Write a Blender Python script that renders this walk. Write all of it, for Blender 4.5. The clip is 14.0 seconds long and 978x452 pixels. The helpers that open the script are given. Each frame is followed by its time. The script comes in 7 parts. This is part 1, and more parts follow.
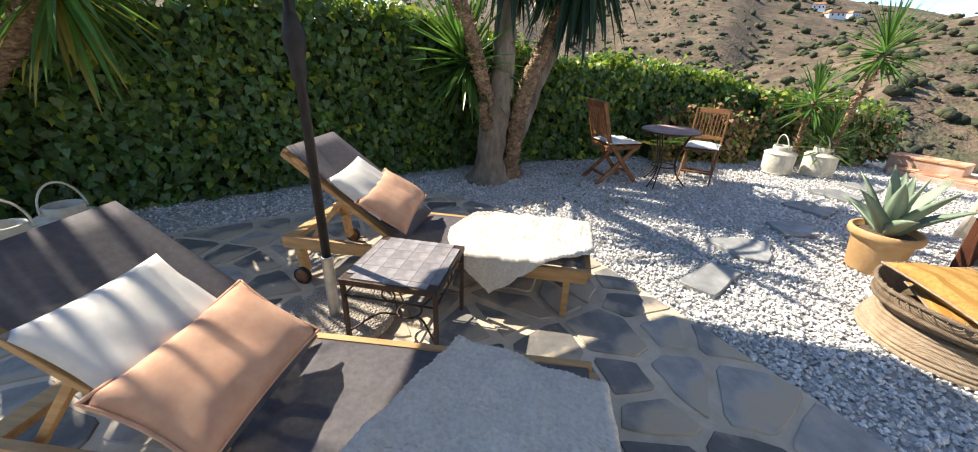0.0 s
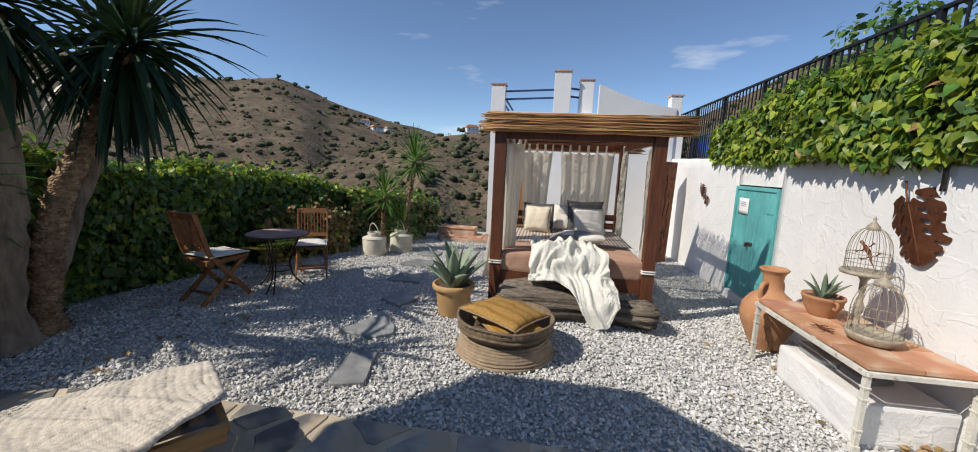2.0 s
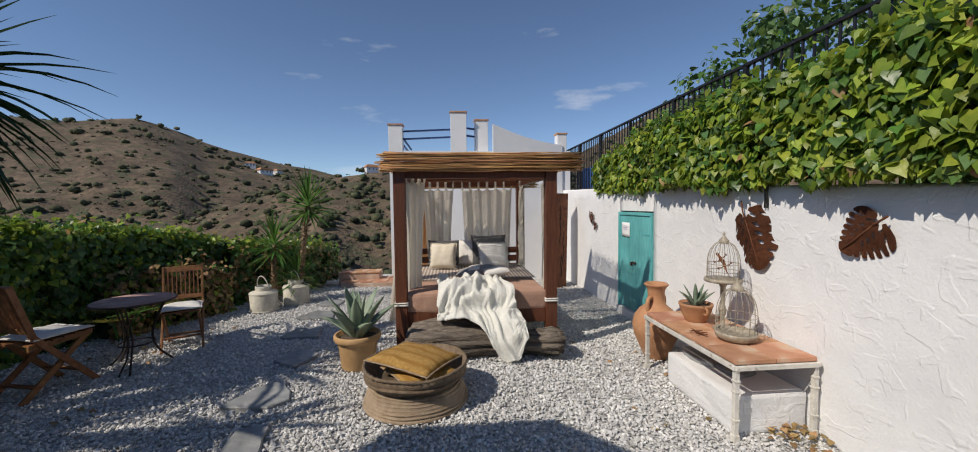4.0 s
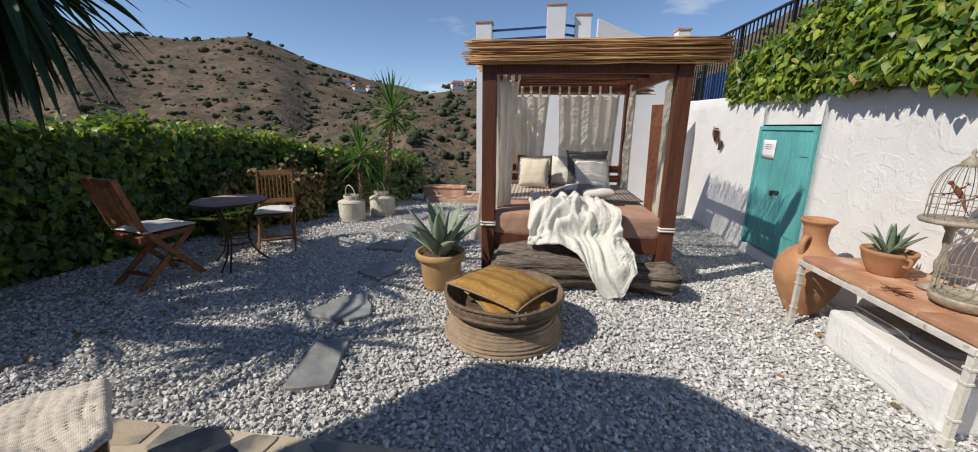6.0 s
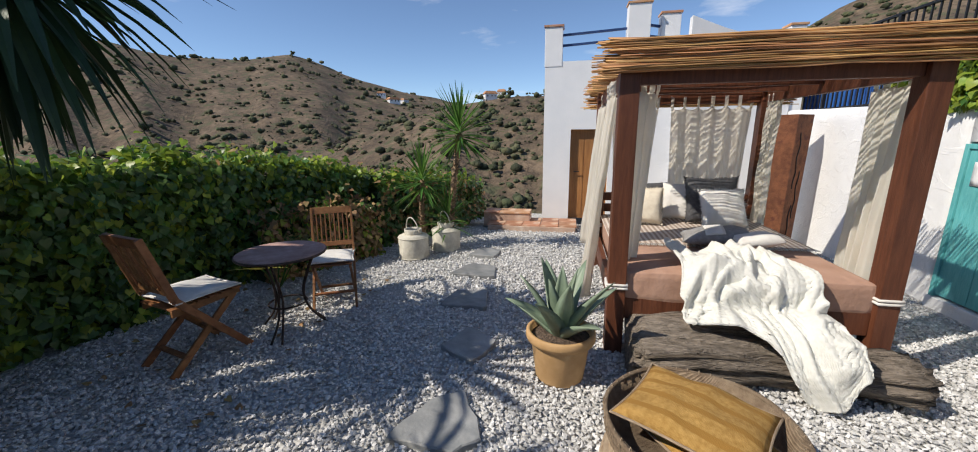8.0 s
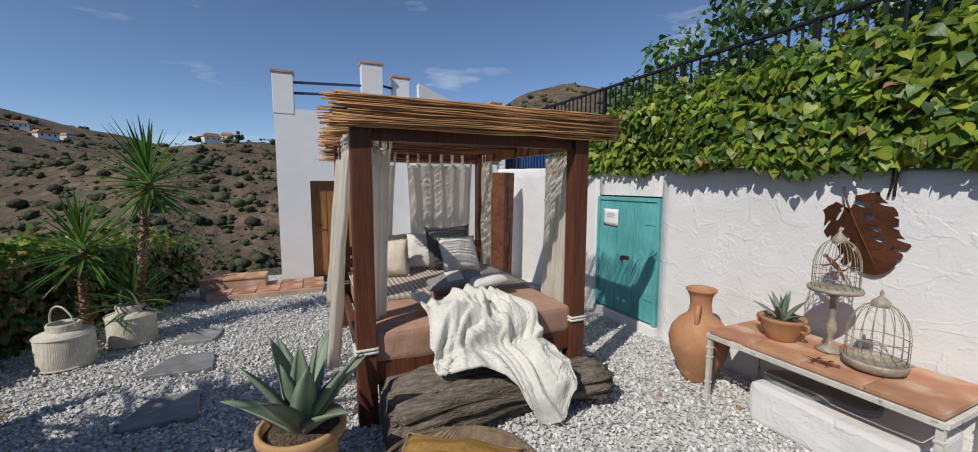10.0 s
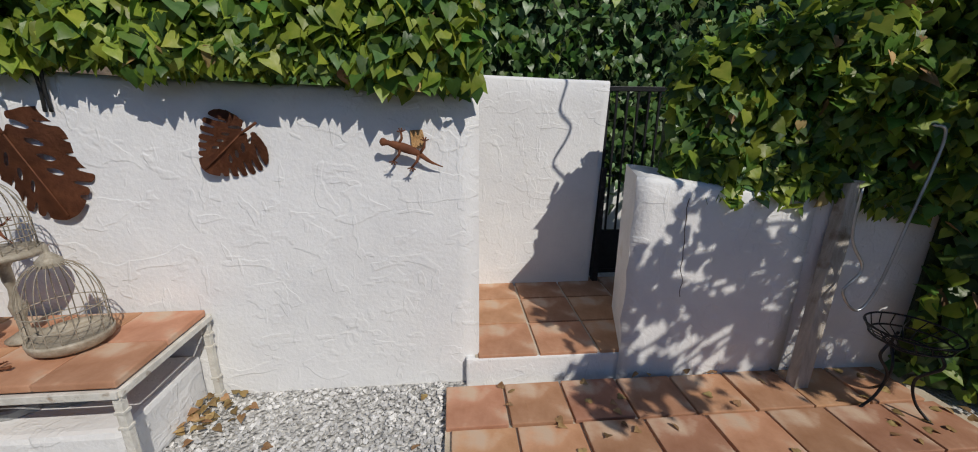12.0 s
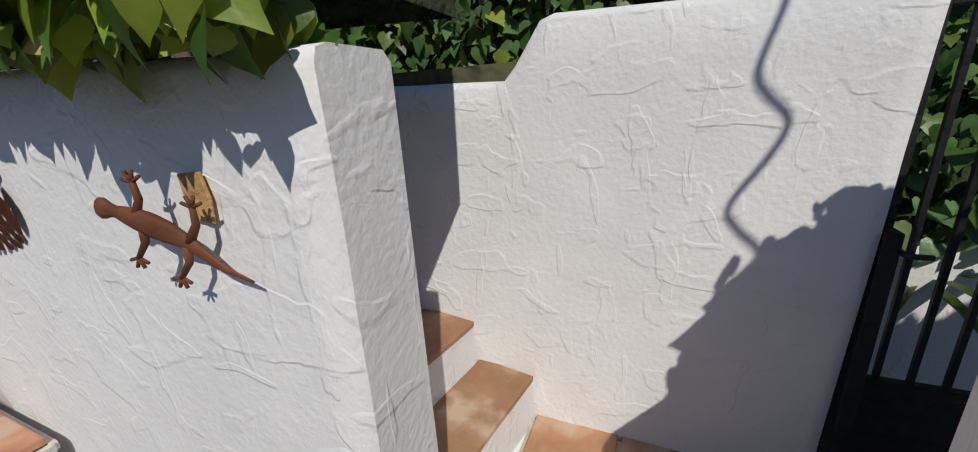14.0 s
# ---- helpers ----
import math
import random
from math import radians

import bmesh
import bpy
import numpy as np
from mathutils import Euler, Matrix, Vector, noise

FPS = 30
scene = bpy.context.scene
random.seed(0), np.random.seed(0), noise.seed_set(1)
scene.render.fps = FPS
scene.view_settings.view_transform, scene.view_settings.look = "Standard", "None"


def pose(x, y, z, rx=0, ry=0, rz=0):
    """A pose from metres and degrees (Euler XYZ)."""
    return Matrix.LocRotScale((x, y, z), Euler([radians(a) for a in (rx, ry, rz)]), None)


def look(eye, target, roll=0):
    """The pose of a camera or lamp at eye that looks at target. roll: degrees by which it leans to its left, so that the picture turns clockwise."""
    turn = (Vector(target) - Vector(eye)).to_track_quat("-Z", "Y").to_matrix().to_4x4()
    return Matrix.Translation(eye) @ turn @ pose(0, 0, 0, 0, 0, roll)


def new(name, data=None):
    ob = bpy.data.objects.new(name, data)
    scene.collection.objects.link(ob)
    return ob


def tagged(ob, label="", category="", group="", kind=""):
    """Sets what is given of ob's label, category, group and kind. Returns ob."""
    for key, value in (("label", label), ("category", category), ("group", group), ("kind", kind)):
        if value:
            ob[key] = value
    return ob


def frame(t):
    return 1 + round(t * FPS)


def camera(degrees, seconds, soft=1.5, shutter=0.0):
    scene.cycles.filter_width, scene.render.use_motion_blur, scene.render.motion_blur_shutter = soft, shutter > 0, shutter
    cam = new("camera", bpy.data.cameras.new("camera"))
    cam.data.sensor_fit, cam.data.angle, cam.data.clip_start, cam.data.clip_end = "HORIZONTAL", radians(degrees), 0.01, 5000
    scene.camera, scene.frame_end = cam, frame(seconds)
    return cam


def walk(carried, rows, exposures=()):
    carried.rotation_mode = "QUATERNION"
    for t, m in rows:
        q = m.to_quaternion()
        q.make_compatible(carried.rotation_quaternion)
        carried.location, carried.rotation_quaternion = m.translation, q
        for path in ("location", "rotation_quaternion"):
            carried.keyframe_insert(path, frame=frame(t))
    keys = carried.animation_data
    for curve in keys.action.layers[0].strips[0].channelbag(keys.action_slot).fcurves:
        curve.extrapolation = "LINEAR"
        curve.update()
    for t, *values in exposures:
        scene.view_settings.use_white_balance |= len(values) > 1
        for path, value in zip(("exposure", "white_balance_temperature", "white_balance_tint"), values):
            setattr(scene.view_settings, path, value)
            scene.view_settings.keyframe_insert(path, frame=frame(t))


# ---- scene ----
cam = camera(101.9, 14.0, 1.0)
PATH = [
    (0, (-0.093, -0.096, 1.523), (0.802, 1.502, 0.719), 2.0),
    (0.5, (-0.157, -0.16, 1.567), (1.139, 1.216, 0.913), 0.3),
    (1, (-0.175, -0.137, 1.6), (1.493, 0.883, 1.176), 3.9),
    (1.5, (-0.166, -0.061, 1.614), (1.701, 0.576, 1.288), 1.9),
    (2, (-0.128, -0.059, 1.63), (1.831, 0.216, 1.337), 2.5),
    (2.5, (-0.116, -0.102, 1.671), (1.871, -0.06, 1.449), 2.8),
    (2.7, (-0.11, -0.115, 1.685), (1.881, -0.103, 1.497), 1.9),
    (4.8, (-0.101, -0.089, 1.535), (1.853, -0.445, 1.303), -1.7),
    (5, (-0.053, -0.088, 1.496), (1.878, -0.487, 1.158), -0.5),
    (5.5, (0.229, -0.086, 1.472), (2.163, -0.272, 0.996), 1.2),
    (6, (0.546, 0.038, 1.494), (2.472, 0.257, 1.003), 0.6),
    (6.5, (0.885, 0.262, 1.551), (2.767, 0.689, 1.026), 1.5),
    (7, (1.195, 0.5, 1.567), (3.09, 0.966, 1.128), 0.5),
    (7.2, (1.288, 0.592, 1.583), (3.177, 1.063, 1.126), 0.7),
    (9.3, (1.709, 1.071, 1.692), (3.687, 0.915, 1.44), -2.5),
    (9.5, (1.742, 1.004, 1.65), (3.704, 0.686, 1.425), -1.2),
    (10, (1.703, 0.779, 1.671), (3.524, -0.022, 1.463), 0.2),
    (10.5, (1.626, 0.528, 1.623), (3.214, -0.657, 1.353), 0.9),
    (11, (1.49, 0.229, 1.61), (2.648, -1.355, 1.223), 1.3),
    (11.5, (1.329, -0.193, 1.648), (1.837, -2.088, 1.262), 1.5),
    (11.7, (1.2, -0.338, 1.643), (1.412, -2.282, 1.228), 0.8),
    (12, (1.079, -0.559, 1.61), (0.906, -2.474, 1.061), 0.4),
    (12.5, (0.832, -0.898, 1.582), (0.514, -2.784, 0.995), -0.2),
    (13, (0.638, -1.353, 1.546), (0.585, -3.288, 1.043), -0.7),
    (13.5, (0.522, -1.869, 1.543), (0.804, -3.772, 0.997), -2.0),
    (14, (0.469, -2.334, 1.615), (1.237, -4.078, 1.01), -3.4),
]
EXPOSURES = [(0, 1.68, 7200, 10), (0.5, 1.35, 6650, 8), (1, 0.95, 6850, 9), (1.5, 0.62, 6800, 9), (2.5, 0.29, 6700, 10), (5, 0.13, 6850, 11), (6.5, 0.48, 6750, 10), (7.2, 0.58, 6750, 10), (9.5, 0.2, 6550, 10), (10.5, -0.05, 6500, 10), (11.5, -0.12, 6500, 10), (12.5, -0.13, 6450, 10), (14, -0.12, 6450, 9)]
walk(cam, [(t, look(eye, target, roll)) for t, eye, target, roll in PATH], EXPOSURES)

# ---- light ----
SUN_TO = Vector((-0.36, 0.623, 0.695)).normalized()
world = bpy.data.worlds.new("sky")
scene.world = world
world.use_nodes = True
wn, wl = world.node_tree.nodes, world.node_tree.links
sky = wn.new("ShaderNodeTexSky")
sky.sky_type = "NISHITA"
sky.sun_disc = False
sky.sun_elevation = math.asin(SUN_TO.z)
sky.sun_rotation = math.atan2(SUN_TO.x, SUN_TO.y)
sky.altitude = 900
sky.air_density, sky.dust_density, sky.ozone_density = 0.8, 0.05, 4.0
# thin clouds drift over the blue
tc = wn.new("ShaderNodeTexCoord")
mp = wn.new("ShaderNodeMapping")
mp.inputs["Scale"].default_value = (2.2, 2.2, 9.0)
cn = wn.new("ShaderNodeTexNoise")
cn.inputs["Scale"].default_value, cn.inputs["Detail"].default_value, cn.inputs["Roughness"].default_value = 1.6, 7.0, 0.55
cr = wn.new("ShaderNodeValToRGB")
cr.color_ramp.elements[0].position, cr.color_ramp.elements[1].position = 0.63, 0.82
cr.color_ramp.elements[0].color, cr.color_ramp.elements[1].color = (0, 0, 0, 1), (0.55, 0.55, 0.55, 1)
cm = wn.new("ShaderNodeMixRGB")
cm.inputs["Color2"].default_value = (7.5, 7.6, 7.8, 1)
wl.new(tc.outputs["Generated"], mp.inputs["Vector"])
wl.new(mp.outputs["Vector"], cn.inputs["Vector"])
wl.new(cn.outputs["Fac"], cr.inputs["Fac"])
wl.new(cr.outputs["Color"], cm.inputs["Fac"])
wl.new(sky.outputs["Color"], cm.inputs["Color1"])
wl.new(cm.outputs["Color"], wn["Background"].inputs["Color"])
wn["Background"].inputs["Strength"].default_value = 0.104
sun = new("sun", bpy.data.lights.new("sun", "SUN"))
sun.data.energy, sun.data.angle, sun.data.color = 3.3, radians(0.53), (1.0, 0.94, 0.85)
sun.matrix_world = look((0, 0, 30), Vector((0, 0, 30)) - SUN_TO)


# ---- materials ----
def mat(name, c1, c2, scale=6.0, rough=0.6, bump=0.15, bscale=60.0, metal=0.0, stretch=(1, 1, 1), vary=0.25, island=0.0,
        per_object=0.0, spec=0.4, through_light=0.0, see=0.0, stain=None, bdist=0.01, kind="noise", bands=None):
    """A surface with a grain (c1 to c2), broad blotches (vary), fine relief, and a spread from piece to piece."""
    m = bpy.data.materials.new(name)
    m.use_nodes = True
    n, l = m.node_tree.nodes, m.node_tree.links
    b = n["Principled BSDF"]
    t = n.new("ShaderNodeTexCoord")
    mpn = n.new("ShaderNodeMapping")
    mpn.inputs["Scale"].default_value = stretch
    l.new(t.outputs["Object"], mpn.inputs["Vector"])
    nz = n.new("ShaderNodeTexNoise")
    nz.inputs["Scale"].default_value, nz.inputs["Detail"].default_value, nz.inputs["Roughness"].default_value = scale, 6.0, 0.62
    l.new(mpn.outputs["Vector"], nz.inputs["Vector"])
    rp = n.new("ShaderNodeValToRGB")
    rp.color_ramp.elements[0].position, rp.color_ramp.elements[1].position = 0.32, 0.68
    rp.color_ramp.elements[0].color, rp.color_ramp.elements[1].color = (*c1, 1), (*c2, 1)
    l.new(nz.outputs["Fac"], rp.inputs["Fac"])
    big = n.new("ShaderNodeTexNoise")
    big.inputs["Scale"].default_value, big.inputs["Detail"].default_value = scale * 0.17, 3.0
    l.new(t.outputs["Object"], big.inputs["Vector"])
    mr = n.new("ShaderNodeMapRange")
    mr.inputs["From Min"].default_value, mr.inputs["From Max"].default_value = 0.3, 0.7
    mr.inputs["To Min"].default_value, mr.inputs["To Max"].default_value = 1 - vary, 1 + vary * 0.6
    l.new(big.outputs["Fac"], mr.inputs["Value"])
    hs = n.new("ShaderNodeHueSaturation")
    l.new(rp.outputs["Color"], hs.inputs["Color"])
    val = mr.outputs["Result"]
    if island or per_object:
        src = n.new("ShaderNodeNewGeometry").outputs["Random Per Island"] if island else n.new("ShaderNodeObjectInfo").outputs["Random"]
        w = island or per_object
        r2 = n.new("ShaderNodeMapRange")
        r2.inputs["To Min"].default_value, r2.inputs["To Max"].default_value = 1 - w, 1 + w
        l.new(src, r2.inputs["Value"])
        mu = n.new("ShaderNodeMath")
        mu.operation = "MULTIPLY"
        l.new(val, mu.inputs[0])
        l.new(r2.outputs["Result"], mu.inputs[1])
        val = mu.outputs["Value"]
        r3 = n.new("ShaderNodeMapRange")
        r3.inputs["To Min"].default_value, r3.inputs["To Max"].default_value = 0.5 - 0.05 * w, 0.5 + 0.05 * w
        fr = n.new("ShaderNodeMath")
        fr.operation = "FRACT"
        m7 = n.new("ShaderNodeMath")
        m7.operation = "MULTIPLY"
        m7.inputs[1].default_value = 7.31
        l.new(src, m7.inputs[0])
        l.new(m7.outputs["Value"], fr.inputs[0])
        l.new(fr.outputs["Value"], r3.inputs["Value"])
        l.new(r3.outputs["Result"], hs.inputs["Hue"])
    l.new(val, hs.inputs["Value"])
    col = hs.outputs["Color"]
    if stain:
        sn = n.new("ShaderNodeTexNoise")
        sn.inputs["Scale"].default_value, sn.inputs["Detail"].default_value = stain[1], 8.0
        l.new(t.outputs["Object"], sn.inputs["Vector"])
        sr = n.new("ShaderNodeValToRGB")
        sr.color_ramp.elements[0].position, sr.color_ramp.elements[1].position = stain[2], stain[2] + 0.12
        l.new(sn.outputs["Fac"], sr.inputs["Fac"])
        sm = n.new("ShaderNodeMixRGB")
        sm.inputs["Color2"].default_value = (*stain[0], 1)
        l.new(sr.outputs["Color"], sm.inputs["Fac"])
        l.new(col, sm.inputs["Color1"])
        col = sm.outputs["Color"]
    if bands:
        wv = n.new("ShaderNodeTexWave")
        wv.bands_direction = bands[3] if len(bands) > 3 else "Y"
        wv.inputs["Scale"].default_value, wv.inputs["Distortion"].default_value = bands[1], 0.25
        l.new(t.outputs["Object"], wv.inputs["Vector"])
        br = n.new("ShaderNodeValToRGB")
        br.color_ramp.elements[0].position, br.color_ramp.elements[1].position = bands[2], bands[2] + 0.1
        l.new(wv.outputs["Fac"], br.inputs["Fac"])
        bmx = n.new("ShaderNodeMixRGB")
        bmx.inputs["Color2"].default_value = (*bands[0], 1)
        l.new(br.outputs["Color"], bmx.inputs["Fac"])
        l.new(col, bmx.inputs["Color1"])
        col = bmx.outputs["Color"]
    l.new(col, b.inputs["Base Color"])
    b.inputs["Roughness"].default_value, b.inputs["Metallic"].default_value = rough, metal
    b.inputs["Specular IOR Level"].default_value = spec
    if bump:
        bp = n.new("ShaderNodeBump")
        bp.inputs["Strength"].default_value, bp.inputs["Distance"].default_value = min(1.0, bump), bdist
        if kind == "noise":
            bn = n.new("ShaderNodeTexNoise")
            bn.inputs["Scale"].default_value, bn.inputs["Detail"].default_value = bscale, 5.0
            l.new(mpn.outputs["Vector"], bn.inputs["Vector"])
            l.new(bn.outputs["Fac"], bp.inputs["Height"])
        elif kind == "trowel":
            # plateaus and short ridges left by a plastering trowel, over a fine grain
            hts = []
            for seed3, sc, lo3 in ((0.0, (1.7, 1.7, 3.0), 0.55), (7.0, (4.4, 4.4, 1.7), 0.6)):
                m2 = n.new("ShaderNodeMapping")
                m2.inputs["Location"].default_value, m2.inputs["Scale"].default_value = (seed3, seed3 * 2, seed3), sc
                w2 = n.new("ShaderNodeTexNoise")
                w2.inputs["Scale"].default_value, w2.inputs["Detail"].default_value, w2.inputs["Distortion"].default_value = 2.3, 2.5, 0.5
                l.new(t.outputs["Object"], m2.inputs["Vector"])
                l.new(m2.outputs["Vector"], w2.inputs["Vector"])
                r4 = n.new("ShaderNodeValToRGB")
                r4.color_ramp.elements[0].position, r4.color_ramp.elements[1].position = lo3, lo3 + 0.035
                ee = r4.color_ramp.elements.new(lo3 + 0.12)
                ee.color = (0.55, 0.55, 0.55, 1)
                l.new(w2.outputs["Fac"], r4.inputs["Fac"])
                hts.append(r4.outputs["Color"])
            fn = n.new("ShaderNodeTexNoise")
            fn.inputs["Scale"].default_value, fn.inputs["Detail"].default_value = bscale, 6.0
            l.new(t.outputs["Object"], fn.inputs["Vector"])
            a1 = n.new("ShaderNodeMath")
            a1.operation = "ADD"
            l.new(hts[0], a1.inputs[0])
            l.new(hts[1], a1.inputs[1])
            a2 = n.new("ShaderNodeMath")
            a2.operation = "MULTIPLY_ADD"
            a2.inputs[1].default_value = 1.7
            l.new(fn.outputs["Fac"], a2.inputs[0])
            l.new(a1.outputs["Value"], a2.inputs[2])
            l.new(a2.outputs["Value"], bp.inputs["Height"])
        elif kind == "weave":
            wa = n.new("ShaderNodeTexWave")
            wb = n.new("ShaderNodeTexWave")
            wa.bands_direction, wb.bands_direction = "X", "Y"
            for w3 in (wa, wb):
                w3.inputs["Scale"].default_value, w3.inputs["Distortion"].default_value = bscale, 0.6
                l.new(mpn.outputs["Vector"], w3.inputs["Vector"])
            a1 = n.new("ShaderNodeMath")
            a1.operation = "MAXIMUM"
            l.new(wa.outputs["Fac"], a1.inputs[0])
            l.new(wb.outputs["Fac"], a1.inputs[1])
            l.new(a1.outputs["Value"], bp.inputs["Height"])
        elif kind == "cells":
            v = n.new("ShaderNodeTexVoronoi")
            v.inputs["Scale"].default_value = bscale
            l.new(mpn.outputs["Vector"], v.inputs["Vector"])
            bp.invert = True
            l.new(v.outputs["Distance"], bp.inputs["Height"])
        l.new(bp.outputs["Normal"], b.inputs["Normal"])
    out = n["Material Output"]
    shader = b.outputs["BSDF"]
    if through_light:
        tr = n.new("ShaderNodeBsdfTranslucent")
        l.new(col, tr.inputs["Color"])
        mx = n.new("ShaderNodeMixShader")
        mx.inputs["Fac"].default_value = through_light
        l.new(shader, mx.inputs[1])
        l.new(tr.outputs["BSDF"], mx.inputs[2])
        shader = mx.outputs["Shader"]
    if see:
        tp = n.new("ShaderNodeBsdfTransparent")
        mx = n.new("ShaderNodeMixShader")
        mx.inputs["Fac"].default_value = see
        l.new(shader, mx.inputs[1])
        l.new(tp.outputs["BSDF"], mx.inputs[2])
        shader = mx.outputs["Shader"]
    l.new(shader, out.inputs["Surface"])
    return m


PLASTER = mat("white_plaster", (0.74, 0.74, 0.74), (0.82, 0.82, 0.81), 3.0, 0.85, 0.6, 48.0, vary=0.06, bdist=0.0034, kind="trowel", stain=((0.66, 0.61, 0.53), 2.1, 0.68))
PLASTER_FAR = mat("white_render", (0.76, 0.77, 0.78), (0.82, 0.82, 0.82), 2.0, 0.85, 0.2, 30.0, vary=0.05)
GRAVEL_BED = mat("gravel_bed", (0.42, 0.41, 0.39), (0.64, 0.63, 0.6), 42.0, 0.9, 1.0, 36.0, vary=0.25, kind="cells", bdist=0.03)
GRAVEL = mat("gravel_stone", (0.5, 0.495, 0.48), (0.71, 0.7, 0.685), 30.0, 0.8, 0.2, 90.0, vary=0.1, island=0.3)
MORTAR = mat("mortar", (0.5, 0.42, 0.31), (0.64, 0.55, 0.43), 9.0, 0.9, 0.4, 80.0)
SLATE = mat("slate", (0.19, 0.187, 0.178), (0.35, 0.335, 0.305), 5.0, 0.62, 0.7, 22.0, vary=0.28, per_object=0.5, stain=((0.46, 0.38, 0.28), 2.6, 0.46), bdist=0.01)
SLATE_STEP = mat("slate_step", (0.2, 0.21, 0.21), (0.34, 0.34, 0.33), 6.0, 0.6, 0.6, 20.0, per_object=0.25, bdist=0.012)
TERRACOTTA_TILE = mat("terracotta_tile", (0.4, 0.19, 0.1), (0.56, 0.31, 0.19), 5.0, 0.75, 0.25, 50.0, per_object=0.2, stain=((0.58, 0.42, 0.3), 4.0, 0.53))
DUSTY_TILE = mat("dusty_tile", (0.46, 0.3, 0.22), (0.6, 0.44, 0.34), 6.0, 0.8, 0.25, 50.0, stain=((0.62, 0.5, 0.41), 4.0, 0.52))
TERRACOTTA = mat("terracotta", (0.42, 0.2, 0.1), (0.55, 0.29, 0.15), 7.0, 0.72, 0.2, 60.0, stain=((0.6, 0.42, 0.29), 5.0, 0.62))
YELLOW_CLAY = mat("yellow_clay", (0.5, 0.3, 0.13), (0.62, 0.39, 0.19), 7.0, 0.7, 0.15, 60.0, stain=((0.62, 0.47, 0.3), 5.0, 0.62))
# lime leaves paint the sun on hedge tops, dark ones the shaded fronts
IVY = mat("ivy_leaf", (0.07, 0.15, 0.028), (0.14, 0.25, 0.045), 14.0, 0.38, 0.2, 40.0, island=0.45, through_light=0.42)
IVY_YOUNG_SUNLIT = mat("young_sunlit_ivy_leaf", (0.22, 0.34, 0.035), (0.4, 0.46, 0.07), 12.0, 0.4, 0.2, 40.0, island=0.35, through_light=0.45)
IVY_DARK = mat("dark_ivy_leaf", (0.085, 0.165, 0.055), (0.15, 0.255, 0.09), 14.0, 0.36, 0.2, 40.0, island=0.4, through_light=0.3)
IVY_DRY = mat("dry_leaf", (0.24, 0.13, 0.05), (0.42, 0.29, 0.13), 14.0, 0.7, 0.3, 40.0, island=0.4, through_light=0.1)
# near-black green: the shade deep between the leaves is put into this colour
CORE = mat("hedge_shade_core", (0.025, 0.04, 0.016), (0.05, 0.075, 0.028), 12.0, 0.9, 1.0, 14.0, bdist=0.06)
TWIG = mat("twig", (0.12, 0.085, 0.055), (0.24, 0.18, 0.13), 20.0, 0.85, 0.4, 60.0)
SOIL = mat("soil", (0.05, 0.035, 0.025), (0.16, 0.11, 0.08), 40.0, 0.95, 1.0, 60.0, bdist=0.02)
BLACK_IRON = mat("black_iron", (0.012, 0.013, 0.015), (0.03, 0.03, 0.033), 20.0, 0.45, 0.2, 80.0, metal=0.3)
BLUE_IRON = mat("blue_iron", (0.015, 0.04, 0.13), (0.03, 0.07, 0.2), 10.0, 0.5, 0.1, 60.0)
BLUE_PAINT = mat("blue_paint", (0.02, 0.1, 0.36), (0.04, 0.16, 0.48), 6.0, 0.6, 0.1, 40.0)
TURQUOISE = mat("turquoise_paint", (0.08, 0.38, 0.39), (0.15, 0.49, 0.49), 9.0, 0.6, 0.3, 24.0, stretch=(4, 4, 0.6), stain=((0.16, 0.5, 0.48), 5.0, 0.62))
EARTH = mat("hill_earth", (0.08, 0.058, 0.039), (0.205, 0.148, 0.096), 0.3, 0.95, 0.8, 0.9, vary=0.4, stain=((0.085, 0.088, 0.045), 0.16, 0.53), bdist=1.2)
SCRUB = mat("scrub", (0.035, 0.048, 0.021), (0.11, 0.11, 0.055), 0.6, 0.9, 0.8, 2.0, island=0.45, bdist=0.5)


# ---- building blocks ----
def bm_box(bm, c, s, m=None, bevel=0.0):
    r = bmesh.ops.create_cube(bm, size=1.0)
    vs = r["verts"]
    bmesh.ops.scale(bm, vec=s, verts=vs)
    if bevel:
        es = list({e for v in vs for e in v.link_edges})
        bv = bmesh.ops.bevel(bm, geom=es, offset=bevel, segments=2, profile=0.6, affect="EDGES")
        vs = list({v for f in bv["faces"] for v in f.verts} | {v for v in vs if v.is_valid})
    bmesh.ops.translate(bm, vec=c, verts=vs)
    if m is not None:
        bmesh.ops.transform(bm, matrix=m, verts=vs)
    return vs


def beam(bm, a, b, w, h, up=(0, 0, 1), bevel=0.004):
    """A squared bar from a to b."""
    a, b = Vector(a), Vector(b)
    z = (b - a).normalized()
    x = Vector(up).cross(z)
    if x.length < 1e-4:
        x = Vector((1, 0, 0)).cross(z)
    x.normalize()
    y = z.cross(x)
    m = Matrix((x, y, z)).transposed().to_4x4()
    m.translation = (a + b) / 2
    return bm_box(bm, (0, 0, 0), (w, h, (b - a).length), m, bevel)


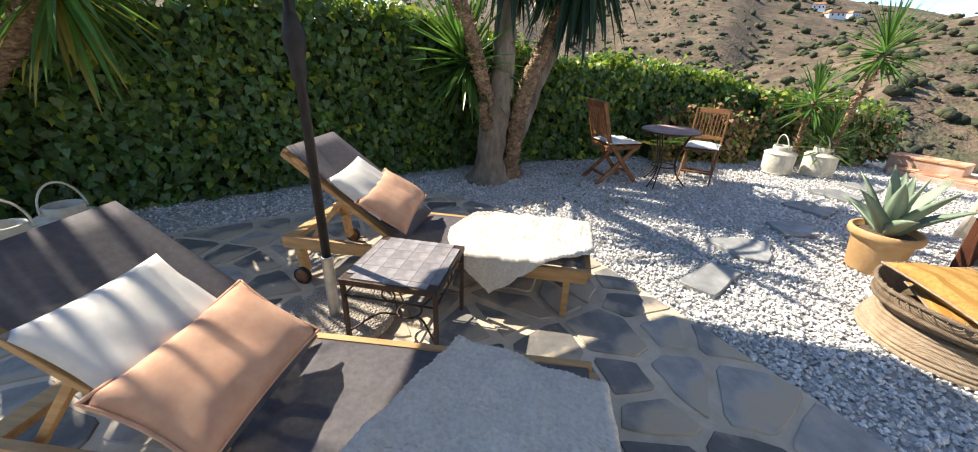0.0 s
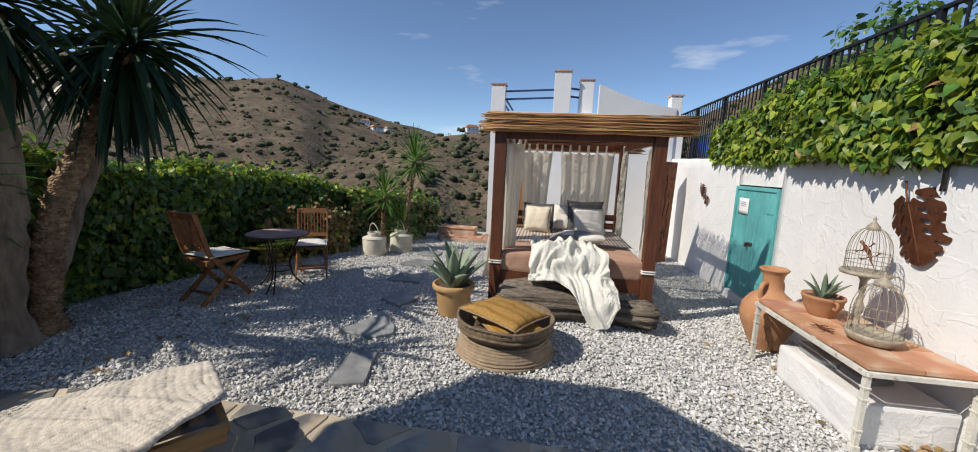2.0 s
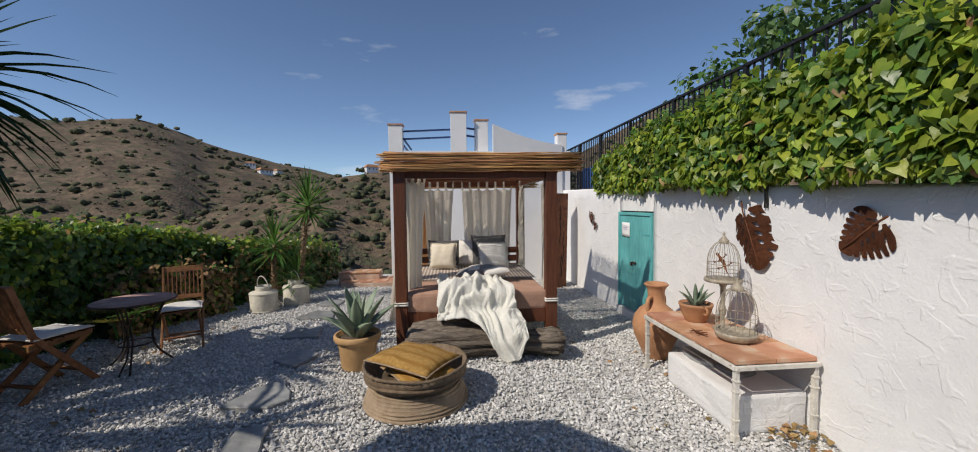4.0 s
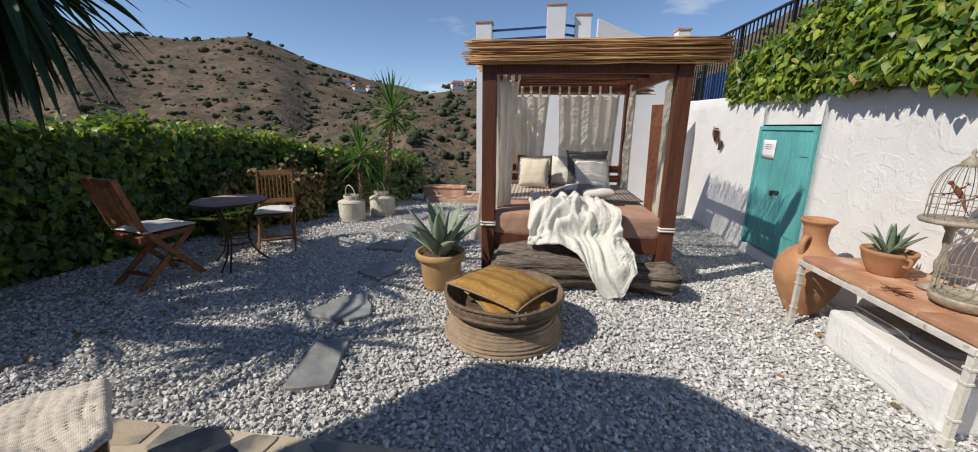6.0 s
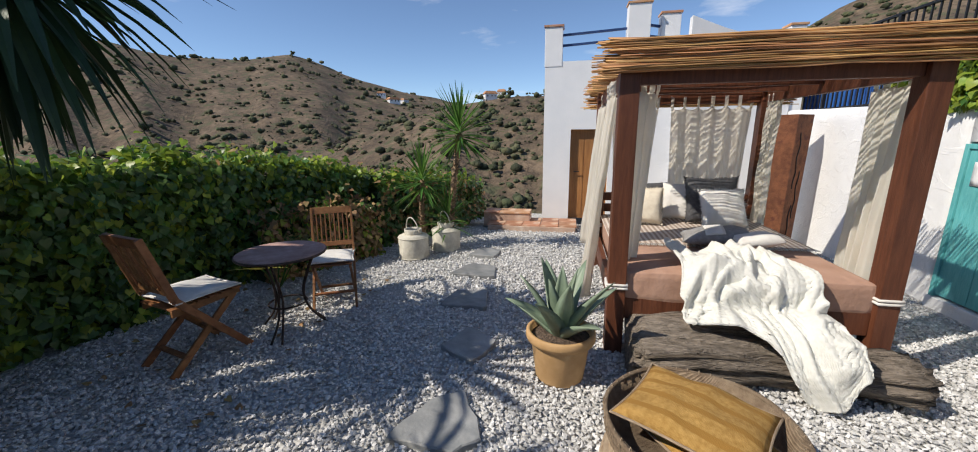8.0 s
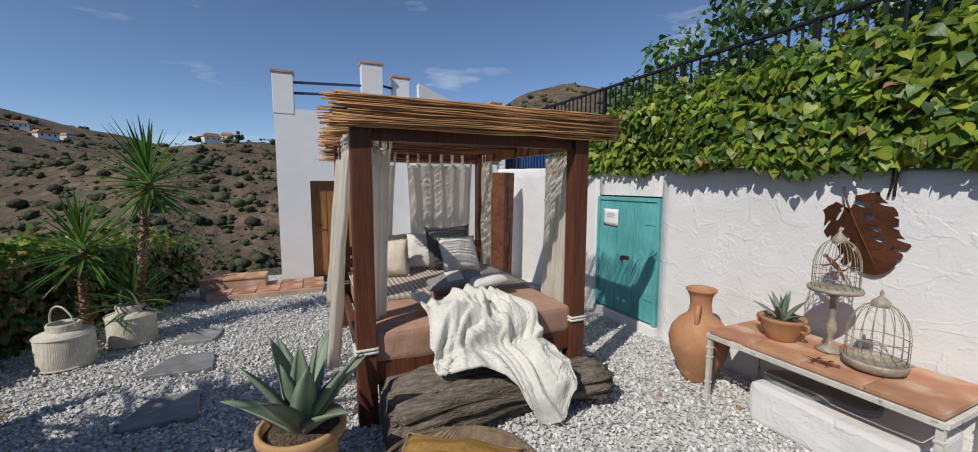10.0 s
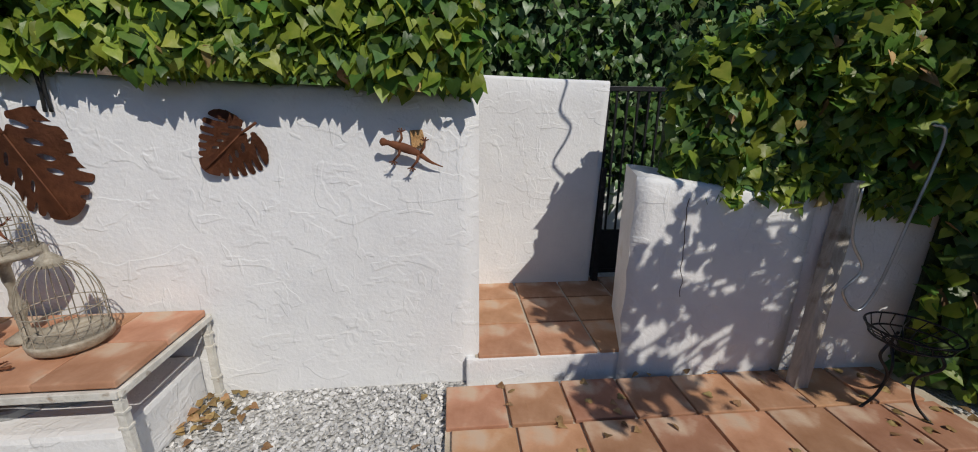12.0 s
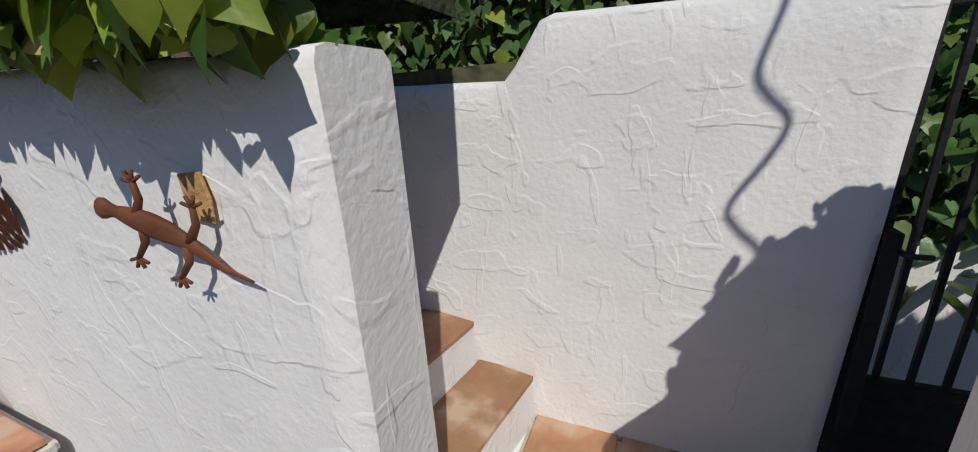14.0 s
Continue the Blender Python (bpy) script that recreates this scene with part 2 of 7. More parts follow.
def lathe(bm, profile, n=32, m=None, wobble=0.0):
    """A turned body: (radius, height) from bottom to top; radius 0 closes it."""
    rings = []
    for k, (r, z) in enumerate(profile):
        if r <= 0:
            rings.append([bm.verts.new((0, 0, z))])
        else:
            rings.append([bm.verts.new(((r + wobble * math.sin(3 * a + k)) * math.cos(a), (r + wobble * math.cos(2 * a + k)) * math.sin(a), z)) for a in (2 * math.pi * i / n for i in range(n))])
    for p, q in zip(rings, rings[1:]):
        for i in range(n):
            j = (i + 1) % n
            if len(p) == 1 and len(q) > 1:
                bm.faces.new((p[0], q[j], q[i]))
            elif len(q) == 1 and len(p) > 1:
                bm.faces.new((p[i], p[j], q[0]))
            elif len(p) > 1:
                bm.faces.new((p[i], p[j], q[j], q[i]))
    for f in bm.faces:
        f.smooth = True
    if m is not None:
        bmesh.ops.transform(bm, matrix=m, verts=[v for r in rings for v in r])


def tube(bm, pts, radius, n=8, cap=True):
    """A round bar along points; radius is a number or one for each point."""
    pts = [Vector(p) for p in pts]
    rad = radius if isinstance(radius, (list, tuple)) else [radius] * len(pts)
    rings, x = [], None
    for i, p in enumerate(pts):
        d = (pts[min(i + 1, len(pts) - 1)] - pts[max(i - 1, 0)]).normalized()
        if x is None:
            x = d.orthogonal().normalized()
        x = (x - d * x.dot(d)).normalized()
        y = d.cross(x)
        rings.append([bm.verts.new(p + rad[i] * (math.cos(a) * x + math.sin(a) * y)) for a in (2 * math.pi * k / n for k in range(n))])
    for p, q in zip(rings, rings[1:]):
        for i in range(n):
            f = bm.faces.new((p[i], p[(i + 1) % n], q[(i + 1) % n], q[i]))
            f.smooth = True
    if cap:
        bm.faces.new(rings[0][::-1])
        bm.faces.new(rings[-1])


def curve_pts(ctrl, n=12):
    """Points on a smooth curve through the control points."""
    c = [Vector(p) for p in ctrl]
    c = [2 * c[0] - c[1]] + c + [2 * c[-1] - c[-2]]
    out = []
    for i in range(1, len(c) - 2):
        for k in range(n):
            t = k / n
            out.append(0.5 * ((2 * c[i]) + (c[i + 1] - c[i - 1]) * t + (2 * c[i - 1] - 5 * c[i] + 4 * c[i + 1] - c[i + 2]) * t * t + (3 * c[i] - c[i - 1] - 3 * c[i + 1] + c[i + 2]) * t ** 3))
    return out + [c[-2]]


def prism(bm, pts, z0, z1, inset=0.0):
    """A slab with the outline pts, its upper edge drawn in by inset."""
    n = len(pts)
    cx, cy = sum(p[0] for p in pts) / n, sum(p[1] for p in pts) / n
    lo = [bm.verts.new((p[0], p[1], z0)) for p in pts]
    md = [bm.verts.new((p[0], p[1], z1 - inset)) for p in pts]
    rings = [lo, md]
    if inset:
        hi = []
        for p in pts:
            d = Vector((cx - p[0], cy - p[1]))
            d = d.normalized() * min(inset, d.length * 0.5) if d.length > 0 else d
            hi.append(bm.verts.new((p[0] + d.x, p[1] + d.y, z1)))
        rings.append(hi)
    for a, b in zip(rings, rings[1:]):
        for i in range(n):
            bm.faces.new((a[i], a[(i + 1) % n], b[(i + 1) % n], b[i]))
    bm.faces.new(rings[-1])
    bm.faces.new(lo[::-1])


def finish(name, bm, material):
    bmesh.ops.recalc_face_normals(bm, faces=bm.faces)
    me = bpy.data.meshes.new(name)
    bm.to_mesh(me)
    bm.free()
    me.materials.append(material)
    return me


def part(name, bm, material, parent=None, label=""):
    ob = new(name, finish(name, bm, material))
    if parent is not None:
        ob.parent = parent
    if label:
        ob["label"] = label
    return ob


def thing(name, label, category, m=None, group=""):
    """An Empty at a thing's base that carries its parts, which are built round the origin."""
    ob = new(name)
    ob.empty_display_size = 0.1
    if m is not None:
        ob.matrix_basis = m
    return tagged(ob, label, category, group)


def structure(name, bm, material, label, category):
    return tagged(part(name, bm, material), label, category, kind="structure")


def scatter(name, verts, faces, mats, places, material, smooth=False, parent=None):
    """One mesh of many small copies: verts (n,3) turned by mats (k,3,3) and set at places (k,3)."""
    v = np.asarray(verts, float)
    k, n = len(places), len(v)
    co = np.einsum("kij,nj->kni", np.asarray(mats), v) + np.asarray(places)[:, None, :]
    co = co.reshape(-1, 3)
    tot = [len(f) for f in faces]
    idx = np.concatenate([np.asarray(f) for f in faces])
    loops = (idx[None, :] + (np.arange(k) * n)[:, None]).ravel()
    counts = np.tile(tot, k)
    me = bpy.data.meshes.new(name)
    me.vertices.add(len(co))
    me.vertices.foreach_set("co", co.ravel())
    me.loops.add(len(loops))
    me.loops.foreach_set("vertex_index", loops)
    me.polygons.add(len(counts))
    me.polygons.foreach_set("loop_start", np.concatenate([[0], np.cumsum(counts)[:-1]]))
    me.polygons.foreach_set("loop_total", counts)
    me.polygons.foreach_set("use_smooth", np.full(len(counts), smooth))
    me.update(calc_edges=True)
    me.materials.append(material)
    ob = new(name, me)
    if parent is not None:
        ob.parent = parent
    return ob


def turns(rng, k, tilt=math.pi):
    """Random turns about z, tipped by up to tilt."""
    a, b, c = rng.uniform(0, 2 * math.pi, k), rng.uniform(-tilt, tilt, k), rng.uniform(-tilt, tilt, k)
    ca, sa, cb, sb, cc, sc = np.cos(a), np.sin(a), np.cos(b), np.sin(b), np.cos(c), np.sin(c)
    z, o = np.zeros(k), np.ones(k)
    ra = np.stack([ca, -sa, z, sa, ca, z, z, z, o], 1).reshape(-1, 3, 3)
    rb = np.stack([o, z, z, z, cb, -sb, z, sb, cb], 1).reshape(-1, 3, 3)
    rc = np.stack([cc, z, sc, z, o, z, -sc, z, cc], 1).reshape(-1, 3, 3)
    return ra @ rb @ rc


def ground_z(x, y):
    """The gravel falls a little towards the white wall and behind the daybed."""
    a = min(1, max(0, (-0.5 - y) / 1.6))
    b = min(1, max(0, (x - 7.2) / 2.5))
    return -0.085 * a * a * (3 - 2 * a) - 0.14 * b * b * (3 - 2 * b) * (1 - 0.5 * a)


# ---- the land: one sheet from the garden to the horizon ----
FAR = [(-180, 5), (-60, 5), (-5, 4.8), (3, 6), (7.4, 4.9), (14, 4.7), (21, 6.6), (29, 8.4), (35, 9.0), (37, 9.4), (40, 8.8), (43, 8.4), (49, 8.7), (52, 9.4), (54, 9.7), (57, 9.0), (60.5, 7.4), (67, 5.8), (72, 4.8),
       (80, 3), (100, 3), (112, 9), (118, 12.3), (124, 13.7), (130, 12.5), (145, 11), (180, 5)]
NEAR = [(-180, -6), (20, -5), (38, -2.5), (46, -0.8), (53, -2.2), (57, -1.8), (63.5, 0.6), (70.5, 3.3), (76, 4.7), (82, 5.2), (88, 5.2), (100, 4.5), (110, 4), (130, 3), (150, -3), (180, -6)]
FAR_A, FAR_E = [p[0] for p in FAR], [p[1] for p in FAR]
NEAR_A, NEAR_E = [p[0] for p in NEAR], [p[1] for p in NEAR]


def smooth(a, b, v):
    t = min(1.0, max(0.0, (v - a) / (b - a)))
    return t * t * (3 - 2 * t)


def land_z(x, y):
    """The garden terrace falls to a valley, past which a near ridge and a far hill rise."""
    r = math.hypot(x, y)
    az = math.degrees(math.atan2(x, y))
    if r < 11:
        return -0.3
    low = -0.3 - 1.5 * smooth(11, 14, r) - 24 * smooth(13, 60, r)
    gully = 1 + 0.26 * noise.noise(Vector((math.sin(radians(az)) * 14, math.cos(radians(az)) * 14, 2))) * (1 if r < 330 else 0.4)
    far_top = 400 * math.tan(radians(float(np.interp(az, FAR_A, FAR_E)))) + 1.6
    near_top = 170 * math.tan(radians(float(np.interp(az, NEAR_A, NEAR_E)))) + 1.6
    u = min(1, max(0, (r - 110) / 290))
    far = -26 + (far_top + 26) * min(1.0, u ** (1.1 * gully)) - 0.1 * max(0, r - 400)
    v = min(1, max(0, (r - 45) / 125))
    near = -26 + (near_top + 26) * min(1.0, v ** (0.9 * gully)) - 0.45 * max(0, r - 172)
    z = max(low, far, near) if r > 30 else low
    if r > 45:
        w = min(1, (r - 45) / 80)
        z += w * (noise.noise(Vector((x * 0.03, y * 0.03, 0))) * 1.6 + noise.noise(Vector((x * 0.09, y * 0.09, 3))) * 0.7)
    return z


def build_land():
    bm = bmesh.new()
    radii = [0.0, 6, 10, 11, 12, 13.5, 15.5, 18, 22, 27, 33, 40, 48] + [48 + 9 * k for k in range(1, 62)] + [650, 720, 800, 950, 1200, 1600, 2400]
    n = 300
    rings = []
    for r in radii[1:]:
        rings.append([bm.verts.new((r * math.sin(2 * math.pi * i / n), r * math.cos(2 * math.pi * i / n), land_z(r * math.sin(2 * math.pi * i / n), r * math.cos(2 * math.pi * i / n)))) for i in range(n)])
    c = bm.verts.new((0, 0, -0.25))
    for i in range(n):
        bm.faces.new((c, rings[0][(i + 1) % n], rings[0][i]))
    for p, q in zip(rings, rings[1:]):
        for i in range(n):
            f = bm.faces.new((p[i], p[(i + 1) % n], q[(i + 1) % n], q[i]))
            f.smooth = True
    structure("ground", bm, EARTH, "dry brown hills with scattered scrub round the valley", "hillside")


build_land()
ICO = bmesh.new()
bmesh.ops.create_icosphere(ICO, subdivisions=1, radius=1.0)
ICO_V = [tuple(v.co * (0.75 + 0.5 * noise.noise(v.co * 3.1))) for v in ICO.verts]
ICO_F = [tuple(v.index for v in f.verts) for f in ICO.faces]
ICO.free()


def build_scrub():
    rng = np.random.default_rng(4)
    pl, ms = [], []
    k = 0
    while k < 22000:
        az, r = rng.uniform(-20, 135), 40 * (12.0 ** rng.uniform(0, 1))
        x, y = r * math.sin(radians(az)), r * math.cos(radians(az))
        dens = 0.62 + 0.9 * noise.noise(Vector((x * 0.018, y * 0.018, 7)))
        k += 1
        if rng.uniform() > dens:
            continue
        s = (0.26 + 1.5 * rng.uniform() ** 4) * (1 + r / 320)
        z = land_z(x, y)
        for q in range(2):
            pl.append((x + rng.normal(0, s * 0.6), y + rng.normal(0, s * 0.6), z + s * rng.uniform(0.1, 0.4)))
            ms.append(np.diag([s * rng.uniform(0.6, 1.1), s * rng.uniform(0.6, 1.1), s * rng.uniform(0.5, 0.85)]))
    for az, r, s in ((77.4, 167, 1.5), (77.8, 169, 1.2), (81.8, 168, 1.7), (80.0, 176, 1.3), (54.3, 396, 2.6), (43.5, 392, 2.2)):
        # lone dark trees on the ridges
        x, y = r * math.sin(radians(az)), r * math.cos(radians(az))
        for q in range(9):
            pl.append((x + rng.normal(0, s * 0.4), y + rng.normal(0, s * 0.4), land_z(x, y) + s * rng.uniform(0.5, 1.4)))
            ms.append(np.diag([s * 0.5, s * 0.5, s * 0.45]))
    R = turns(rng, len(pl), 0.2)
    ob = scatter("scrub", ICO_V, ICO_F, R @ np.array(ms), np.array(pl), SCRUB, smooth=True)
    tagged(ob, "dark green scrub bushes scattered over the dry hillside", "bushes", kind="stuff")


build_scrub()


def far_house(x, y, w, d, h, turn):
    z = land_z(x, y)
    t = thing("country_house", "small whitewashed country house far off on the ridge", "house", pose(x, y, z, 0, 0, turn), "far houses")
    bm = bmesh.new()
    bm_box(bm, (0, 0, h / 2 - 1), (w, d, h + 2))
    part("wall", bm, PLASTER_FAR, t)
    bm = bmesh.new()
    prism(bm, [(-w * 0.55, -d * 0.55), (w * 0.55, -d * 0.55), (w * 0.55, d * 0.55), (-w * 0.55, d * 0.55)], h, h + 1.2, d * 0.35)
    part("roof", bm, TERRACOTTA, t)
    for k in (-0.3, 0.05, 0.32):
        bm = bmesh.new()
        bm_box(bm, (k * w, -d / 2 - 0.03, h * 0.55), (w * 0.08, 0.08, h * 0.35))
        part("window", bm, BLACK_IRON, t)


for az, r, w, h, turn in ((79.0, 168, 5.0, 1.5, 20), (80.6, 172, 3.2, 1.3, -10), (66, 330, 9, 3.2, 30), (64.5, 345, 7, 3.2, 0), (67.5, 340, 6, 2.8, 50)):
    far_house(r * math.sin(radians(az)), r * math.cos(radians(az)), w, w * 0.6, h, -az + turn)


# ---- gravel yard and white walls ----
def grid_sheet(name, x0, x1, y0, y1, step, fz, material, label, category):
    bm = bmesh.new()
    nx, ny = int((x1 - x0) / step) + 1, int((y1 - y0) / step) + 1
    vs = [[bm.verts.new((x0 + (x1 - x0) * i / nx, y0 + (y1 - y0) * j / ny, fz(x0 + (x1 - x0) * i / nx, y0 + (y1 - y0) * j / ny))) for j in range(ny + 1)] for i in range(nx + 1)]
    for i in range(nx):
        for j in range(ny):
            bm.faces.new((vs[i][j], vs[i + 1][j], vs[i + 1][j + 1], vs[i][j + 1])).smooth = True
    return structure(name, bm, material, label, category)


grid_sheet("gravel_bed", -5, 10.6, -6.0, 6.0, 0.3, lambda x, y: ground_z(x, y) - 0.012, GRAVEL_BED, "bed of pale grey garden gravel", "gravel")


def wall_mesh(bm, pts, z0, tops, thick, seg=0.12):
    """An uneven plastered wall along pts (two plan points); tops: heights at both ends, or (share of length, height) pairs; thickness away from the left-hand side."""
    if not isinstance(tops[0], tuple):
        tops = ((0, tops[0]), (1, tops[1]))
    a, b = Vector((*pts[0], 0)), Vector((*pts[1], 0))
    d = b - a
    nrm = Vector((d.y, -d.x, 0)).normalized()
    n = max(2, int(d.length / seg))
    ms = 14
    rings = []
    for i in range(n + 1):
        u = i / n
        p = a + d * u
        top = float(np.interp(u, [q[0] for q in tops], [q[1] for q in tops])) + 0.012 * noise.noise(Vector((p.x * 2.1, p.y * 2.1, 5)))
        ring = []
        for k in range(ms + 1):
            z = z0 + (top - z0 - 0.03) * k / ms
            w = 0.011 * noise.noise(Vector((p.x * 1.7, p.y * 1.7, z * 1.7))) + 0.004 * noise.noise(Vector((p.x * 6, p.y * 6, z * 6)))
            ring.append(bm.verts.new(p + nrm * w + Vector((0, 0, z))))
        ring.append(bm.verts.new(p - nrm * 0.012 + Vector((0, 0, top - 0.008))))
        ring.append(bm.verts.new(p - nrm * 0.035 + Vector((0, 0, top))))
        ring.append(bm.verts.new(p - nrm * (thick - 0.02) + Vector((0, 0, top))))
        ring.append(bm.verts.new(p - nrm * thick + Vector((0, 0, top - 0.02))))
        ring.append(bm.verts.new(p - nrm * thick + Vector((0, 0, z0))))
        rings.append(ring)
    for p, q in zip(rings, rings[1:]):
        for k in range(len(p) - 1):
            bm.faces.new((p[k], q[k], q[k + 1], p[k + 1])).smooth = True
    bm.faces.new(rings[0])
    bm.faces.new(rings[-1][::-1])


# retaining wall, in three lengths round the store-room door
DX0, DX1, DZ0, DZ1 = 5.0, 6.08, 0.02, 1.54
WY = -2.8
bm = bmesh.new()
wall_mesh(bm, ((DX0, WY), (0.935, WY)), -0.3, (1.86, 1.71), 0.19)
structure("wall_south", bm, PLASTER, "white roughly trowelled plaster garden wall", "wall")
bm = bmesh.new()
wall_mesh(bm, ((9.43, WY), (DX1, WY)), -0.4, (2.0, 1.9), 0.26)
structure("wall_south_far", bm, PLASTER, "white plaster garden wall beyond the turquoise door", "wall")
bm = bmesh.new()
wall_mesh(bm, ((DX1, WY), (DX0, WY)), DZ1, (1.9, 1.86), 0.26)
structure("wall_over_door", bm, PLASTER, "white plaster over the turquoise door", "wall")
bm = bmesh.new()
bm_box(bm, ((DX0 + DX1) / 2, WY - 0.1, -0.14), (DX1 - DX0 + 0.02, 0.3, 0.32), None, 0.01)
structure("door_sill", bm, PLASTER, "whitewashed sill below the turquoise door", "sill")
bm = bmesh.new()
bm_box(bm, ((DX0 + DX1) / 2, WY - 0.5, 0.75), (DX1 - DX0 + 0.3, 0.05, 1.9))
structure("store_back", bm, BLACK_IRON, "dark store room behind the turquoise door", "wall")
# earth bank behind the wall
bm = bmesh.new()
bm_box(bm, (5.4, -6.0, 0.75), (9.0, 4.2, 2.0))
structure("bank", bm, EARTH, "earth terrace behind the garden wall", "terrace")

# passage: platform, back wall, right wall
bm = bmesh.new()
wall_mesh(bm, ((3.2, -3.86), (-0.2, -3.86)), -0.2, ((0, 1.73), (0.636, 1.68), (0.68, 1.9), (1, 1.865)), 0.25, 0.05)
for v in bm.verts:
    # the end beside the gate leans a little
    if v.co.x < 0.3:
        v.co.x += 0.06 * (1 - v.co.z / 1.9) * (0.3 - v.co.x) / 0.5
structure("wall_passage", bm, PLASTER, "white plaster wall behind the passage, stepped down beside the stairs", "wall")
bm = bmesh.new()
wall_mesh(bm, ((0.03, -2.735), (-1.05, -2.66)), -0.3, (1.26, 1.15), 0.62)
for v in bm.verts:
    # the chipped end runs back askew
    if v.co.x > -0.5:
        w = (v.co.x + 0.5) / 0.53
        v.co.x -= w * 0.27 * max(0, -2.735 - v.co.y) + w * 0.02 * noise.noise(v.co * 9)
low_wall = structure("wall_right", bm, PLASTER, "low cracked white plaster wall beside the passage", "wall")
bm = bmesh.new()
tube(bm, [(-0.28 - 0.05 * (1.12 - z) + 0.03 * noise.noise(Vector((z * 9, 2, 1))), -2.709 + 0.004 * noise.noise(Vector((z * 4, 0, 0))), z) for z in (1.14 - 0.03 * k for k in range(22))], 0.002, 5)
part("crack", bm, SOIL, low_wall, "fine dark crack in the plaster")
bm = bmesh.new()
wall_mesh(bm, ((-1.05, -2.68), (-2.6, -2.6)), -0.3, (1.17, 1.08), 0.3)
structure("wall_right_far", bm, PLASTER, "low white plaster wall under the ivy", "wall")
bm = bmesh.new()
bm_box(bm, (0.1, -3.3, -0.1), (1.84, 1.1, 0.4), None, 0.012)
structure("platform", bm, PLASTER, "raised whitewashed landing in the passage", "landing")


# ---- the white building beyond the daybed ----
def build_house():
    t = thing("roof_terrace_building", "white flat-roofed building with roof terrace and blue railing", "building", pose(9.45, 0, 0.16) @ Matrix.Diagonal((0.9, 0.9, 0.9, 1)))
    # front wall in pieces round the doorway
    for c, s in (((0.12, 1.215, 1.25), (0.24, 0.57, 3.7)), ((0.12, 0.53, 2.42), (0.24, 0.8, 1.36)), ((0.12, -1.6, 1.25), (0.24, 3.46, 3.7)), ((2.25, 1.38, 1.25), (4.0, 0.24, 3.7)), ((2.25, -3.2, 1.25), (4.0, 0.24, 3.7))):
        bm = bmesh.new()
        bm_box(bm, c, s)
        part("wall", bm, PLASTER_FAR, t)
    bm = bmesh.new()
    bm_box(bm, (2.3, -1.0, 3.0), (4.0, 4.3, 0.2))
    part("roof_slab", bm, PLASTER_FAR, t)
    bm = bmesh.new()
    bm_box(bm, (0.14, 0.53, 0.78), (0.05, 0.8, 1.94), None, 0.005)
    for k in (-0.2, 0, 0.2):
        bm_box(bm, (0.112, 0.53 + k, 0.78), (0.012, 0.17, 1.8), None, 0.003)
    d = part("door", bm, DOOR_WOOD, t, "varnished orange-brown wooden door")
    bm = bmesh.new()
    tube(bm, [(0.1, 0.83, 0.85), (0.05, 0.83, 0.85), (0.05, 0.73, 0.85)], 0.011)
    part("handle", bm, BLACK_IRON, d, "black handle")
    for y, w, top, x in ((1.33, 0.36, 3.76, 0.12), (-0.31, 0.42, 4.1, 0.12), (-0.93, 0.36, 3.93, 0.3), (-3.1, 0.26, 3.55, 0.12)):
        bm = bmesh.new()
        bm_box(bm, (x + 0.02, y, (3.0 + top) / 2), (0.3, w, top - 3.0), None, 0.01)
        p = part("pier", bm, PLASTER_FAR, t)
        bm = bmesh.new()
        bm_box(bm, (x + 0.02, y, top + 0.02), (0.34, w + 0.04, 0.04), None, 0.005)
        part("cap", bm, TERRACOTTA_TILE, p, "brick cap")
    for z in (3.42, 3.62):
        for a, b in (((0.12, 1.15, z), (0.12, -0.1, z + 0.06)), ((0.12, -0.5, z + 0.1), (0.3, -0.78, z + 0.1)), ((0.2, 1.27, z), (3.5, 1.27, z))):
            bm = bmesh.new()
            beam(bm, a, b, 0.045, 0.045)
            part("rail", bm, BLUE_IRON, t, "blue iron rail")
    # sweeping parapet of the outer stair
    bm = bmesh.new()
    n = 14
    prev = None
    for i in range(n + 1):
        u = i / n
        y = -1.2 - 1.9 * u
        z = 3.75 - 0.5 * u - 0.08 * math.sin(u * math.pi)
        ring = [bm.verts.new((-0.3 + 0.25 * u, y, -0.4)), bm.verts.new((-0.3 + 0.25 * u, y, z)), bm.verts.new((-0.1 + 0.25 * u, y, z)), bm.verts.new((-0.1 + 0.25 * u, y, -0.4))]
        if prev:
            for k in range(4):
                bm.faces.new((prev[k], ring[k], ring[(k + 1) % 4], prev[(k + 1) % 4]))
        else:
            bm.faces.new(ring)
        prev = ring
    bm.faces.new(prev[::-1])
    part("stair_parapet", bm, PLASTER_FAR, t, "white sweeping stair parapet")


DOOR_WOOD = mat("door_wood", (0.3, 0.13, 0.045), (0.42, 0.2, 0.07), 5.0, 0.45, 0.2, 20.0, stretch=(6, 6, 0.5))
build_house()


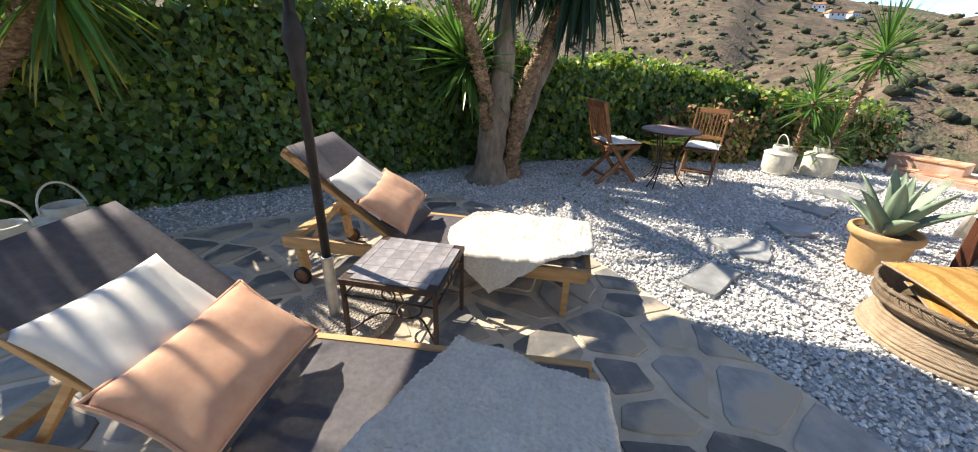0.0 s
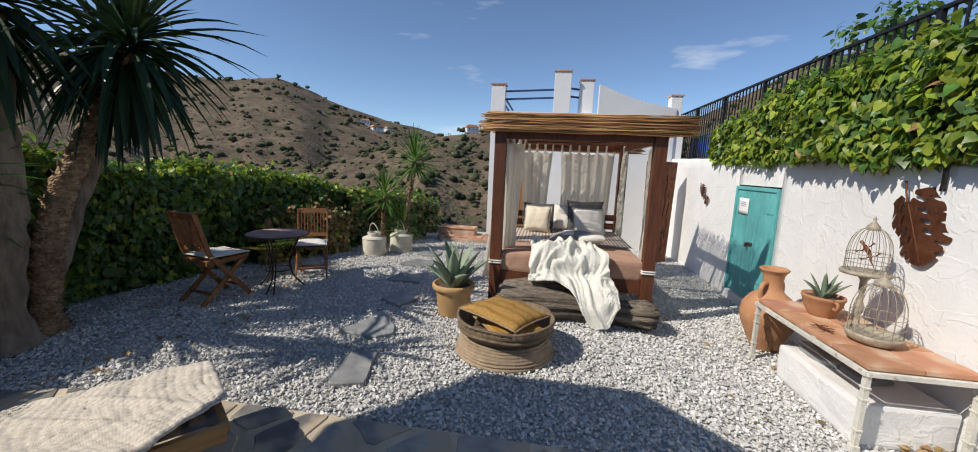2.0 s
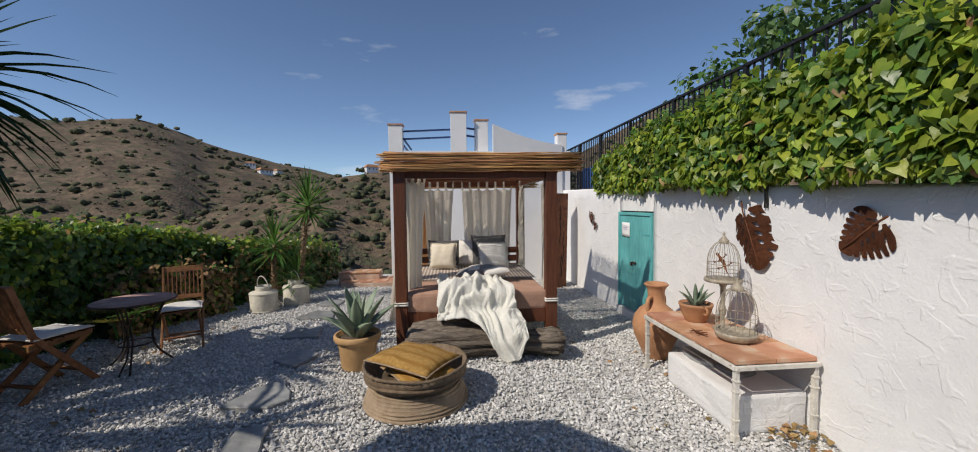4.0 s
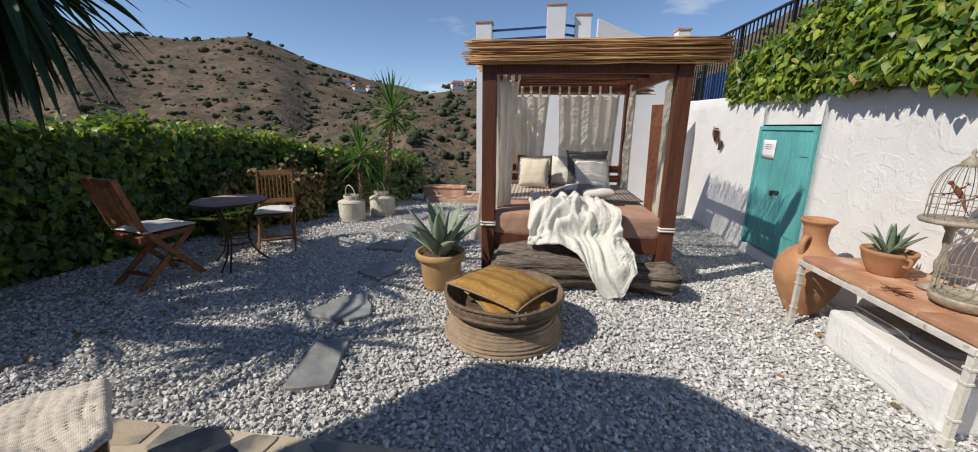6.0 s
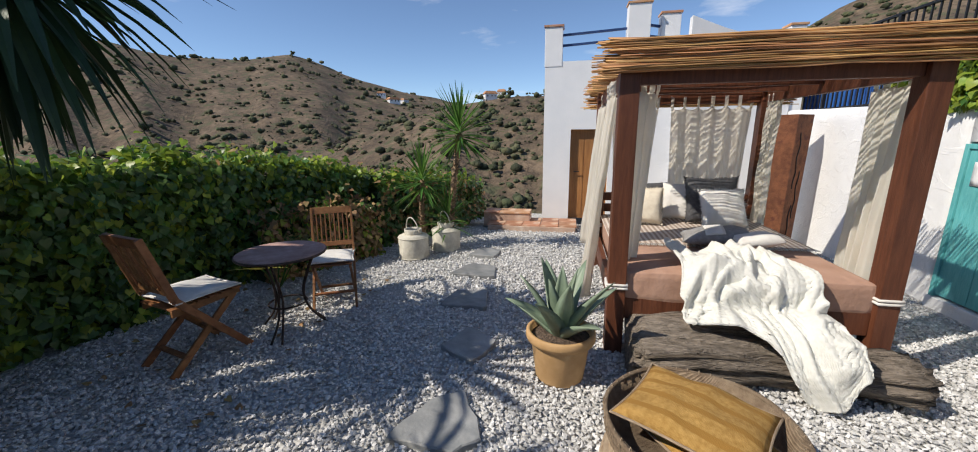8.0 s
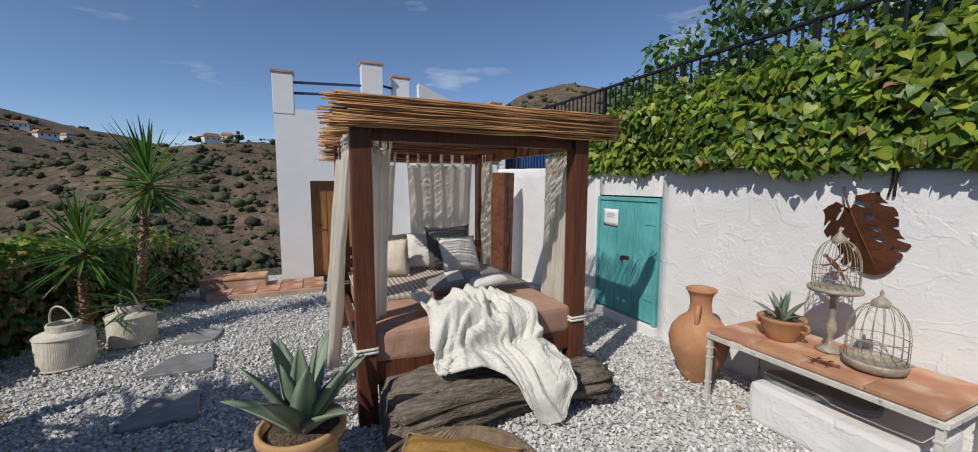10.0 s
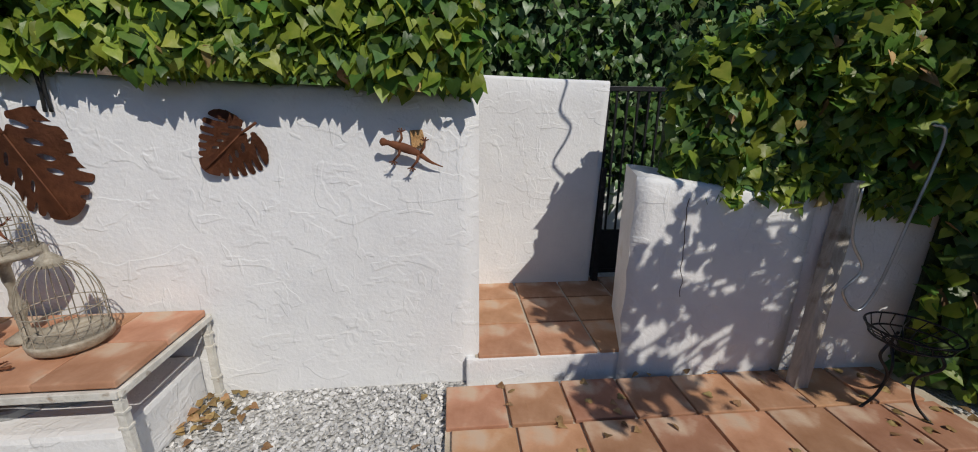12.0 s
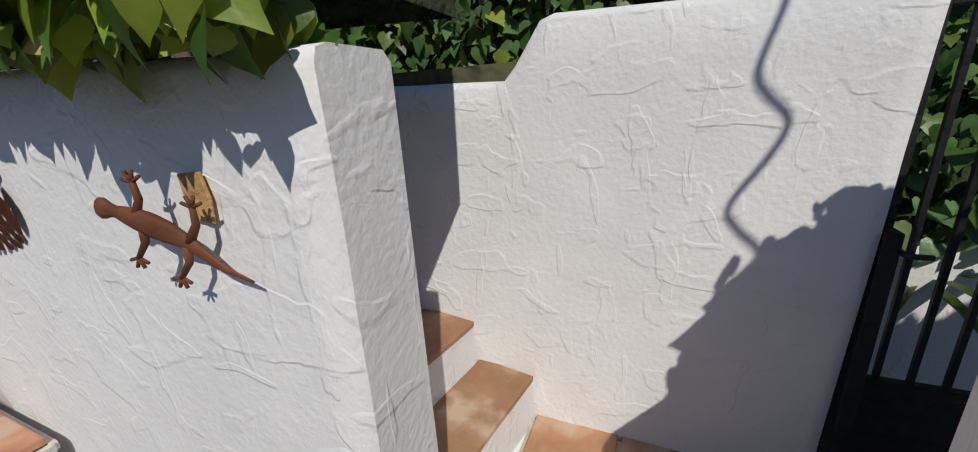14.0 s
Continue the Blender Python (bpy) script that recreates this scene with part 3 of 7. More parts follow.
# ---- ivy, hedges and trees ----
LEAF_RIM = [(0.17, 0.2), (0.38, 0.14), (0.48, -0.08), (0.35, -0.39), (0.14, -0.69)]
LEAF_V = [(0, -0.3, 0), (0, 0.06, -0.03)] + [(x, y, 0.16 * x - 0.12 * y * y - 0.04) for x, y in LEAF_RIM] + [(0, -0.95, -0.16)] + [(-x, y, 0.16 * x - 0.12 * y * y - 0.04) for x, y in LEAF_RIM[::-1]]
LEAF_F = [(0, k + 1 if k < 12 else 1, k) for k in range(1, 13)]


def leaf_turns(rng, normals, jitter, size):
    """Leaves that face along the normals with their tips hanging."""
    k = len(normals)
    n = normals + rng.normal(0, jitter, (k, 3))
    n /= np.linalg.norm(n, axis=1)[:, None]
    down = np.tile([0, 0, -1.0], (k, 1)) + rng.normal(0, 0.45, (k, 3))
    down -= n * (down * n).sum(1)[:, None]
    down /= np.linalg.norm(down, axis=1)[:, None] + 1e-9
    y = -down
    x = np.cross(y, n)
    s = (size * rng.uniform(0.55, 1.2, k))[:, None]
    return np.stack([x * s, y * s, n * s], 2)


def leafy(name, rng, pts, nrm, size, mixes, parent, jitter=0.55):
    """Covers places with leaves, shared out between materials by weight."""
    pts, nrm = np.array(pts), np.array(nrm, float)
    pick = rng.choice(len(mixes), len(pts), p=[w for _, w in mixes])
    for i, (m, _) in enumerate(mixes):
        s = pick == i
        if s.any():
            ob = scatter(name, LEAF_V, LEAF_F, leaf_turns(rng, nrm[s], jitter, size), pts[s], m, smooth=True, parent=parent)
            tagged(ob, kind="stuff")


def along(path, u):
    """The place and the left-hand normal at the share u of a plan path."""
    ls = [math.dist(p, q) for p, q in zip(path, path[1:])]
    d = u * sum(ls)
    for (p, q), l in zip(zip(path, path[1:]), ls):
        if d <= l or (p, q) == (path[-2], path[-1]):
            f = min(1, d / l)
            return (p[0] + (q[0] - p[0]) * f, p[1] + (q[1] - p[1]) * f), (-(q[1] - p[1]) / l, (q[0] - p[0]) / l)
        d -= l


def hedge(label, seed, path, heights, thick, count, size, front, top, z0=0.0, category="hedge", core_in=0.12, bulge=0.1, name="hedge", skirt=0):
    """A leafy wall whose front is to the right of the path. heights: at even steps along it."""
    rng = np.random.default_rng(seed)
    t = thing(name, label, category, pose(*path[0], z0))
    ox, oy = path[0]

    def high(u):
        f = u * (len(heights) - 1)
        i = min(len(heights) - 2, int(f))
        return heights[i] + (heights[i + 1] - heights[i]) * (f - i)

    def front_at(u, z):
        (x, y), (nx, ny) = along(path, u)
        b = bulge * (noise.noise(Vector((x * 1.3, y * 1.3, z * 1.3))) + 0.5 * noise.noise(Vector((x * 3.3, y * 3.3, z * 3.3))))
        return x - nx * b, y - ny * b, nx, ny

    # solid inner body; its dark colour stands for the shade behind the leaves
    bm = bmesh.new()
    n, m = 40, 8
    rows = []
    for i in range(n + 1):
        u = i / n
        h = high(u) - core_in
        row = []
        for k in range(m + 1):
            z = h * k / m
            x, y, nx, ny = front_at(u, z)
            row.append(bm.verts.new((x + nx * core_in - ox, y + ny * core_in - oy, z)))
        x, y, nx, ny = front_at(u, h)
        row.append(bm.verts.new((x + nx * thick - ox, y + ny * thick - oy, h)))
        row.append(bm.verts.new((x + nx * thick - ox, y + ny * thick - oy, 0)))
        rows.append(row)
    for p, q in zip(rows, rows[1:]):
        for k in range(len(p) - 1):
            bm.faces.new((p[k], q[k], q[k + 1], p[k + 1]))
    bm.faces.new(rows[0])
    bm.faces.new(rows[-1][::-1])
    part("shade_core", bm, CORE, t, "dark inner body with the shade between the leaves painted in")
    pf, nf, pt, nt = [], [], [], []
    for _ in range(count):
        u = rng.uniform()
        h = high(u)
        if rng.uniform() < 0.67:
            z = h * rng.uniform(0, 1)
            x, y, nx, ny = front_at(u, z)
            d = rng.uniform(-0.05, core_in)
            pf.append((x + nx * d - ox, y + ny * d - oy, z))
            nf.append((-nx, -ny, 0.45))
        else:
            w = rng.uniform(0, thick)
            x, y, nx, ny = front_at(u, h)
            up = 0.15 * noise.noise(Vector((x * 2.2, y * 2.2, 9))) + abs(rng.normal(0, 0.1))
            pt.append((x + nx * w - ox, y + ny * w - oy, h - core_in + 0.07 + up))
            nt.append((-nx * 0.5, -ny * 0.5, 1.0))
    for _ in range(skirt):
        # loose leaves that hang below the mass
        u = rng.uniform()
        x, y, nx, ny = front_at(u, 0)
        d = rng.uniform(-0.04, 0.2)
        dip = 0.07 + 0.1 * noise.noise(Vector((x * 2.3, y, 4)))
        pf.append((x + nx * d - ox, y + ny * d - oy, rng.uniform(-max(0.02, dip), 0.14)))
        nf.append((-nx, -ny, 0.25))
    # separate front and top mixes put shade and sun into the leaf tones
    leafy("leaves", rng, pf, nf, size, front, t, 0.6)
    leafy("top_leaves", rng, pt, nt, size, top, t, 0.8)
    return t


hedge("tall dense dark-green ivy hedge, its sunlit top painted with lime leaves", 11, [(-4.6, 4.75), (-1.2, 4.82), (1.2, 4.95), (2.9, 5.0)], [1.72, 1.78, 1.85, 1.98, 1.9, 1.65], 0.8, 18500, 0.088,
      [(IVY_DARK, 0.52), (IVY, 0.38), (IVY_YOUNG_SUNLIT, 0.1)], [(IVY, 0.35), (IVY_YOUNG_SUNLIT, 0.65)])
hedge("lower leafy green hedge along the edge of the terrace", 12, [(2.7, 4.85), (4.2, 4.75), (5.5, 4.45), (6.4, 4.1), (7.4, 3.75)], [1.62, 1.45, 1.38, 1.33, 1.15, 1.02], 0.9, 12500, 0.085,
      [(IVY_DARK, 0.4), (IVY, 0.4), (IVY_YOUNG_SUNLIT, 0.2)], [(IVY, 0.4), (IVY_YOUNG_SUNLIT, 0.58), (IVY_DRY, 0.02)], bulge=0.2)
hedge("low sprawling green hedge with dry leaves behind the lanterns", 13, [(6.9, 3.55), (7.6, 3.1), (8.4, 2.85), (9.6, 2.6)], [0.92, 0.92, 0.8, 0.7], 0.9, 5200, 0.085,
      [(IVY_DARK, 0.4), (IVY, 0.3), (IVY_DRY, 0.3)], [(IVY, 0.5), (IVY_YOUNG_SUNLIT, 0.4), (IVY_DRY, 0.1)], bulge=0.18)
hedge("patch of dried brown leaves at the foot of the hedge", 14, [(5.2, 4.15), (5.9, 3.85), (6.6, 3.45)], [0.65, 0.8, 0.65], 0.4, 2200, 0.075,
      [(IVY_DRY, 0.72), (IVY_YOUNG_SUNLIT, 0.14), (IVY, 0.14)], [(IVY_DRY, 0.6), (IVY, 0.4)], bulge=0.16, name="shrub", category="shrub")
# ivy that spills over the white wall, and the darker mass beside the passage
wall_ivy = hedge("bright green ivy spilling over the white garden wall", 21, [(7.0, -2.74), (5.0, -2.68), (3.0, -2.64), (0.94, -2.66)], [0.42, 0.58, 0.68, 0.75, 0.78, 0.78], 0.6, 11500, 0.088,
      [(IVY, 0.36), (IVY_YOUNG_SUNLIT, 0.57), (IVY_DARK, 0.06), (IVY_DRY, 0.01)], [(IVY, 0.4), (IVY_YOUNG_SUNLIT, 0.6)], z0=1.82, category="ivy", bulge=0.1, name="ivy", skirt=3000)
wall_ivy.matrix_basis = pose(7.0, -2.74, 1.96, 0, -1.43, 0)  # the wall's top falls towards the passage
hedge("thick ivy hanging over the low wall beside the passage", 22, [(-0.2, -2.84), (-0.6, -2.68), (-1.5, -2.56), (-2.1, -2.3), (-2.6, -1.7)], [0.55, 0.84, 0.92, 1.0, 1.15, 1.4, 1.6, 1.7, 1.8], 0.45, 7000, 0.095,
      [(IVY, 0.46), (IVY_YOUNG_SUNLIT, 0.44), (IVY_DARK, 0.08), (IVY_DRY, 0.02)], [(IVY, 0.6), (IVY_YOUNG_SUNLIT, 0.4)], z0=1.14, category="ivy", bulge=0.13, name="ivy", skirt=900)
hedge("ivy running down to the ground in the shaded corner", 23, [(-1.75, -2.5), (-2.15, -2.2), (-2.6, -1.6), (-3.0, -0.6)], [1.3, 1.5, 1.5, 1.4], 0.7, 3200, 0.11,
      [(IVY, 0.5), (IVY_YOUNG_SUNLIT, 0.22), (IVY_DARK, 0.25), (IVY_DRY, 0.03)], [(IVY, 0.6), (IVY_YOUNG_SUNLIT, 0.4)], category="ivy", bulge=0.13, name="ivy")
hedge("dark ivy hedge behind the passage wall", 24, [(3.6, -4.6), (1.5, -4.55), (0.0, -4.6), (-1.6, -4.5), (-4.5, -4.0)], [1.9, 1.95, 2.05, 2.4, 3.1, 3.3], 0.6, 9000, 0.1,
      [(IVY_DARK, 0.6), (IVY, 0.35), (IVY_YOUNG_SUNLIT, 0.05)], [(IVY, 0.6), (IVY_YOUNG_SUNLIT, 0.4)], z0=0.9, category="ivy", bulge=0.12, name="ivy")

YUCCA_LEAF = mat("yucca_leaf", (0.07, 0.17, 0.03), (0.14, 0.28, 0.055), 3.0, 0.35, 0.3, 30.0, island=0.4, through_light=0.38, stretch=(1, 1, 1))
# darker copy of the leaf green: shade of the high backlit crowns painted in
YUCCA_SHADED = mat("shaded_yucca_leaf", (0.018, 0.045, 0.018), (0.04, 0.085, 0.03), 3.0, 0.4, 0.3, 30.0, island=0.35, through_light=0.12)
YUCCA_OLD = mat("yellow_yucca_leaf", (0.22, 0.22, 0.04), (0.4, 0.36, 0.07), 3.0, 0.45, 0.3, 30.0, island=0.3, through_light=0.25)
BARK = mat("grey_bark", (0.16, 0.125, 0.09), (0.32, 0.265, 0.205), 9.0, 0.9, 0.8, 26.0, stretch=(1.6, 1.6, 0.5), bdist=0.02)
SCALY = mat("scaly_bark", (0.17, 0.1, 0.06), (0.44, 0.31, 0.19), 14.0, 0.9, 1.0, 30.0, kind="cells", stretch=(1, 1, 1.6), bdist=0.02)


def sword_leaf(bm, base, d, length, width, droop, seg=5):
    """A long folded leaf that leaves base along d and bends under its weight."""
    d = Vector(d).normalized()
    side = d.cross(Vector((0, 0, 1)))
    side = side.normalized() if side.length > 1e-3 else Vector((1, 0, 0))
    p = Vector(base)
    prev = None
    for i in range(seg + 1):
        u = i / seg
        w = width * (0.55 + 1.6 * u - 2.15 * u * u) if u < 1 else 0.002
        up = side.cross(d).normalized()
        ring = [bm.verts.new(p - side * w + up * w * 0.5), bm.verts.new(p), bm.verts.new(p + side * w + up * w * 0.5)]
        if prev:
            bm.faces.new((prev[0], prev[1], ring[1], ring[0]))
            bm.faces.new((prev[1], prev[2], ring[2], ring[1]))
        prev = ring
        p = p + d * (length / seg)
        d = (d + Vector((0, 0, -1)) * droop / seg * (1 - abs(d.z) * 0.5)).normalized()


def yucca_crown(t, c, axis, count, length, width, seed, material, low=100, droop=0.7, name="crown", label=""):
    rng = random.Random(seed)
    bm = bmesh.new()
    axis = Vector(axis).normalized()
    x = axis.orthogonal().normalized()
    y = axis.cross(x)
    for i in range(count):
        f = (i + 0.5) / count
        th = radians(5 + (low - 5) * f ** 0.8 + rng.uniform(-8, 8))
        ph = i * 2.39996 + rng.uniform(-0.3, 0.3)
        d = axis * math.cos(th) + (x * math.cos(ph) + y * math.sin(ph)) * math.sin(th)
        l = length * rng.uniform(0.75, 1.1)
        sword_leaf(bm, Vector(c) - axis * 0.22 * f + d * 0.03, d, l, width * rng.uniform(0.8, 1.15), droop * (0.25 + f) * rng.uniform(0.6, 1.3))
    return part(name, bm, material, t, label)


def trunk(t, ctrl, r0, r1, material, knots=0.0, seed=1, name="trunk", flare=0.0):
    rng = random.Random(seed)
    pts = curve_pts(ctrl, 10)
    n = len(pts)
    rad = []
    for i in range(n):
        u = i / (n - 1)
        rad.append((r0 + (r1 - r0) * u) * (1 + knots * (0.5 if i % 2 else -0.5)) + flare * max(0, 1 - u * 6) ** 2)
    bm = bmesh.new()
    tube(bm, pts, rad, 14)
    for v in bm.verts:
        v.co += Vector((noise.noise(v.co * 7), noise.noise(v.co * 7 + Vector((5, 0, 0))), 0)) * 0.022 * (r0 / 0.12)
    if knots:
        # stubs of shed leaves
        for i in range(n * 7):
            u = rng.uniform(0.02, 0.98)
            k = min(n - 2, int(u * (n - 1)))
            d = (pts[k + 1] - pts[k]).normalized()
            a = rng.uniform(0, 2 * math.pi)
            o = d.orthogonal().normalized()
            o = Matrix.Rotation(a, 3, d) @ o
            p = pts[k] + (pts[k + 1] - pts[k]) * (u * (n - 1) - k) + o * rad[k] * 0.92
            q = o.cross(d)
            w = 0.028
            vs = [bm.verts.new(p - q * w), bm.verts.new(p + q * w), bm.verts.new(p + o * 0.042 + d * 0.03), bm.verts.new(p - d * 0.02)]
            bm.faces.new((vs[0], vs[1], vs[2]))
            bm.faces.new((vs[1], vs[3], vs[2]))
            bm.faces.new((vs[3], vs[0], vs[2]))
    return part(name, bm, material, t)


# the old many-stemmed yucca in front of the hedge
t = thing("yucca_tree", "old many-stemmed yucca tree with shaggy hanging green crowns", "tree", pose(2.45, 4.3, -0.02))
trunk(t, [(-0.12, 0, 0), (-0.1, 0, 0.35), (-0.06, 0, 0.75), (0.02, 0.02, 1.2), (0.08, 0.05, 1.75), (0.1, 0.05, 2.75)], 0.2, 0.11, BARK, flare=0.12, seed=1)
trunk(t, [(-0.08, 0, 0.75), (-0.2, -0.02, 1.1), (-0.38, -0.05, 1.6), (-0.62, -0.1, 2.1), (-1.0, -0.1, 2.85)], 0.09, 0.075, SCALY, 0.14, 2)
trunk(t, [(0.2, 0.02, 0), (0.22, 0, 0.35), (0.28, 0, 0.75), (0.4, -0.02, 1.2), (0.62, -0.08, 1.75), (0.9, -0.22, 2.6)], 0.12, 0.085, SCALY, 0.12, 3, flare=0.07)
trunk(t, [(0.26, 0.06, 0.3), (0.42, 0.06, 0.7), (0.62, 0.1, 1.15), (0.85, 0.12, 1.7), (1.05, 0.15, 2.6)], 0.085, 0.075, BARK, seed=4)
trunk(t, [(-0.12, -0.06, 0.62), (-0.24, -0.1, 0.78), (-0.3, -0.12, 1.0)], 0.06, 0.055, SCALY, 0.16, 5, name="stub")
# four high crowns take the leaf colour with the shade painted in
yucca_crown(t, (0.1, 0.05, 2.85), (0, 0, 1), 90, 0.92, 0.045, 31, YUCCA_SHADED, 165, 1.9)
yucca_crown(t, (-1.05, -0.1, 2.95), (-0.3, 0, 1), 46, 0.75, 0.042, 32, YUCCA_SHADED, 165, 1.9)
yucca_crown(t, (0.98, -0.25, 2.75), (0.3, -0.15, 1), 160, 1.1, 0.046, 33, YUCCA_SHADED, 170, 2.0)
yucca_crown(t, (1.08, 0.15, 2.7), (0.2, 0, 1), 85, 0.92, 0.04, 34, YUCCA_SHADED, 165, 1.9)
yucca_crown(t, (-0.36, 0.28, 1.5), (-0.5, -0.25, 0.8), 105, 0.85, 0.034, 35, YUCCA_LEAF, 125, 0.35, label="bright green low crown")

t = thing("yucca_tree", "leaning yucca with green and yellow hanging leaves", "tree", pose(-2.35, 4.35, -0.02))
trunk(t, [(0, 0, 0), (0.15, 0, 0.6), (0.42, 0.02, 1.15), (0.8, 0.02, 1.6), (1.05, 0.0, 1.95)], 0.11, 0.085, SCALY, 0.12, 6, flare=0.06)
yucca_crown(t, (1.12, 0, 2.06), (0.3, 0, 1), 110, 0.82, 0.03, 36, YUCCA_LEAF, 150, 1.0)
yucca_crown(t, (1.1, 0, 2.0), (0.3, 0, 1), 40, 0.78, 0.03, 37, YUCCA_OLD, 165, 1.1, name="old_leaves", label="yellowing lower leaves")

trunk(t, [(0.08, 0, 0.3), (0.02, -0.12, 1.1), (0.0, -0.35, 1.9), (0.05, -0.6, 2.75)], 0.1, 0.08, SCALY, 0.12, 9)
yucca_crown(t, (0.05, -0.62, 2.85), (0.05, -0.2, 1), 120, 0.95, 0.034, 41, YUCCA_LEAF, 150, 1.2)

t = thing("yucca_plant", "slender young yucca with a spiky green head", "plant", pose(6.95, 2.55, -0.02))
trunk(t, [(0, 0, 0), (0.02, -0.03, 0.5), (0.03, -0.1, 1.1), (0.02, -0.19, 1.7)], 0.045, 0.035, SCALY, 0.12, 7)
yucca_crown(t, (0.02, -0.19, 1.8), (0, 0, 1), 90, 0.58, 0.02, 38, YUCCA_LEAF, 125, 0.35)
yucca_crown(t, (0.0, 0.02, 0.55), (-0.1, 0, 1), 46, 0.5, 0.018, 39, YUCCA_LEAF, 100, 0.3)
t = thing("yucca_plant", "short young yucca beside the lanterns", "plant", pose(7.0, 2.95, -0.02))
trunk(t, [(0, 0, 0), (-0.02, 0.02, 0.5), (-0.06, -0.02, 1.04)], 0.04, 0.032, SCALY, 0.12, 8)
yucca_crown(t, (-0.06, -0.02, 1.12), (-0.05, 0, 1), 75, 0.52, 0.019, 40, YUCCA_LEAF, 120, 0.4)

# tree crowns beyond the railing
def far_tree(x, y, z, s, seed):
    rng = np.random.default_rng(seed)
    t = thing("tree", "dark green leafy tree behind the iron railing", "tree", pose(x, y, z))
    bm = bmesh.new()
    tube(bm, curve_pts([(0, 0, 0), (0.1, 0, s * 0.5), (0.0, 0.1, s * 1.1)], 5), [0.14 * (1 - 0.06 * i) for i in range(11)], 8)
    for k in range(5):
        a = k * 1.3
        tube(bm, [(0, 0, s * (0.5 + 0.1 * k)), (s * 0.4 * math.cos(a), s * 0.4 * math.sin(a), s * (0.85 + 0.1 * k))], 0.05, 6)
    part("trunk", bm, BARK, t)
    pts, nr = [], []
    for k in range(26):
        c = rng.normal(0, 0.42, 3) * s
        c[2] = c[2] * 0.7 + s * 1.2
        for _ in range(90):
            v = rng.normal(0, 1, 3)
            v /= np.linalg.norm(v)
            pts.append(c + v * s * 0.24 * rng.uniform(0.5, 1.1))
            nr.append(v + np.array([0, 0, 0.5]))
    leafy("crown", rng, pts, nr, 0.11, [(IVY_DARK, 0.7), (IVY, 0.3)], t)


far_tree(6.2, -5.2, 1.7, 1.5, 51)
far_tree(4.2, -5.6, 1.7, 1.8, 52)
far_tree(7.8, -5.4, 1.7, 1.15, 53)


# ---- railing above the wall ----
def railing(a, b, z0, z1, n, label, material=BLACK_IRON):
    t = thing("railing", label, "railing", pose(a[0], a[1], z0))
    d = Vector((b[0] - a[0], b[1] - a[1], 0))
    for z in (0.06, z1 - z0):
        bm = bmesh.new()
        beam(bm, (0, 0, z), d + Vector((0, 0, z)), 0.045, 0.03)
        part("rail", bm, material, t)
    first = None
    for i in range(n + 1):
        p = d * (i / n)
        post = i % 12 == 0
        if first is None:
            bm = bmesh.new()
            bm_box(bm, (0, 0, (z1 - z0) / 2), (0.018, 0.018, z1 - z0 - 0.02), None, 0.002)
            first = finish("bar", bm, material)
        if post:
            bm = bmesh.new()
            bm_box(bm, (p.x, p.y, (z1 - z0) / 2 - 0.03), (0.045, 0.045, z1 - z0 + 0.06), None, 0.004)
            part("post", bm, material, t)
        else:
            o = new("bar", first)
            o.parent, o.location = t, p


railing((10.4, -3.12), (0.9, -3.12), 1.93, 3.05, 86, "black iron railing above the garden wall")
bm = bmesh.new()
bm_box(bm, (0, 0, 0.3), (1.9, 0.04, 0.6), None, 0.01)
t = tagged(part("blue_panel", bm, BLUE_PAINT), "bright blue painted panel behind the railing", "panel")
t.location = (9.2, -3.4, 1.93)


# ---- patio, stepping stones, tiles ----
PATIO = [(-4.2, -0.62), (2.05, -0.62), (2.06, 2.3), (1.95, 3.2), (1.55, 4.0), (0.7, 4.12), (-0.2, 3.96), (-1.1, 3.9), (-4.2, 3.95)]


def inside(p, poly):
    c = False
    for (x1, y1), (x2, y2) in zip(poly, poly[1:] + poly[:1]):
        if (y1 > p[1]) != (y2 > p[1]) and p[0] < (x2 - x1) * (p[1] - y1) / (y2 - y1) + x1:
            c = not c
    return c


def clip(poly, a, b, c):
    """Keeps the part of a convex outline with a x + b y <= c."""
    out = []
    for p, q in zip(poly, poly[1:] + poly[:1]):
        dp, dq = a * p[0] + b * p[1] - c, a * q[0] + b * q[1] - c
        if dp <= 0:
            out.append(p)
        if (dp < 0 < dq) or (dq < 0 < dp):
            f = dp / (dp - dq)
            out.append((p[0] + (q[0] - p[0]) * f, p[1] + (q[1] - p[1]) * f))
    return out


bm = bmesh.new()
prism(bm, PATIO, -0.1, 0.006)
patio = structure("patio", bm, MORTAR, "patio of irregular grey slate flagstones in pale mortar", "patio")


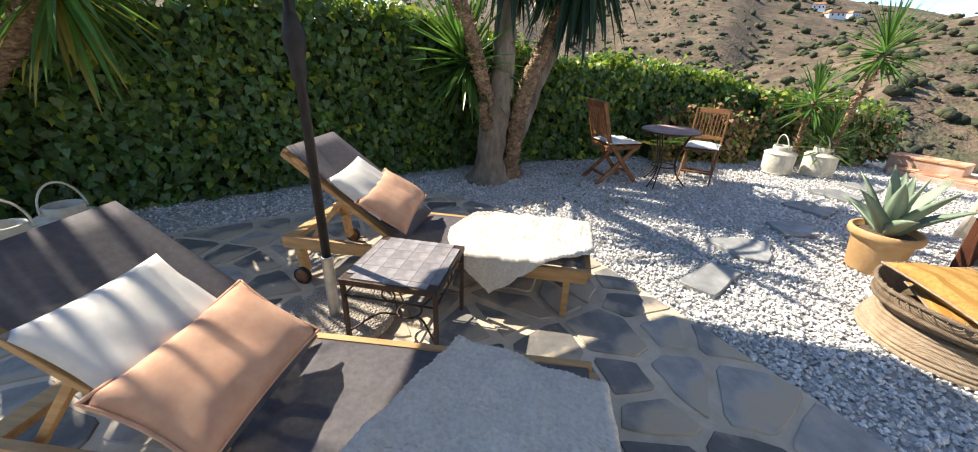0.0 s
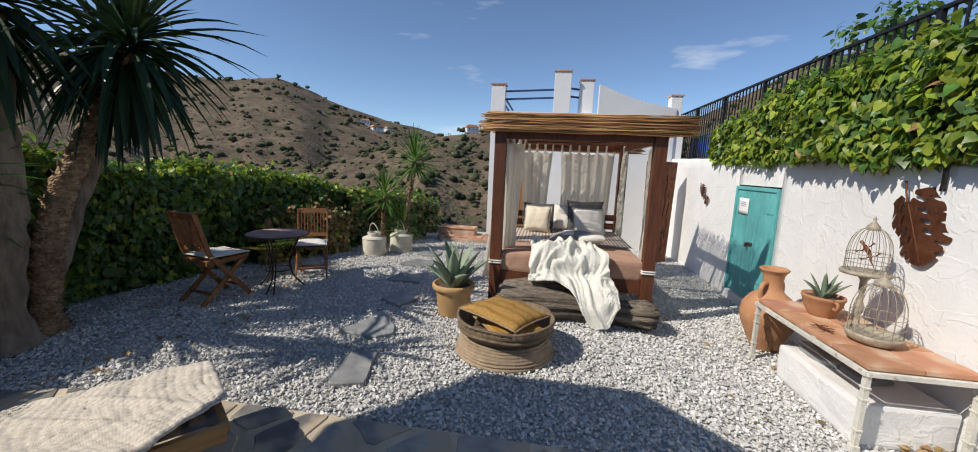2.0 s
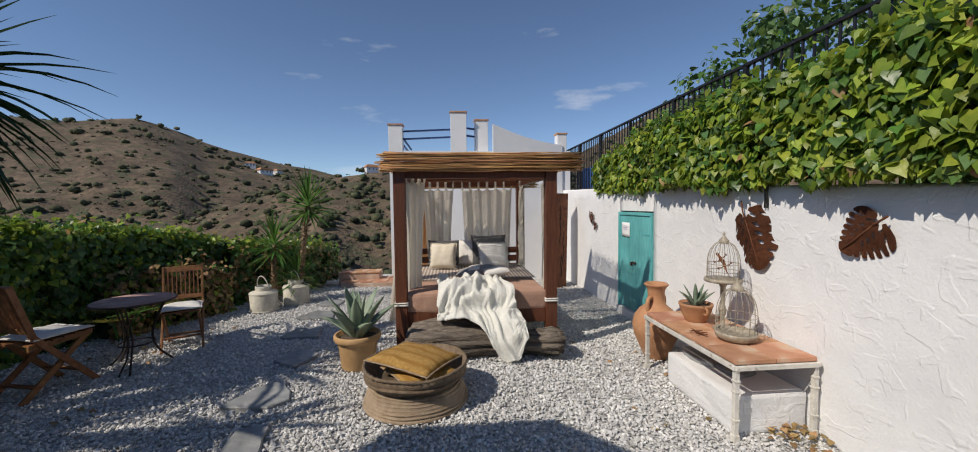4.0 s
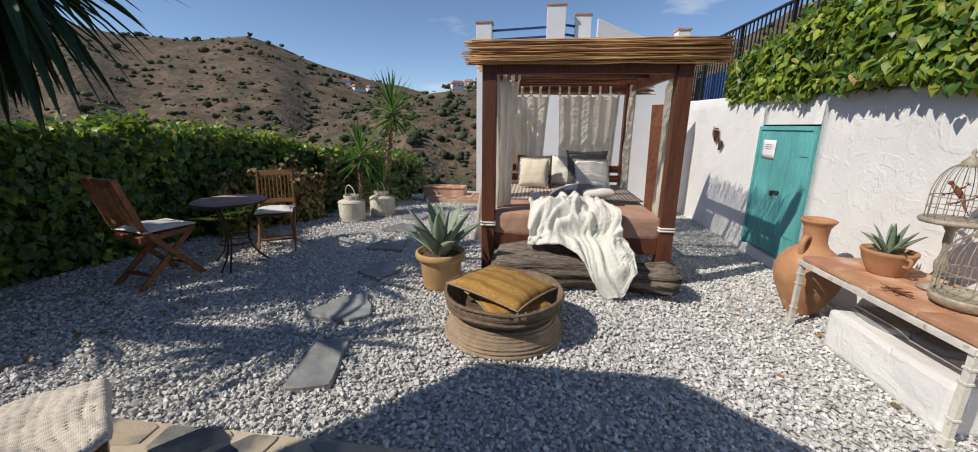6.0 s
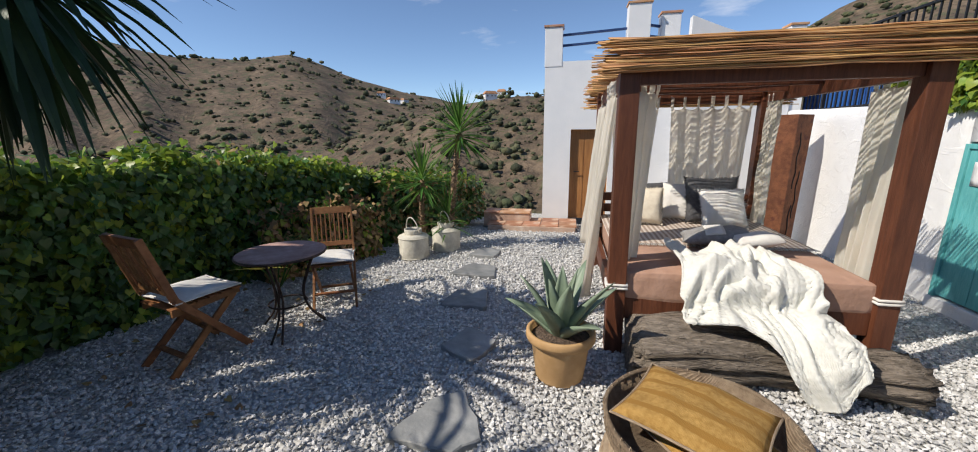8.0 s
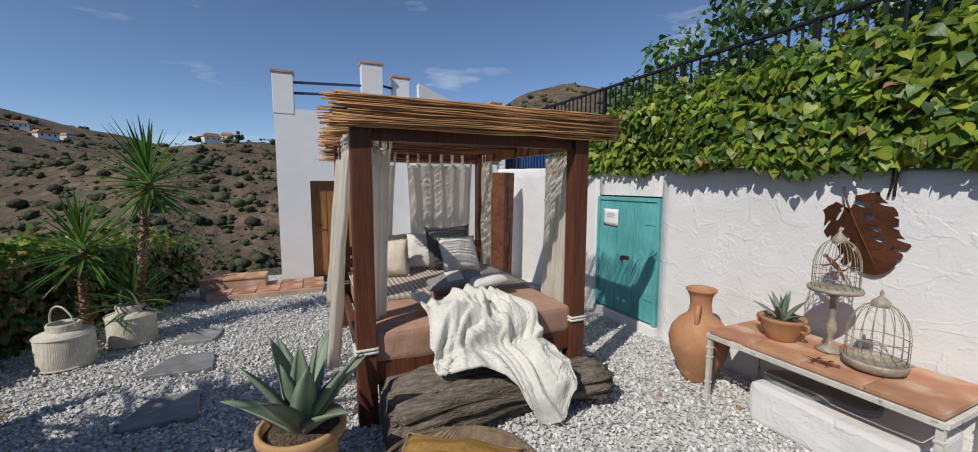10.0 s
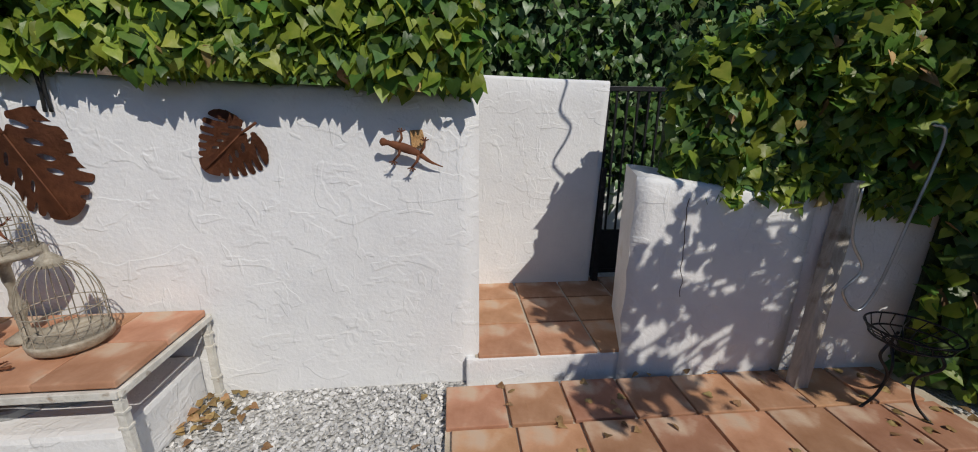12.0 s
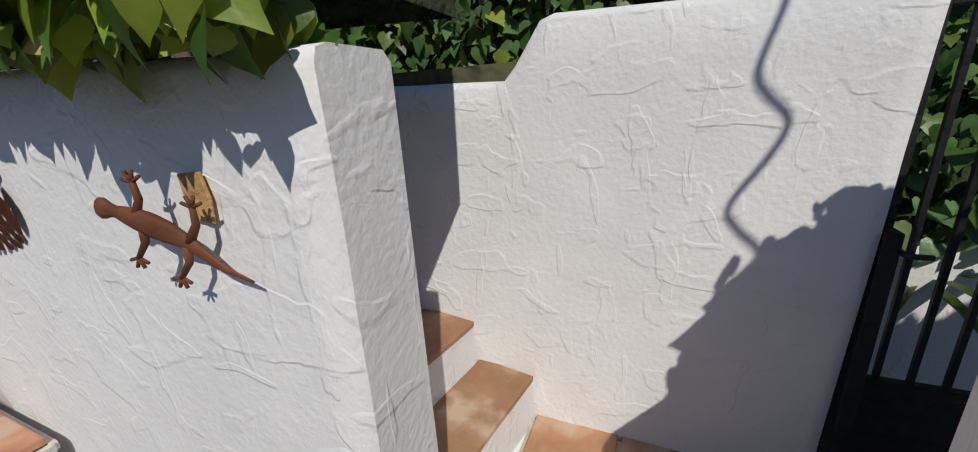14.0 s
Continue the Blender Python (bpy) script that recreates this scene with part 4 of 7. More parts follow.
def build_flagstones():
    rng = random.Random(9)
    seeds = []
    step = 0.33
    for i in range(-13, 7):
        for j in range(-3, 14):
            p = (i * step + 0.07 + rng.uniform(-0.17, 0.17), j * step + rng.uniform(-0.17, 0.17) + (0.16 if i % 2 else 0))
            if inside(p, PATIO):
                seeds.append(p)
    for s in seeds:
        poly = [(-4.2, -0.62), (2.05, -0.62), (2.05, 4.12), (-4.2, 4.12)]
        for o in seeds:
            if o is s or math.dist(s, o) > 1.4:
                continue
            a, b = o[0] - s[0], o[1] - s[1]
            l = math.hypot(a, b)
            poly = clip(poly, a / l, b / l, (a * (s[0] + o[0]) + b * (s[1] + o[1])) / 2 / l - rng.uniform(0.012, 0.045))
            if len(poly) < 3:
                break
        for (x1, y1), (x2, y2) in zip(PATIO, PATIO[1:] + PATIO[:1]):
            l = math.hypot(x2 - x1, y2 - y1)
            a, b = (y2 - y1) / l, -(x2 - x1) / l
            if len(poly) > 2:
                poly = clip(poly, a, b, a * x1 + b * y1 - 0.01)
        if len(poly) < 3:
            continue
        # break up the outline: cut corners and uneven edges
        out = []
        for p, q, r in zip(poly[-1:] + poly[:-1], poly, poly[1:] + poly[:1]):
            f = rng.uniform(0.03, 0.14)
            out.append((q[0] + (p[0] - q[0]) * f, q[1] + (p[1] - q[1]) * f))
            g = rng.uniform(0.03, 0.14)
            out.append((q[0] + (r[0] - q[0]) * g, q[1] + (r[1] - q[1]) * g))
        fine = []
        for p, q in zip(out, out[1:] + out[:1]):
            fine.append((p[0], p[1]))
            if math.dist(p, q) > 0.12:
                fine.append(((p[0] + q[0]) / 2 + rng.uniform(-0.012, 0.012), (p[1] + q[1]) / 2 + rng.uniform(-0.012, 0.012)))
        bm = bmesh.new()
        prism(bm, [(p[0] - s[0], p[1] - s[1]) for p in fine], -0.03, 0.012 + rng.uniform(0, 0.008), 0.006)
        o = part("flagstone", bm, SLATE, patio)
        o.location = (s[0], s[1], 0.0)


STEPS = [
    [(2.36, 1.42), (2.44, 1.17), (2.93, 1.29), (2.86, 1.51)],
    [(3.23, 1.83), (3.19, 1.44), (3.32, 1.28), (3.72, 1.5), (3.6, 1.68)],
    [(4.22, 1.82), (4.03, 1.52), (4.36, 1.38), (4.58, 1.67)],
    [(4.97, 2.06), (4.98, 1.6), (5.42, 1.68), (5.34, 2.02)],
    [(5.86, 2.24), (5.82, 1.68), (6.2, 1.72), (6.28, 2.05)],
    [(6.62, 2.18), (6.6, 1.8), (6.95, 1.78), (7.0, 2.1)],
]
for k, poly in enumerate(STEPS):
    rng = random.Random(k)
    cx, cy = sum(p[0] for p in poly) / len(poly), sum(p[1] for p in poly) / len(poly)
    fine = []
    for p, q in zip(poly, poly[1:] + poly[:1]):
        for f in (0.06, 0.35, 0.65, 0.94):
            fine.append((p[0] + (q[0] - p[0]) * f - cx + rng.uniform(-0.012, 0.012), p[1] + (q[1] - p[1]) * f - cy + rng.uniform(-0.012, 0.012)))
    bm = bmesh.new()
    prism(bm, fine, -0.03, 0.02, 0.008)
    ob = tagged(part("stepping_stone", bm, SLATE_STEP), "flat grey slate stepping stone set in the gravel", "stepping stone", "stepping stones")
    ob.location = (cx, cy, 0.012)


def tile_mesh(sx, sy, h):
    bm = bmesh.new()
    bm_box(bm, (0, 0, 0), (sx, sy, h), None, 0.006)
    return finish("tile", bm, TERRACOTTA_TILE)


PATH_TOP = -0.045
bm = bmesh.new()
bm_box(bm, (-0.35, -2.16, PATH_TOP - 0.06), (3.0, 1.06, 0.1))
path_bed = structure("tile_path", bm, MORTAR, "path of worn square terracotta tiles", "path")
TM = tile_mesh(0.345, 0.335, 0.03)


def build_path_tiles():
    rng = random.Random(3)
    for i in range(8):
        for j in range(3):
            o = new("tile", TM)
            o.parent = path_bed
            o.location = (0.975 - 0.362 * i + rng.uniform(-0.003, 0.003) - 0.03 * j, -2.5 + 0.353 * j, PATH_TOP + rng.uniform(-0.003, 0.004))
            o.rotation_euler = (rng.uniform(-0.008, 0.008), rng.uniform(-0.008, 0.008), rng.uniform(-0.012, 0.012))


LM = tile_mesh(0.382, 0.382, 0.025)
bm = bmesh.new()
bm_box(bm, (0.28, -3.3, 0.1), (1.36, 1.06, 0.012))
landing = structure("landing_floor", bm, MORTAR, "terracotta-tiled floor of the landing", "floor")
for i in range(4):
    for j in range(3):
        o = new("tile", LM)
        o.parent = landing
        o.location = (0.75 - 0.4 * i, -2.95 - 0.4 * j, 0.108)
# stairs behind the garden wall, set a little askew
for k in range(4):
    z = 0.24 * (k + 1)
    bm = bmesh.new()
    bm_box(bm, (0.6, 0.42, z / 2 - 0.1), (1.2, 0.82, z + 0.17), None, 0.008)
    st = structure("stair_step", bm, PLASTER, "whitewashed stair with terracotta treads", "step")
    st.matrix_basis = pose(0.95 + 0.29 * k, -3.845, 0.115, 0, 0, -9.5)
    bm = bmesh.new()
    bm_box(bm, (0.142, 0.415, z), (0.3, 0.8, 0.03), None, 0.008)
    part("tread", bm, TERRACOTTA_TILE, st, "worn terracotta tread")

# low tiled terrace in front of the white building
bm = bmesh.new()
bm_box(bm, (0, 0, 0), (0.8, 1.6, 0.2), None, 0.01)
t = structure("terrace_step", bm, DUSTY_TILE, "low dusty terracotta-tiled step before the white building", "step")
t.location = (8.98, 1.5, -0.1)
for i in range(2):
    for j in range(5):
        o = new("tile", TM)
        o.parent = t
        o.location = (-0.2 + 0.36 * i, -0.66 + 0.33 * j, 0.105)
        o.scale = (1.02, 0.95, 1)
bm = bmesh.new()
bm_box(bm, (0, 0, 0.08), (0.4, 0.9, 0.26), None, 0.015)
t = structure("planter_wall", bm, DUSTY_TILE, "low terracotta planter wall beside the white building", "planter")
t.location = (9.15, 2.0, -0.05)
for j in range(3):
    o = new("tile", TM)
    o.parent = t
    o.location = (0, -0.3 + 0.3 * j, 0.22)
    o.scale = (1.25, 0.88, 1)

# the gate at the end of the passage
t = thing("gate", "black iron gate with upright bars and a solid foot", "gate", pose(-0.63, -3.96, 0.12))
bm = bmesh.new()
for x in (-0.42, 0.42):
    bm_box(bm, (x, 0, 0.86), (0.05, 0.05, 1.7), None, 0.004)
for z in (0.06, 0.44, 1.69):
    bm_box(bm, (0, 0, z), (0.79, 0.035, 0.04), None, 0.004)
part("gate_frame", bm, BLACK_IRON, t)
bm = bmesh.new()
bm_box(bm, (0, 0, 0.25), (0.79, 0.012, 0.34), None, 0.002)
part("panel", bm, BLACK_IRON, t)
for k in range(8):
    bm = bmesh.new()
    bm_box(bm, (-0.33 + 0.094 * k, 0, 1.06), (0.018, 0.018, 1.22), None, 0.002)
    part("bar", bm, BLACK_IRON, t)
bm = bmesh.new()
bm_box(bm, (0.425, 0.075, 0.51), (0.05, 0.07, 1.06), None, 0.006)
part("latch_post", bm, BLACK_IRON, t)
bm = bmesh.new()
tube(bm, [(0.4, 0.11, 0.98), (0.4, 0.14, 0.98), (0.34, 0.14, 0.98)], 0.009, 8)
part("handle", bm, BLACK_IRON, t)

OLD_POST = mat("flaking_post_paint", (0.4, 0.36, 0.3), (0.58, 0.53, 0.46), 9.0, 0.85, 0.5, 40.0, stretch=(4, 4, 0.6), stain=((0.2, 0.15, 0.1), 6.0, 0.58))
# wooden post against the low wall
bm = bmesh.new()
beam(bm, (0, 0, 0), (-0.17, -0.13, 1.3), 0.095, 0.075, (0, 1, 0), 0.008)
ob = tagged(part("wooden_post", bm, OLD_POST), "worn wooden post with flaking grey-white paint beside the low wall", "post")
ob.location = (-1.06, -2.52, -0.05)


# ---- gravel ----
def build_gravel():
    rng = np.random.default_rng(2)
    n = 178000
    cand = np.stack([rng.uniform(-2.6, 9.0, n), rng.uniform(-2.78, 4.75, n)], 1)
    keep = []
    for x, y in cand:
        if inside((x, y), PATIO) or (x < 1.16 and y < -1.64):
            continue
        d = max(0, math.hypot(x - 2.2, y - 0.2) - 2.6)
        if rng.uniform() > 1.1 / (1 + 0.2 * d * d):
            continue
        if any(inside((x, y), s) for s in STEPS):
            continue
        if y < -1.9 and 5.02 < x < 6.08 and y < -2.7:
            continue
        keep.append((x, y))
    xy = np.array(keep)
    k = len(xy)
    z = np.array([ground_z(x, y) for x, y in xy]) + rng.uniform(-0.012, 0.008, k)
    pl = np.column_stack([xy, z])
    sz = rng.uniform(0.0088, 0.0162, k) * (1 + 0.25 * rng.random(k) ** 3)
    R = turns(rng, k, 0.8) * sz[:, None, None]
    R = R * np.stack([rng.uniform(0.8, 1.35, k), rng.uniform(0.7, 1.1, k), rng.uniform(0.45, 0.8, k)], 1)[:, None, :]
    root = None
    for q in range(3):
        r2 = np.random.default_rng(q + 60)
        cube = np.array([(sx, sy, sz2) for sx in (-1, 1) for sy in (-1, 1) for sz2 in (-1, 1)], float) * 0.62 + r2.uniform(-0.3, 0.3, (8, 3))
        faces = [(0, 1, 3, 2), (4, 6, 7, 5), (0, 4, 5, 1), (2, 3, 7, 6), (0, 2, 6, 4), (1, 5, 7, 3)]
        s = np.arange(k) % 3 == q
        ob = scatter("gravel", cube, faces, R[s], pl[s], GRAVEL)
        tagged(ob, "loose pale grey and white gravel stones", "gravel", kind="stuff")


# leafy boughs that hang over the corner beside the passage and dapple the low wall
def bough(c, spread, clumps, per, seed, label):
    rng = np.random.default_rng(seed)
    t = thing("leafy_bough", label, "tree", pose(*c))
    bm = bmesh.new()
    pts, nr = [], []
    for k in range(clumps):
        p = np.array([rng.uniform(-spread[0], spread[0]), rng.uniform(-spread[1], spread[1]), rng.uniform(-spread[2], spread[2])])
        if k % 2 == 0:
            tube(bm, curve_pts([(-spread[0] - 0.7, 0, -0.5), (p[0] * 0.4 - 0.4, p[1] * 0.4, p[2] * 0.5), tuple(p)], 4), [0.022 - 0.0017 * q for q in range(9)], 5)
        for _ in range(per):
            v = rng.normal(0, 1, 3)
            v /= np.linalg.norm(v)
            pts.append(p + v * rng.uniform(0.03, 0.2))
            nr.append(v * 0.6 + np.array([-0.3, 0.5, 0.6]))
    part("branch", bm, TWIG, t)
    leafy("leaves", rng, pts, nr, 0.105, [(IVY, 0.6), (IVY_DARK, 0.3), (IVY_YOUNG_SUNLIT, 0.1)], t)


bough((-1.95, -1.25, 2.45), (1.05, 1.0, 0.32), 80, 20, 71, "shady leafy bough hanging over the corner by the wall")


# ---- cloth, wood and basketry ----
DARK_WOOD = mat("dark_stained_wood", (0.085, 0.027, 0.013), (0.165, 0.058, 0.028), 5.0, 0.5, 0.3, 24.0, stretch=(7, 7, 0.7))
PALE_WOOD = mat("oiled_pale_wood", (0.4, 0.22, 0.085), (0.58, 0.35, 0.15), 5.0, 0.5, 0.25, 24.0, stretch=(0.8, 7, 7))
TEAK = mat("teak", (0.19, 0.075, 0.027), (0.33, 0.15, 0.06), 6.0, 0.55, 0.25, 26.0, stretch=(3, 3, 3), per_object=0.15)
REED = mat("reed", (0.36, 0.17, 0.06), (0.62, 0.36, 0.15), 9.0, 0.6, 0.3, 40.0, stretch=(1, 0.25, 1), per_object=0.35, spec=0.5)
MESH_CLOTH = mat("grey_mesh_cloth", (0.095, 0.088, 0.098), (0.14, 0.128, 0.142), 40.0, 0.7, 0.3, 260.0, kind="weave", see=0.16, vary=0.1, bdist=0.003)
WHITE_CLOTH = mat("white_cotton", (0.68, 0.65, 0.6), (0.78, 0.76, 0.71), 12.0, 0.9, 0.25, 220.0, kind="weave", bdist=0.004, vary=0.07)
CREAM_CLOTH = mat("cream_cushion_cotton", (0.66, 0.58, 0.46), (0.77, 0.7, 0.57), 14.0, 0.92, 0.5, 60.0, bdist=0.012, vary=0.1)
PEACH_CLOTH = mat("peach_cotton", (0.58, 0.32, 0.21), (0.68, 0.41, 0.28), 12.0, 0.92, 0.3, 200.0, kind="weave", bdist=0.004, vary=0.1)
GREY_CLOTH = mat("charcoal_linen", (0.06, 0.06, 0.065), (0.12, 0.12, 0.125), 30.0, 0.92, 0.35, 180.0, kind="weave", bdist=0.004, vary=0.12)
SOFT_GREY = mat("grey_cotton", (0.24, 0.235, 0.23), (0.36, 0.35, 0.34), 30.0, 0.92, 0.35, 160.0, kind="weave", bdist=0.004, vary=0.12)
MATTRESS = mat("mattress_cover", (0.4, 0.235, 0.165), (0.5, 0.31, 0.225), 4.0, 0.9, 0.3, 14.0, vary=0.12, bdist=0.03)
OCHRE = mat("ochre_weave", (0.34, 0.185, 0.045), (0.5, 0.3, 0.09), 40.0, 0.92, 0.4, 60.0, kind="weave", vary=0.15, bdist=0.005, bands=((0.33, 0.17, 0.035), 2.6, 0.72))
KNIT = mat("cream_knit", (0.58, 0.51, 0.43), (0.74, 0.68, 0.59), 60.0, 0.95, 0.3, 70.0, kind="weave", vary=0.1, bdist=0.004)
WAFFLE = mat("white_waffle_throw", (0.76, 0.75, 0.68), (0.85, 0.84, 0.77), 40.0, 0.95, 0.5, 62.0, kind="weave", vary=0.08, bdist=0.006)
VOILE = mat("cream_voile", (0.85, 0.81, 0.73), (0.92, 0.89, 0.82), 9.0, 0.9, 0.25, 60.0, through_light=0.5, see=0.2, vary=0.06, bdist=0.01, stretch=(1, 1, 0.4))
STRIPE_CLOTH = mat("striped_blanket", (0.34, 0.25, 0.2), (0.46, 0.36, 0.29), 30.0, 0.95, 0.4, 60.0, kind="weave", bdist=0.006, bands=((0.66, 0.58, 0.5), 6.5, 0.5))
WICKER = mat("wicker", (0.22, 0.15, 0.095), (0.4, 0.3, 0.2), 22.0, 0.75, 0.8, 60.0, kind="weave", bdist=0.01)
WICKER_PALE = mat("pale_wicker", (0.36, 0.26, 0.17), (0.52, 0.4, 0.28), 16.0, 0.75, 0.6, 70.0, kind="weave", bdist=0.008)
WHITE_WICKER = mat("whitewashed_wicker", (0.62, 0.58, 0.48), (0.78, 0.74, 0.63), 20.0, 0.8, 0.35, 40.0, kind="weave", bdist=0.012)
DRIFTWOOD = mat("driftwood", (0.1, 0.08, 0.06), (0.36, 0.3, 0.24), 7.0, 0.9, 1.0, 18.0, stretch=(5, 0.8, 5), bdist=0.04)
SUCCULENT = mat("agave_leaf", (0.17, 0.24, 0.16), (0.28, 0.35, 0.25), 5.0, 0.5, 0.15, 40.0, island=0.18)
RUST = mat("rusted_steel", (0.12, 0.042, 0.02), (0.23, 0.088, 0.04), 12.0, 0.75, 0.4, 50.0, metal=0.25, stain=((0.1, 0.03, 0.02), 7.0, 0.6))
AGED_WHITE = mat("chipped_white_paint", (0.6, 0.57, 0.5), (0.74, 0.72, 0.66), 14.0, 0.75, 0.5, 60.0, stain=((0.3, 0.22, 0.15), 16.0, 0.62))
CAGE_METAL = mat("aged_cream_metal", (0.3, 0.25, 0.18), (0.5, 0.45, 0.36), 30.0, 0.6, 0.3, 90.0, metal=0.2)
BROWN_IRON = mat("brown_iron", (0.045, 0.03, 0.024), (0.09, 0.06, 0.045), 18.0, 0.55, 0.3, 70.0, metal=0.4)
STEEL = mat("galvanised_steel", (0.45, 0.46, 0.47), (0.6, 0.61, 0.62), 14.0, 0.35, 0.1, 60.0, metal=0.9)
TABLE_TILE = mat("mosaic_top", (0.34, 0.19, 0.155), (0.52, 0.34, 0.29), 9.0, 0.8, 0.3, 26.0, kind="cells", bdist=0.003, spec=0.2)
GREY_TILE = mat("grey_stone_tile", (0.2, 0.19, 0.2), (0.33, 0.31, 0.32), 16.0, 0.45, 0.5, 34.0, per_object=0.12, kind="cells", bdist=0.002)
GRANITE = mat("pebble_concrete", (0.24, 0.21, 0.18), (0.48, 0.43, 0.37), 60.0, 0.9, 1.0, 70.0, kind="cells", bdist=0.012)
PAPER = mat("paper", (0.8, 0.8, 0.8), (0.85, 0.85, 0.84), 10.0, 0.8, 0.05, 30.0, vary=0.03)
INK = mat("purple_ink", (0.35, 0.28, 0.5), (0.45, 0.36, 0.58), 30.0, 0.8, 0.0, vary=0.1)
RUBBER = mat("rubber", (0.012, 0.012, 0.012), (0.03, 0.03, 0.03), 20.0, 0.6, 0.2, 60.0)


def add_pillow(t, w, h, d, m, material, name="cover", seed=1, piping=None, fringe=None):
    """A stuffed cushion lying in its own xy plane, set by m."""
    bm = bmesh.new()
    n = 16
    top, bot = [], []
    for i in range(n + 1):
        rt, rb = [], []
        for j in range(n + 1):
            u, v = 2 * i / n - 1, 2 * j / n - 1
            k = (1 - abs(u) ** 2.4) * (1 - abs(v) ** 2.4)
            pinch = 1 - 0.07 * (1 - abs(v) ** 2) * (abs(u) > 0.0) * abs(u) ** 2
            pinch2 = 1 - 0.07 * (1 - abs(u) ** 2) * abs(v) ** 2
            x, y = u * w / 2 * pinch, v * h / 2 * pinch2
            wr = 0.014 * noise.noise(Vector((x * 12 + seed, y * 7, 0.3))) + 0.022 * noise.noise(Vector((x * 4 + seed, y * 4, 0.8)))
            z = d / 2 * k ** 0.42 + wr * min(1, k * 4)
            rt.append(bm.verts.new((x, y, z)))
            edge = i in (0, n) or j in (0, n)
            rb.append(rt[-1] if edge else bm.verts.new((x, y, -d / 2 * k ** 0.5)))
        top.append(rt)
        bot.append(rb)
    for i in range(n):
        for j in range(n):
            bm.faces.new((top[i][j], top[i + 1][j], top[i + 1][j + 1], top[i][j + 1])).smooth = True
            bm.faces.new((bot[i][j], bot[i][j + 1], bot[i + 1][j + 1], bot[i + 1][j])).smooth = True
    rim = [top[i][0].co.copy() for i in range(n + 1)] + [top[n][j].co.copy() for j in range(1, n + 1)] + [top[i][n].co.copy() for i in range(n - 1, -1, -1)] + [top[0][j].co.copy() for j in range(n - 1, 0, -1)]
    bmesh.ops.transform(bm, matrix=m, verts=bm.verts)
    ob = part(name, bm, material, t)
    if piping:
        bm = bmesh.new()
        tube(bm, [m @ p for p in rim + rim[:1]], 0.007, 6)
        part("piping", bm, piping, t)
    if fringe:
        rng = random.Random(seed)
        bm = bmesh.new()
        for a, b in zip(rim, rim[1:] + rim[:1]):
            for q in range(3):
                p = a + (b - a) * (q / 3)
                o = Vector((p.x, p.y, 0)).normalized() * rng.uniform(0.01, 0.02) + Vector((rng.uniform(-0.01, 0.01), rng.uniform(-0.01, 0.01), rng.uniform(-0.012, 0.012)))
                s = Vector((-o.y, o.x, 0)) * 0.3
                f = bm.faces.new([bm.verts.new(m @ (p - s)), bm.verts.new(m @ (p + s)), bm.verts.new(m @ (p + o))])
        part("fringe", bm, fringe, t)
    return ob


def pillow(label, w, h, d, m, material, seed=1, piping=None, fringe=None, category="cushion", name="cushion"):
    t = thing(name, label, category, m)
    add_pillow(t, w, h, d, Matrix.Identity(4), material, "cover", seed, piping, fringe)
    return t


def cloth_sheet(bm, fn, nu, nv, thick=0.012):
    """A soft sheet with thickness: fn(u, v) gives its upper side."""
    g = [[Vector(fn(i / nu, j / nv)) for j in range(nv + 1)] for i in range(nu + 1)]
    top = [[bm.verts.new(p) for p in r] for r in g]
    low = []
    for i in range(nu + 1):
        r = []
        for j in range(nv + 1):
            du = g[min(i + 1, nu)][j] - g[max(i - 1, 0)][j]
            dv = g[i][min(j + 1, nv)] - g[i][max(j - 1, 0)]
            nrm = du.cross(dv)
            nrm = nrm.normalized() if nrm.length > 1e-9 else Vector((0, 0, 1))
            r.append(bm.verts.new(g[i][j] - nrm * thick))
        low.append(r)
    for i in range(nu):
        for j in range(nv):
            bm.faces.new((top[i][j], top[i + 1][j], top[i + 1][j + 1], top[i][j + 1])).smooth = True
            bm.faces.new((low[i][j], low[i][j + 1], low[i + 1][j + 1], low[i + 1][j])).smooth = True
    for i in range(nu):
        bm.faces.new((top[i][0], low[i][0], low[i + 1][0], top[i + 1][0]))
        bm.faces.new((top[i][nv], top[i + 1][nv], low[i + 1][nv], low[i][nv]))
    for j in range(nv):
        bm.faces.new((top[0][j], top[0][j + 1], low[0][j + 1], low[0][j]))
        bm.faces.new((top[nu][j], low[nu][j], low[nu][j + 1], top[nu][j + 1]))


